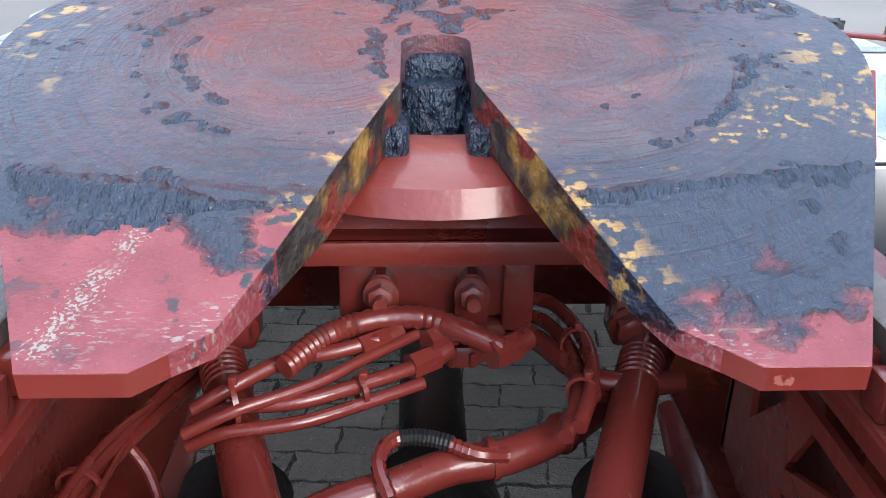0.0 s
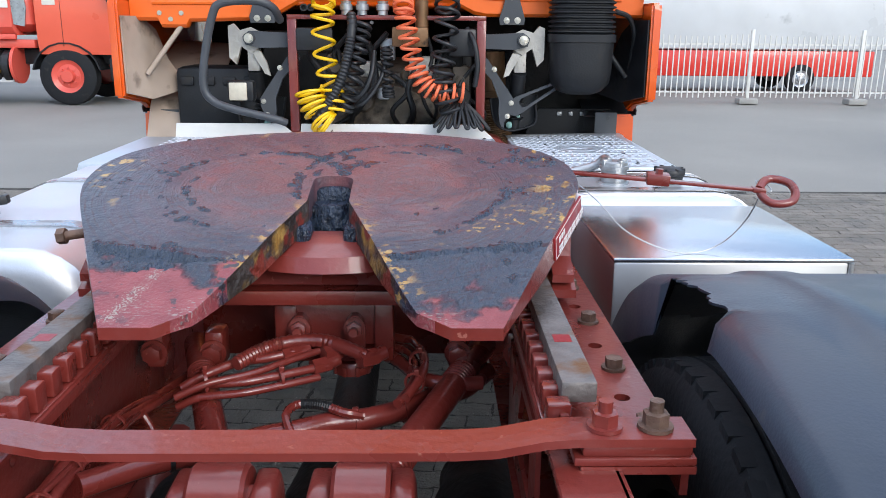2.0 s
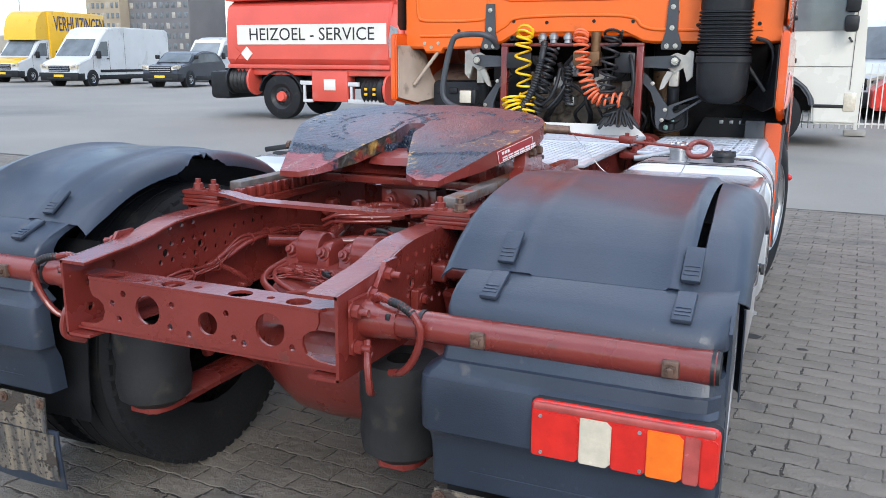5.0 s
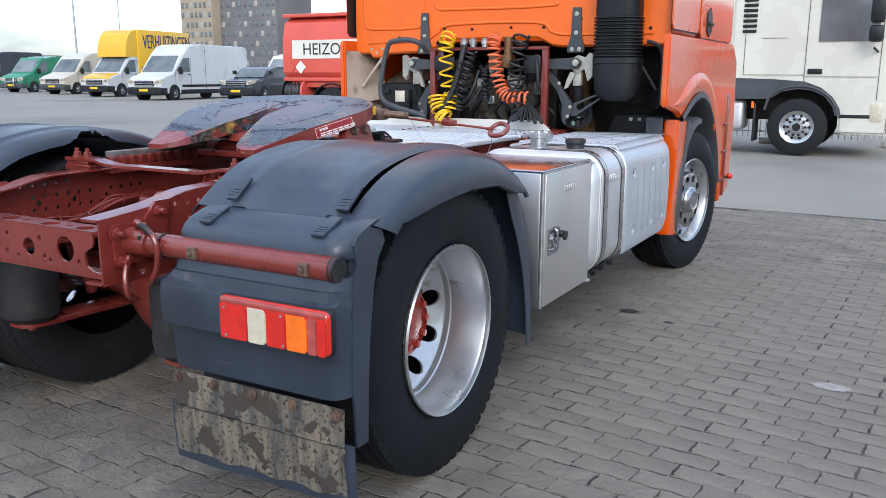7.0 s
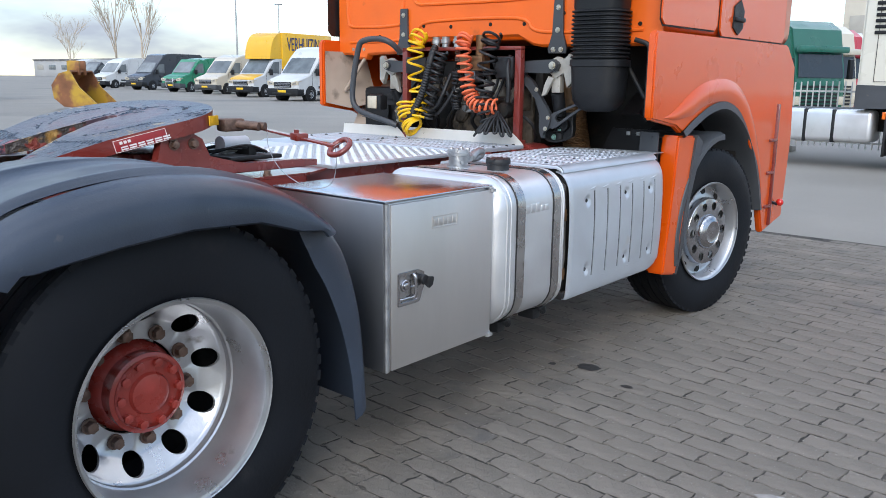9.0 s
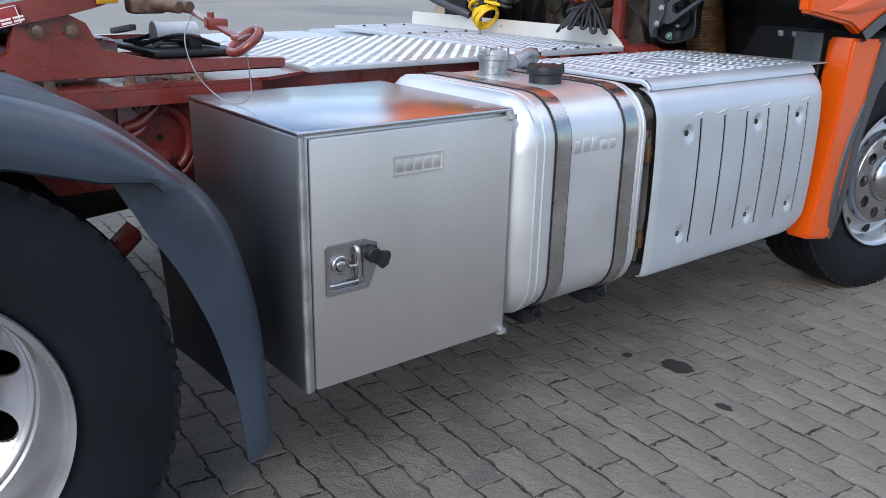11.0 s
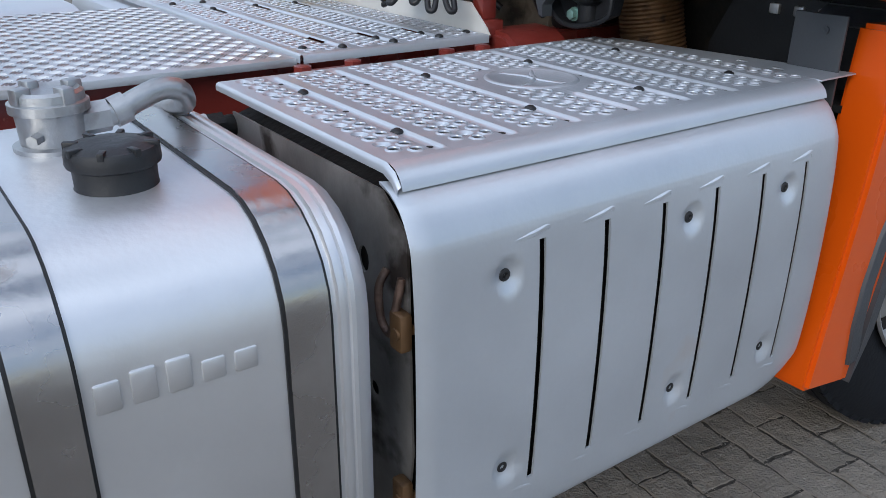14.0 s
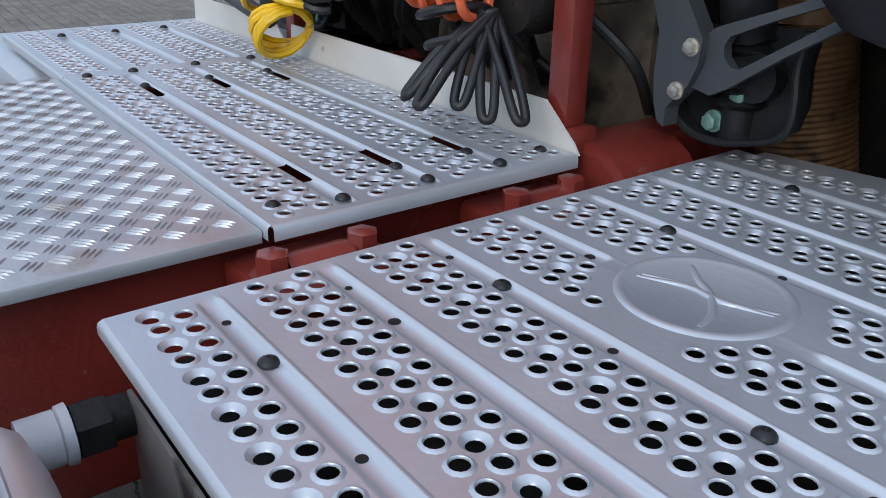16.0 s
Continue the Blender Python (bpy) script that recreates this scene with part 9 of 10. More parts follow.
box(bm, -12.4, -5.7, 15.9, 17.5, 0.75, 1.05, 0.03)
box(bm, -12.9, -12.3, 15.6, 17.8, 0.45, 1.15, 0.1)
part("chassis", bm, BLACK, tk)
bm = B()
lathe(bm, (-12.25, 15.75, 0.92), (-11, 15.75, 0.92), [(0, 0.001), (0, 0.35), (0.05, 0.35), (0.06, 0.28)] + [(0.06 + 0.06 * k, 0.33 if k % 2 else 0.28) for k in range(9)] + [(0.65, 0.35), (0.70, 0.35), (0.70, 0.001)], 24)
part("hose_reel", bm, RUBBER, tk, "black hose wound on a red reel")
bm = B()
lathe(bm, (-8.35, 15.68, 0.72), (-7, 15.68, 0.72), [(0, 0.001), (0, 0.24)] + [(0.05 * k, 0.30 if k % 2 else 0.24) for k in range(10)] + [(0.55, 0.30), (0.58, 0.30), (0.58, 0.001)], 24)
part("hose_reel", bm, RUBBER, tk, "black hose wound on a red reel")
for x in (-7.72, -11.55):  # red drum flange and yellow ties of the reels
    bm = B()
    rod(bm, (x, 15.70, 0.75 if x > -10 else 0.92), (x + 0.06, 15.70, 0.75 if x > -10 else 0.92), 0.36, seg=24)
    part("reel_flange", bm, TANKRED, tk)
for x in (-8.22, -8.00):
    for z in (0.62, 0.74):
        pbox("hose_tie", STICKYEL, tk, I4, (x, x + 0.08, 15.36, 15.40, z, z + 0.06), 0.01)
bm = B()  # bare dented patch on the tank's front end
prism(bm, [(-7.62, 1.50), (-7.42, 1.46), (-7.36, 1.80), (-7.40, 2.15), (-7.58, 2.22), (-7.64, 1.9)], 0.02, (), at_y(15.53))
part("dented_patch", bm, GALV, tk, "bare dented metal patch")
bm = B()
loft(bm, [[(x, y, z) for y, z in ((15.75 + i, 1.35 + i), (15.56 + i, 1.5), (15.56 + i, 2.3), (15.75 + i, 2.7 - i), (17.6 - i, 2.7 - i), (17.8 - i, 2.3), (17.8 - i, 1.5), (17.6 - i, 1.35 + i))] for x, i in ((-7.62, 0.0), (-7.40, 0.02), (-7.30, 0.10), (-7.26, 0.25))])
part("tank_head", bm, TANKRED, tk, "rounded front end of the tank")
bm = B()
box(bm, -12.0, -7.3, 15.58, 15.75, 1.06, 1.22, 0.02)
part("tank_cradle", bm, TANKRED, tk)
bm = B()
box(bm, -9.75, -8.75, 15.52, 15.9, 0.45, 1.18, 0.02)
cbx = part("equipment_box", bm, TANKRED, tk)
pbox("notice", SIGNWHITE, cbx, I4, (-9.40, -9.08, 15.505, 15.52, 0.72, 0.98), 0.004)
for x0, x1, z0, z1 in ((-10.1, -9.75, 0.84, 0.94), (-10.02, -9.75, 0.42, 0.50), (-8.75, -7.75, 0.42, 0.52), (-8.75, -8.45, 0.82, 0.92)):
    pbox("side_guard", VANWHITE, tk, I4, (x0, x1, 15.53, 15.6, z0, z1), 0.01, "white side guard rail")
for x0 in (-10.02, -8.70):
    pbox("guard_post", VANWHITE, tk, I4, (x0, x0 + 0.065, 15.54, 15.59, 0.42, 0.9), 0.005)
for x, hb in ((-10.66, RUBBER), (-6.72, TANKRED)):
    for y in (15.68, 17.6):
        s = 1 if y > 16 else -1
        M = Matrix.Translation((x, 16.6, 0)) @ Matrix.Rotation(radians(90), 4, "Z")
        tw = wheel_small(M, (0.92 if y < 16 else -0.92, 0, 0.54), 0.54, 0.3, tk, hb)
        hm = B()
        hx = 1.05 if y < 16 else -1.05
        rod(hm, (hx - 0.08 * (1 if hx > 0 else -1), 0, 0.54), (hx + 0.06 * (1 if hx > 0 else -1), 0, 0.54), 0.15, 0.11, 20)
        pm("hub", hm, TANKRED, tw, M)
    bm = B()
    rows = []
    for k in range(10):
        a = radians(10 + 160 * k / 9)
        rows.append([(x + 0.66 * math.cos(a), 15.5, 0.56 + 0.62 * math.sin(a)), (x + 0.66 * math.cos(a), 16.0, 0.56 + 0.62 * math.sin(a))])
    sheet(bm, rows)
    thicken(bm, 0.03)
    part("mudguard", bm, BLACK, tk)
bm = B()
loft(bm, [[(x, y, z) for y, z in ((15.55, 0.95), (15.50, 1.2), (15.50, 2.0), (15.58, 2.85), (15.8, 3.0), (17.5, 3.0), (17.7, 2.85), (17.75, 1.2), (17.7, 0.95))] for x in (-7.20, -5.9, -5.72)])
tcab = part("cab", bm, paint("tanker_cab_red", (0.70, 0.10, 0.05)), tk)
pbox("side_window", PALEGLASS, tcab, I4, (-6.55, -5.95, 15.485, 15.52, 1.95, 2.6), 0.03)
pbox("side_window", SIGNWHITE, tcab, I4, (-7.05, -6.80, 15.488, 15.52, 1.85, 2.6), 0.03)
pbox("bumper", BLACK, tcab, I4, (-5.9, -5.6, 15.5, 17.7, 0.45, 0.9), 0.04)
pbox("mirror", BLACK, tcab, I4, (-5.75, -5.65, 15.2, 15.45, 1.9, 2.5), 0.03)
pbox("door_gap", RUBBER, tcab, I4, (-6.72, -6.715, 15.492, 15.51, 1.1, 2.8), 0)

# ---- white tractor unit facing the gate ----
def yard_truck_wheel(M, s, parent):
    """Truck wheel with a silver disc, ten round openings and dark nuts round its hub."""
    wh = wheel_small(M, (s * 1.06, 0, 0.50), 0.50, 0.3, parent, RIMM)
    for k in range(10):
        a = 2 * math.pi * k / 10
        for nm, R, r, x, mt in (("rim_opening", 0.205, 0.026, 1.165, DIRTYBLACK), ("wheel_nut", 0.145, 0.022, 1.20, BLACK)):
            bm = B()
            rod(bm, (s * 1.10, R * math.cos(a), 0.50 + R * math.sin(a)), (s * x, R * math.cos(a), 0.50 + R * math.sin(a)), r, seg=12)
            pm(nm, bm, mt, wh, M)
    bm = B()
    rod(bm, (s * 1.10, 0, 0.50), (s * 1.225, 0, 0.50), 0.085, 0.07, 20)
    pm("hub_cap", bm, BLACK, wh, M)



wt = thing("white_truck", "white tractor unit with grey sills parked across the yard", "truck", (0.8, 15.2, 0))
bm = B()
arch = [(-0.44, 1.30), (-0.44, 3.7), (2.0, 3.7), (2.16, 2.2), (2.20, 1.2), (2.16, 0.40), (1.45, 0.40), (1.42, 0.75), (1.30, 0.98), (1.05, 1.16), (0.76, 1.22), (0.45, 1.16), (0.2, 1.0), (0.05, 1.0), (-0.44, 1.0)]
prism(bm, arch, 2.45, (), Matrix.Translation((0, 14.0, 0)) @ Matrix(((1, 0, 0, 0), (0, 0, 1, 0), (0, 1, 0, 0), (0, 0, 0, 1))))
es = [e for e in bm.edges if len(e.link_faces) == 2 and e.calc_face_angle(0) > radians(70)]
bmesh.ops.bevel(bm, geom=es, offset=0.04, segments=2, affect="EDGES", clamp_overlap=True)
wcab = part("cab", bm, CREAM, wt)
bm = B()
prism(bm, [(-0.44, 0.98), (-0.44, 1.36), (0.3, 1.34), (0.85, 1.30), (1.12, 1.20), (1.32, 1.04), (1.45, 0.84), (1.48, 0.72), (1.38, 0.72), (1.34, 0.86), (1.20, 1.04), (1.0, 1.14), (0.76, 1.17), (0.48, 1.12), (0.30, 0.99)], 0.03, (), at_y(14.0))
hose(bm, [(0.22, 13.965, 0.80), (0.30, 13.965, 1.03), (0.50, 13.965, 1.17), (0.76, 13.965, 1.215), (1.02, 13.965, 1.18), (1.25, 13.965, 1.05), (1.38, 13.965, 0.88), (1.42, 13.965, 0.72)], 0.022, 8, 5)
part("wheel_arch_trim", bm, GREYPLAST, wcab, "grey plastic sill and wheel arch")
bm = B()
prism(bm, [(1.02, 1.98), (1.85, 1.98), (1.93, 2.05), (1.98, 2.75), (1.2, 2.75), (1.02, 2.7)], 0.02, (), at_y(14.0))
part("side_window", bm, PALEGLASS, wcab)
for b in ((0.83, 0.836, 13.985, 14.0, 1.2, 3.2), (-0.2, 0.83, 13.988, 14.0, 1.41, 1.416), (-0.2, -0.194, 13.988, 14.0, 1.41, 3.2), (0.83, 2.0, 13.988, 14.0, 1.38, 1.386), (2.0, 2.006, 13.986, 14.0, 1.0, 2.8), (0.1, 0.5, 13.99, 14.0, 2.05, 2.055)):
    pbox("panel_gap", RUBBER, wcab, I4, b, 0)
pbox("door_handle", BLACK, wcab, I4, (0.88, 1.12, 13.96, 14.0, 1.43, 1.52), 0.02)
bm = B()
for k in range(14):
    box(bm, -0.26, -0.02, 13.975, 14.0, 2.15 + 0.09 * k, 2.205 + 0.09 * k, 0.01)
part("air_grille", bm, BLACK, wcab, "black slatted air grille")
pbox("headlight", LCLEAR, wcab, I4, (1.92, 2.12, 13.98, 14.05, 0.62, 0.95), 0.03)
pbox("step", BLACK, wcab, I4, (1.45, 1.98, 13.99, 14.05, 0.68, 0.74), 0.01)
bm = B()
box(bm, 1.80, 2.02, 13.62, 13.80, 1.95, 2.22, 0.05)
box(bm, 1.80, 2.02, 13.62, 13.80, 2.26, 2.72, 0.05)
rod(bm, (1.9, 13.7, 1.85), (1.95, 14.0, 1.80), 0.02, seg=8)
part("mirror", bm, BLACK, wcab)
M = Matrix.Translation((0.78, 15.2, 0)) @ Matrix.Rotation(radians(90), 4, "Z")
for s in (-1, 1):
    yard_truck_wheel(M, s, wt)
M = Matrix.Translation((-3.1, 15.2, 0)) @ Matrix.Rotation(radians(90), 4, "Z")
for s in (-1, 1):
    yard_truck_wheel(M, s, wt)
pbox("wheel_housing", DIRTYBLACK, wcab, I4, (-0.38, 1.42, 14.45, 15.95, 0.60, 1.24), 0.03)
bm = B()
box(bm, -4.2, 2.0, 14.8, 15.7, 0.7, 0.95, 0.03)
part("chassis", bm, BLACK, wt)
bm = B()
box(bm, -2.05, -0.15, 14.05, 14.7, 0.42, 0.95, 0.08, None, 4)
wtk = part("fuel_tank", bm, ALU, wt, "aluminium fuel tank")
for x in (-1.2, -0.75):
    pbox("tank_strap", BLACK, wtk, I4, (x - 0.03, x + 0.03, 14.04, 14.72, 0.41, 0.96), 0.02)
pbox("mud_flap", RUBBER, wt, I4, (0.02, 0.06, 14.05, 14.5, 0.22, 0.9), 0.01)
pbox("marker_lamp", LORANGE, wt, I4, (-0.02, 0.03, 14.03, 14.06, 0.82, 0.94), 0.005)

# ---- fence with the vehicles behind it ----
fence = thing("fence", "white painted steel picket fence on concrete blocks", "fence", (4.5, 16.8, 0))
bm = B()
box(bm, -0.011, 0.011, -0.011, 0.011, 0.14, 1.40)
bm.faces.ensure_lookup_table()
pick = part("picket", bm, FENCEM, fence)
npk = 0
x = -2.6
while x < 16.0:
    if npk:
        o = new("picket", pick.data)
        o.parent = fence
        o.matrix_parent_inverse = fence.matrix_basis.inverted()
    else:
        o = pick
    o.location = (x, 16.8, 0.02 * math.sin(x * 3))
    npk += 1
    x += 0.118
for k in range(8):
    bm = B()
    x = -2.35 + 2.32 * k
    box(bm, x - 0.035, x + 0.035, 16.76, 16.82, 0.10, 1.52, 0.006)
    post = part("post", bm, FENCEM, fence)
    bm = B()
    box(bm, x - 0.20, x + 0.20, 16.65, 16.95, 0.0, 0.12, 0.02)
    part("concrete_foot", bm, CONCRETE, post)
for z in (0.24, 1.22):
    bm = B()
    box(bm, -2.7, 16.0, 16.815, 16.84, z - 0.018, z + 0.018)
    part("rail", bm, FENCEM, fence)
rv = thing("camper_van", "red van cab with a long white box body", "van", (6, 20.4, 0))
bm = B()
prism(bm, [(2.75, 0.35), (2.75, 0.80), (3.05, 1.05), (3.9, 1.95), (4.4, 2.05), (4.85, 2.0), (4.85, 0.35)], 2.0, (), Matrix.Translation((0, 19.9, 0)) @ Matrix(((1, 0, 0, 0), (0, 0, 1, 0), (0, 1, 0, 0), (0, 0, 0, 1))))
es = [e for e in bm.edges if len(e.link_faces) == 2 and e.calc_face_angle(0) > radians(70)]
bmesh.ops.bevel(bm, geom=es, offset=0.06, segments=2, affect="EDGES", clamp_overlap=True)
part("cab", bm, VANRED, rv)
bm = B()
prism(bm, [(3.58, 2.02), (3.50, 2.10), (3.48, 2.24), (3.56, 2.46), (3.72, 2.72), (3.95, 2.98), (4.25, 3.16), (4.9, 3.22), (4.9, 2.02)], 2.1, (), Matrix.Translation((0, 19.85, 0)) @ Matrix(((1, 0, 0, 0), (0, 0, 1, 0), (0, 1, 0, 0), (0, 0, 0, 1))))
es = [e for e in bm.edges if len(e.link_faces) == 2 and e.calc_face_angle(0) > radians(70)]
bmesh.ops.bevel(bm, geom=es, offset=0.10, segments=3, affect="EDGES", clamp_overlap=True)
part("overcab_bunk", bm, VANRED, rv)
pbox("visor_strip", SIGNWHITE, rv, I4, (3.62, 4.9, 19.83, 19.86, 2.06, 2.12), 0.01)
bm = B()
prism(bm, [(3.45, 1.15), (4.0, 1.82), (4.55, 1.85), (4.55, 1.1)], 0.02, (), at_y(19.9))
part("side_window", bm, PALEGLASS, rv)
pbox("overcab_window", GLASS, rv, I4, (4.2, 4.6, 19.83, 19.86, 2.3, 2.6), 0.02)
pbox("box_body", VANWHITE, rv, I4, (4.9, 11.5, 19.85, 21.95, 1.05, 3.3), 0.05)
pbox("skirt", VANRED, rv, I4, (4.9, 11.2, 19.9, 21.8, 0.4, 1.02), 0.03)
for x in (3.65, 9.4):
    M = Matrix.Translation((x, 20.9, 0)) @ Matrix.Rotation(radians(90), 4, "Z")
    for s in (-1, 1):
        wheel_small(M, (s * 0.95, 0, 0.35), 0.35, 0.2, rv)
for k, mt in enumerate((VANWHITE, VANDARK, VANWHITE)):
    van((2.2 - 0.9 * k, 22.6 + 2.6 * k), -35, "parked van behind the white fence", mt, 5.6, 2.4)


def far_cab(x, y, mt, label):
    """A parked tractor cab, seen by its front over the fence."""
    t = thing("parked_truck", label, "truck", (x, y, 0), "trucks parked behind the fence")
    M = Matrix.Translation((x, y, 0)) @ Matrix.Rotation(radians(62), 4, "Z")
    bm = B()
    prism(bm, [(0, 0.4), (-0.02, 1.3), (0.15, 2.3), (0.35, 3.2), (0.8, 3.5), (2.3, 3.55), (2.3, 0.4)], 2.4, (), Matrix.Translation((-1.2, 0, 0)) @ YZ)
    es = [e for e in bm.edges if len(e.link_faces) == 2 and e.calc_face_angle(0) > radians(70)]
    bmesh.ops.bevel(bm, geom=es, offset=0.07, segments=2, affect="EDGES", clamp_overlap=True)
    pm("cab", bm, mt, t, M)
    bm = B()
    sheet(bm, [[(-1.05, -0.03, 1.55), (1.05, -0.03, 1.55)], [(-1.0, 0.10, 2.35), (1.0, 0.10, 2.35)]])
    thicken(bm, 0.02)
    pm("windscreen", bm, GLASS, t, M)
    pbox("sun_visor", mt, t, M, (-1.15, 1.15, -0.12, 0.1, 2.4, 2.62), 0.05)
    bm = B()
    for k in range(6):
        box(bm, -0.9, 0.9, -0.06, 0.02, 0.55 + 0.13 * k, 0.62 + 0.13 * k, 0.01)
    pm("grille", bm, BLACK, t, M)
    for s in (-1, 1):
        pbox("headlight", LCLEAR, t, M, (s * 0.85, s * 1.18, -0.04, 0.1, 0.6, 0.9), 0.03)
        pbox("mirror", BLACK, t, M, (s * 1.3, s * 1.5, -0.05, 0.1, 1.5, 2.2), 0.04)
        wheel_small(M, (s * 1.05, 1.2, 0.5), 0.5, 0.3, t)
    return t


far_cab(-5.55, 30.4, CABGREEN, "green tractor cab parked behind the fence")
far_cab(-5.75, 32.9, VANCREAM, "cream tractor cab parked behind the fence")
far_cab(-6.05, 35.4, CABRED, "dark red tractor cab parked behind the fence")
far_cab(-6.35, 37.9, VANWHITE, "pale tractor cab parked behind the fence")
far_cab(-6.40, 40.4, CABBLUE, "blue tractor cab parked behind the fence")

# ---- digger bucket and tipper ----
bm = B()
rows = []
for y in (-0.75, -0.7, 0.0, 0.7, 0.75):
    rows.append([(0.95, y, 0.03), (0.3, y, 0.05), (-0.25, y, 0.10), (-0.55, y, 0.35), (-0.60, y, 0.75), (-0.35, y, 1.1), (0.0, y, 1.2)])
sheet(bm, rows)
for r in (rows[0], rows[-1]):
    bm.faces.new([bm.verts.new(p) for p in r] + [bm.verts.new((0.25, r[0][1], 0.7))])
thicken(bm, 0.05)
box(bm, -0.35, 0.05, -0.25, -0.15, 1.05, 1.5, 0.03)
box(bm, -0.35, 0.05, 0.15, 0.25, 1.05, 1.5, 0.03)
bucket = solo("digger_bucket", bm, RUSTB, "rusty yellow digger bucket lying on the yard", "digger bucket")
bucket.matrix_world = Matrix.Translation((-29.0, 15.6, 0)) @ Matrix.Rotation(radians(38), 4, "Z") @ Matrix.Diagonal((1.25, 1.25, 1.25, 1))

tp = thing("tipper_truck", "muddy beige tipper truck at the edge of the yard", "truck", (-44, 14.5, 0))
pbox("tipper_body", BEIGE, tp, I4, (-52, -41, 14.0, 16.5, 1.5, 3.2), 0.1)
pbox("chassis", BLACK, tp, I4, (-52, -41, 14.4, 16.0, 0.8, 1.4), 0.05)
for x in (-41.9, -43.4, -48.0, -49.6):
    M = Matrix.Translation((x, 15.2, 0)) @ Matrix.Rotation(radians(90), 4, "Z")
    for s in (-1, 1):
        wheel_small(M, (s * 1.1, 0, 0.58), 0.58, 0.35, tp)
pbox("tail_flap", RUSTB, tp, I4, (-40.9, -40.4, 14.2, 16.2, 0.5, 1.5), 0.05)


# ---- far buildings, trees and lamp posts ----
def block(name, label, x0, x1, y, depth, h, mt, nx, nz, z0=3.0, winmat=PALEGLASS, group=""):
    """A far building with rows of recessed windows facing the yard."""
    t = thing(name, label, "building", ((x0 + x1) / 2, y, 0), group)
    bm = B()
    box(bm, x0, x1, y, y + depth, 0, h, 0.05)
    wall = part("wall", bm, mt, t)
    for i in range(nx):
        for j in range(nz):
            w, hh = (x1 - x0) / nx, (h - z0 - 1) / nz
            bm = B()
            cx, cz = x0 + w * (i + 0.5), z0 + hh * (j + 0.5)
            box(bm, cx - w * 0.27, cx + w * 0.27, y - 0.08, y + 0.05, cz - hh * 0.30, cz + hh * 0.25, 0.02)
            part("window", bm, winmat if (i * 3 + j * 5) % 4 else BLINDS, wall)
    bm = B()
    box(bm, x0 - 0.3, x1 + 0.3, y - 0.3, y + depth + 0.3, h, h + 0.5)
    part("roof", bm, BRICKG, t)
    return t


block("apartment_tower", "beige brick apartment block far behind the yard", -168, -157, 160, 14, 46, BRICKB, 7, 17)
block("apartment_tower", "grey brick apartment block with rows of windows", -156.9, -138, 163, 14, 46, BRICKG, 10, 17)
block("apartment_tower", "beige brick block beyond the tank truck", -112, -98, 165, 14, 40, BRICKB, 6, 12)
block("office_building", "pale beige building behind the parked trucks", -13.2, -9.6, 62, 8, 10, VANCREAM, 2, 2, 4)
block("low_hall", "long grey industrial hall far away", -330, -210, 150, 30, 6, HALLM, 12, 1, 2)
block("low_hall", "pale industrial hall beyond the fence", 20, 120, 190, 30, 8, HALLM, 12, 1, 3)
block("low_hall", "pale warehouse at the far end", -60, 10, 200, 30, 9, HALLM, 10, 1, 3)
block("low_hall", "long pale hall behind the vans", -205, -60, 205, 20, 7, HALLM, 14, 1, 2)


def bare_tree(x, y, h, seed, tall=False):
    """A leafless tree: a tapered trunk with forking limbs and fine twigs."""
    rng = random.Random(seed)
    t = thing("bare_tree", "tall leafless tree in pale winter light", "tree", (x, y, 0), "bare trees")
    bm = B()
    rod(bm, (x, y, 0), (x + rng.uniform(-0.3, 0.3), y, h * 0.55), 0.012 * h, 0.006 * h, 8)
    part("trunk", bm, BARK, t)
    bm = B()

    def grow(p, d, ln, r, n):
        q = p + d * ln
        rod(bm, p, q, r, r * 0.6, 5, False)
        if n == 0:
            return
        for _ in range(3):
            spread = 0.32 if tall else 0.75
            e = (d + Vector((rng.uniform(-1, 1), rng.uniform(-1, 1), rng.uniform(-0.1, 0.7))) * spread).normalized()
            grow(p.lerp(q, rng.uniform(0.5, 1)), e, ln * rng.uniform(0.55, 0.8), r * 0.6, n - 1)
    for k in range(7):
        a = rng.uniform(0, 6.28)
        grow(Vector((x, y, h * (0.15 + 0.06 * k))), Vector((0.35 * math.cos(a), 0.35 * math.sin(a), 1 if tall else 0.6)).normalized(), h * 0.24, 0.0045 * h, 4)
    part("crown", bm, BARK, t, kind="stuff")
    return t


for k, (x, y, h) in enumerate(((-178, 100, 25), (-172, 103, 23), (-240, 120, 20), (40, 150, 12), (52, 152, 11), (65, 150, 13), (28, 148, 11))):
    bare_tree(x, y, h, 40 + k, tall=h > 20)
for x, y, h in ((-95, 72, 16), (-120, 100, 14)):
    lp = thing("lamp_post", "grey steel lamp post at the yard's edge", "lamp post", (x, y, 0))
    bm = B()
    rod(bm, (x, y, 0), (x, y, h), 0.14, 0.08, 12)
    part("pole", bm, GALV, lp)
    pbox("lamp_head", GALV, lp, I4, (x - 0.9, x + 0.9, y - 0.2, y + 0.2, h, h + 0.2), 0.05)

# ---- pavement of wavy concrete pavers ----
bm = B()
box(bm, -13, 13, -9, 7.15, -0.05, -0.0028)
paving = solo("pavement", bm, JOINT, "grey interlocking concrete paving with dark sandy joints", "pavement", "structure")


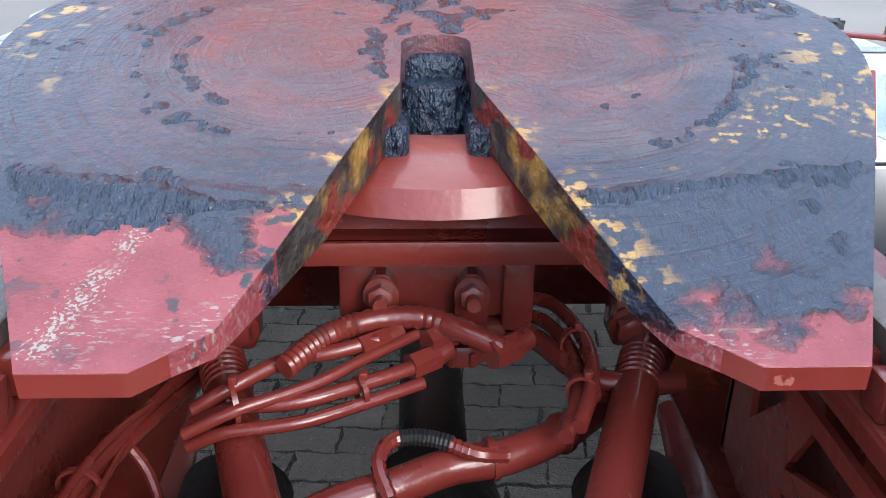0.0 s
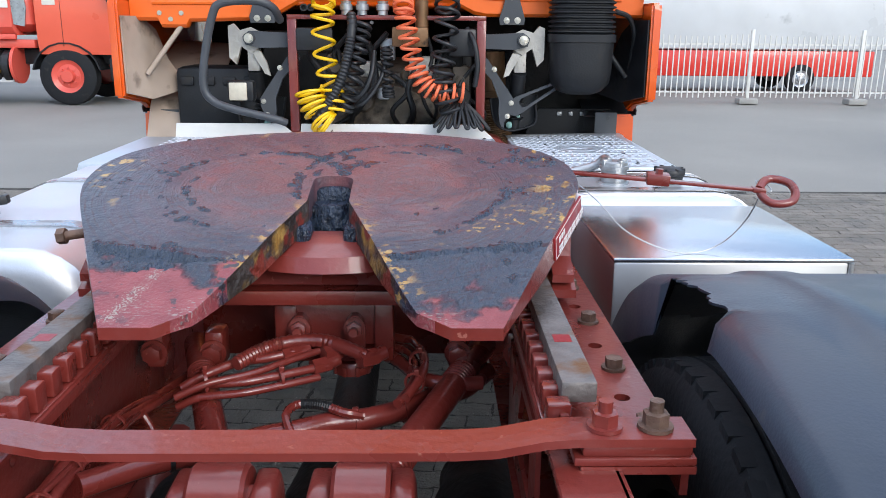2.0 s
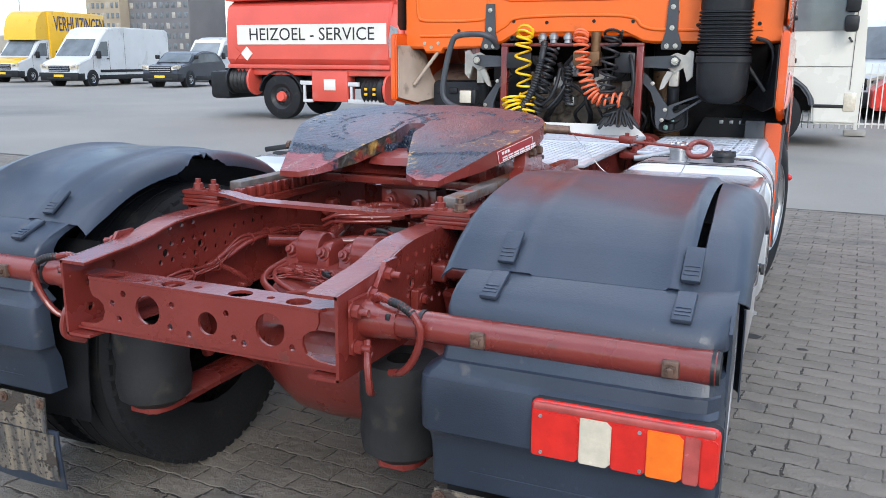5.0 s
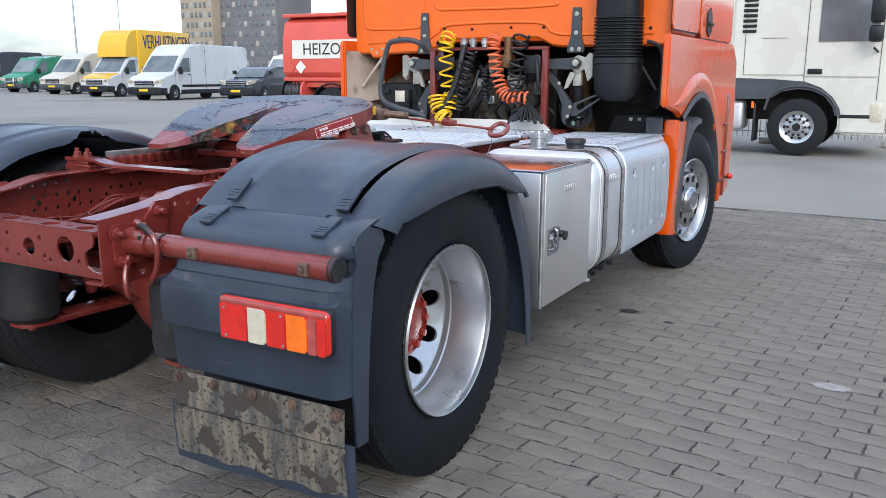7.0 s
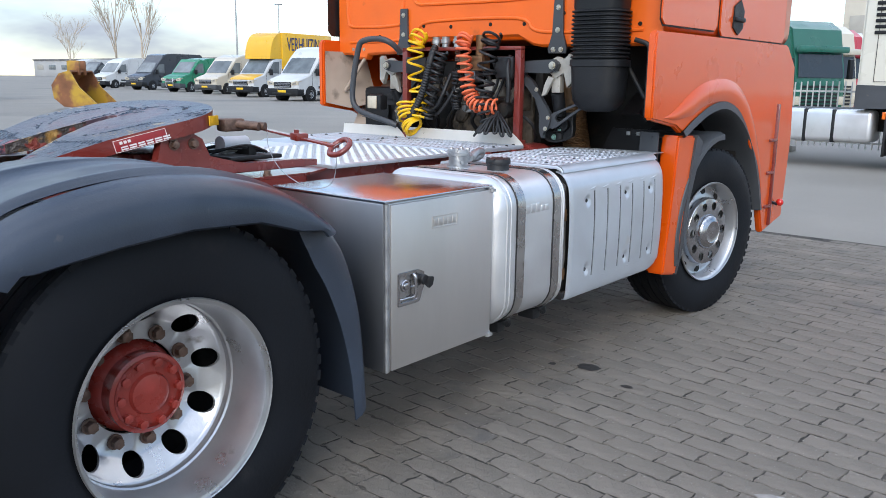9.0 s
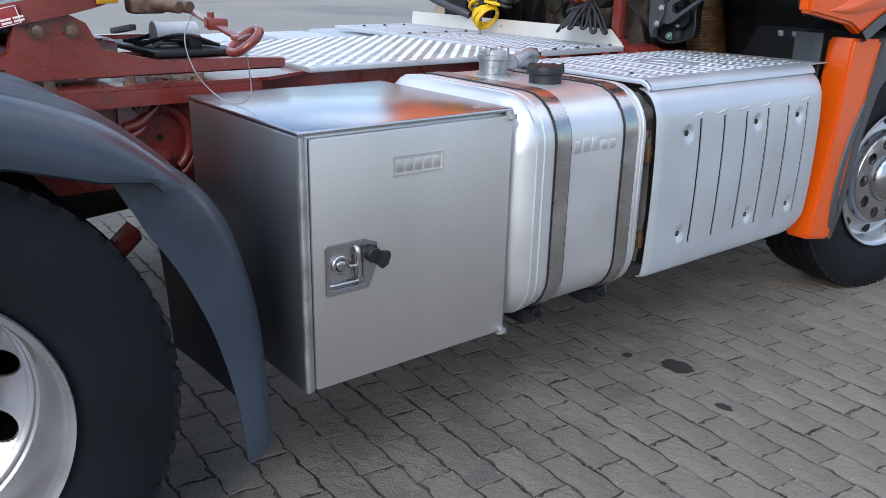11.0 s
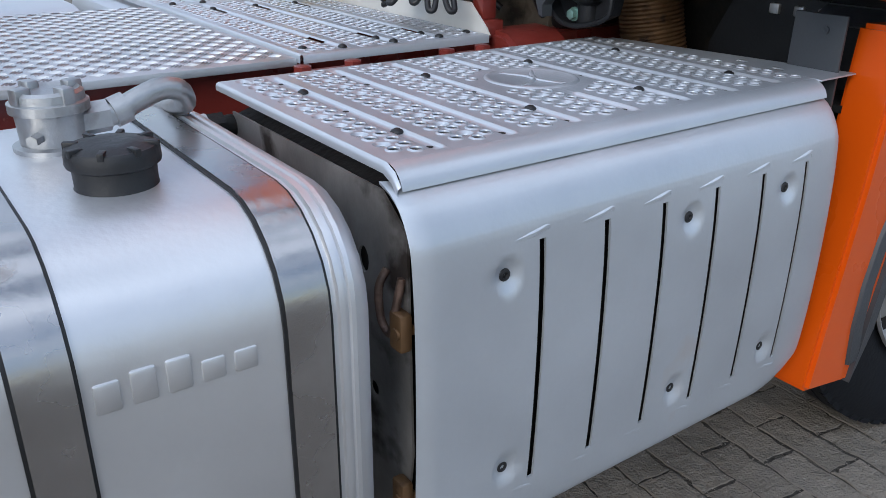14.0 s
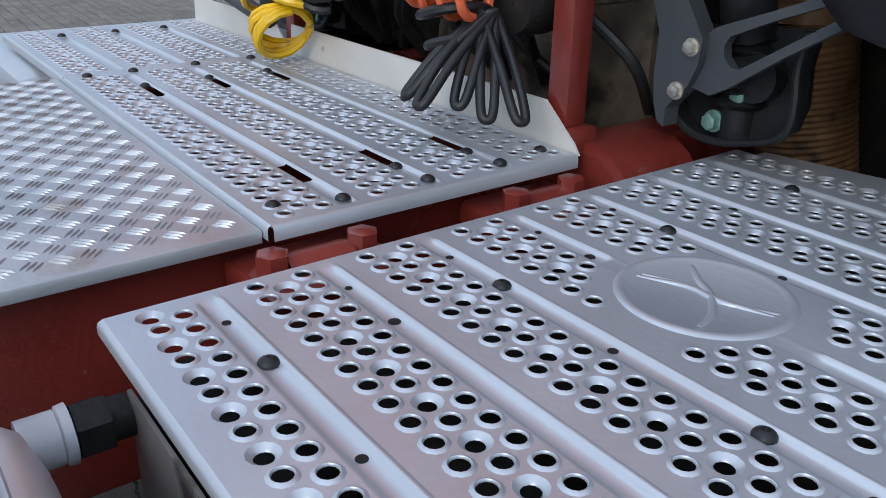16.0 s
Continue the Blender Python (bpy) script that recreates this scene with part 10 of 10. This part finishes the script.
def paver_outline(rng, lx, ly):
    """Outline of one paver with wavy, chipped sides."""
    a, b, g, w = lx / 2, ly / 2, 0.0021, 0.0032
    out = []
    for (x0, y0), (x1, y1), n in (((-a, -b), (a, -b), 12), ((a, -b), (a, b), 7), ((a, b), (-a, b), 12), ((-a, b), (-a, -b), 7)):
        bow = rng.gauss(0, 0.0026)
        for k in range(n):
            f = k / n
            x, y = x0 + (x1 - x0) * f, y0 + (y1 - y0) * f
            wave = w * math.sin(2 * math.pi * 2 * (x / lx)) if n == 12 else 0.9 * w * math.sin(2 * math.pi * y / ly)
            chip = bow * math.sin(math.pi * f) - abs(rng.gauss(0, 0.0024)) - (0.006 if rng.random() < 0.07 else 0)
            nx, ny = (y1 - y0) / math.hypot(x1 - x0, y1 - y0), -(x1 - x0) / math.hypot(x1 - x0, y1 - y0)
            out.append((x + nx * (chip - g) + (0 if n == 12 else wave), y + ny * (chip - g) + (wave if n == 12 else 0)))
    return out


def add_paver(verts, faces, o, cx, cy, ca, sa, tilt):
    n = len(o)
    base = len(verts)
    for s, z in ((1.0, -0.010), (1.0, -0.0022), (0.93, 0.0)):
        for u, v in o:
            uu, vv = u * (s if s == 1 else 0.990), v * (s if s == 1 else 0.982)
            verts.append((cx + ca * uu - sa * vv, cy + sa * uu + ca * vv, z + tilt[0] * u + tilt[1] * v + tilt[2]))
    for r in (0, 1):
        for i in range(n):
            k = (i + 1) % n
            faces.append((base + r * n + i, base + r * n + k, base + (r + 1) * n + k, base + (r + 1) * n + i))
    faces.append(tuple(base + 2 * n + i for i in range(n)))


rng = random.Random(3)
LX, LY = 0.222, 0.111
ang = radians(-3.0)
ca, sa = math.cos(ang), math.sin(ang)
verts, faces = [], []
near = []
templates = []
for k in range(12):
    v, f = [], []
    add_paver(v, f, paver_outline(rng, LX, LY), 0, 0, 1, 0, (0, 0, 0))
    me = bpy.data.meshes.new("paver")
    me.from_pydata(v, [], f)
    me.materials.append(PAVER)
    templates.append(me)
for j in range(-85, 75):
    for i in range(-60, 60):
        u, v = (i + (0.5 if j % 2 else 0.0)) * LX, j * LY
        x, y = ca * u - sa * v, sa * u + ca * v
        if not (-12.8 < x < 12.8 and -8.8 < y < 7.05):
            continue
        tilt = (rng.uniform(-0.006, 0.006), rng.uniform(-0.008, 0.008), rng.uniform(-0.0014, 0.0008))
        if 1.25 < x < 2.9 and 0.6 < y < 4.6 and len(near) < 300:
            near.append((x, y, tilt))
        else:
            add_paver(verts, faces, paver_outline(rng, LX, LY), x, y, ca, sa, tilt)
me = bpy.data.meshes.new("pavers")
me.from_pydata(verts, [], faces)
me.materials.append(PAVER)
far_pavers = new("pavers", me)
far_pavers.parent = paving
tagged(far_pavers, kind="stuff")
for k, (x, y, tilt) in enumerate(near):
    o = new("paver", templates[(k * 7 + k // 5) % 12])
    o.parent = paving
    o.matrix_basis = Matrix.Translation((x, y, tilt[2])) @ Matrix.Rotation(ang, 4, "Z") @ Matrix.Rotation(tilt[1], 4, "X") @ Matrix.Rotation(-tilt[0], 4, "Y")


def stain(name, cx, cy, rx, ry, mt, seed, z, label):
    rng = random.Random(seed)
    bm = B()
    vs = []
    for i in range(26):
        a = 2 * math.pi * i / 26
        r = 0.86 + 0.2 * rng.random()
        vs.append(bm.verts.new((cx + rx * r * math.cos(a), cy + ry * r * math.sin(a), z)))
    c = bm.verts.new((cx, cy, z + 0.0006))
    for i in range(26):
        bm.faces.new((vs[i], vs[(i + 1) % 26], c))
    return part(name, bm, mt, paving, label)


stain("oil_stain", 1.184, 2.694, 0.062, 0.048, OIL, 1, 0.0035, "black oil stain on the pavers")
stain("oil_spot", 1.45, 2.58, 0.03, 0.02, OIL, 2, 0.003, "")
stain("oil_spot", 1.02, 2.62, 0.02, 0.02, OIL, 4, 0.003, "")
stain("pale_stain", 2.35, 1.95, 0.09, 0.05, CHALK, 7, 0.003, "pale dusty patch on the pavers")
# grit and small stones lying in the joints
verts, faces = [], []
rng = random.Random(21)
for k in range(2600):
    x, y = rng.uniform(0.7, 3.4), rng.uniform(0.2, 5.0)
    if rng.random() < 0.75:  # most of it along the long joints
        u, v = ca * x + sa * y, -sa * x + ca * y
        v = (round(v / LY - 0.5) + 0.5) * LY + rng.gauss(0, 0.010)
        x, y = ca * u - sa * v, sa * u + ca * v
    r = rng.choice((0.0012, 0.0016, 0.002, 0.002, 0.003)) * rng.uniform(0.7, 1.3) * (2.0 if rng.random() < 0.03 else 1.0)
    t, q = rng.uniform(0, 6.28), len(verts)
    for j in range(4):
        verts.append((x + r * rng.uniform(0.7, 1.3) * math.cos(t + j * 1.57), y + r * rng.uniform(0.7, 1.3) * math.sin(t + j * 1.57), 0.0004 + 0.2 * r))
    verts += [(x, y, 0.0004 + 1.1 * r), (x, y, -0.003)]
    for j in range(4):
        faces += [(q + j, q + (j + 1) % 4, q + 4), (q + (j + 1) % 4, q + j, q + 5)]
me = bpy.data.meshes.new("grit")
me.from_pydata(verts, [], faces)
me.materials.append(GRIT)
grit = new("grit", me)
grit.parent = paving
tagged(grit, kind="stuff")
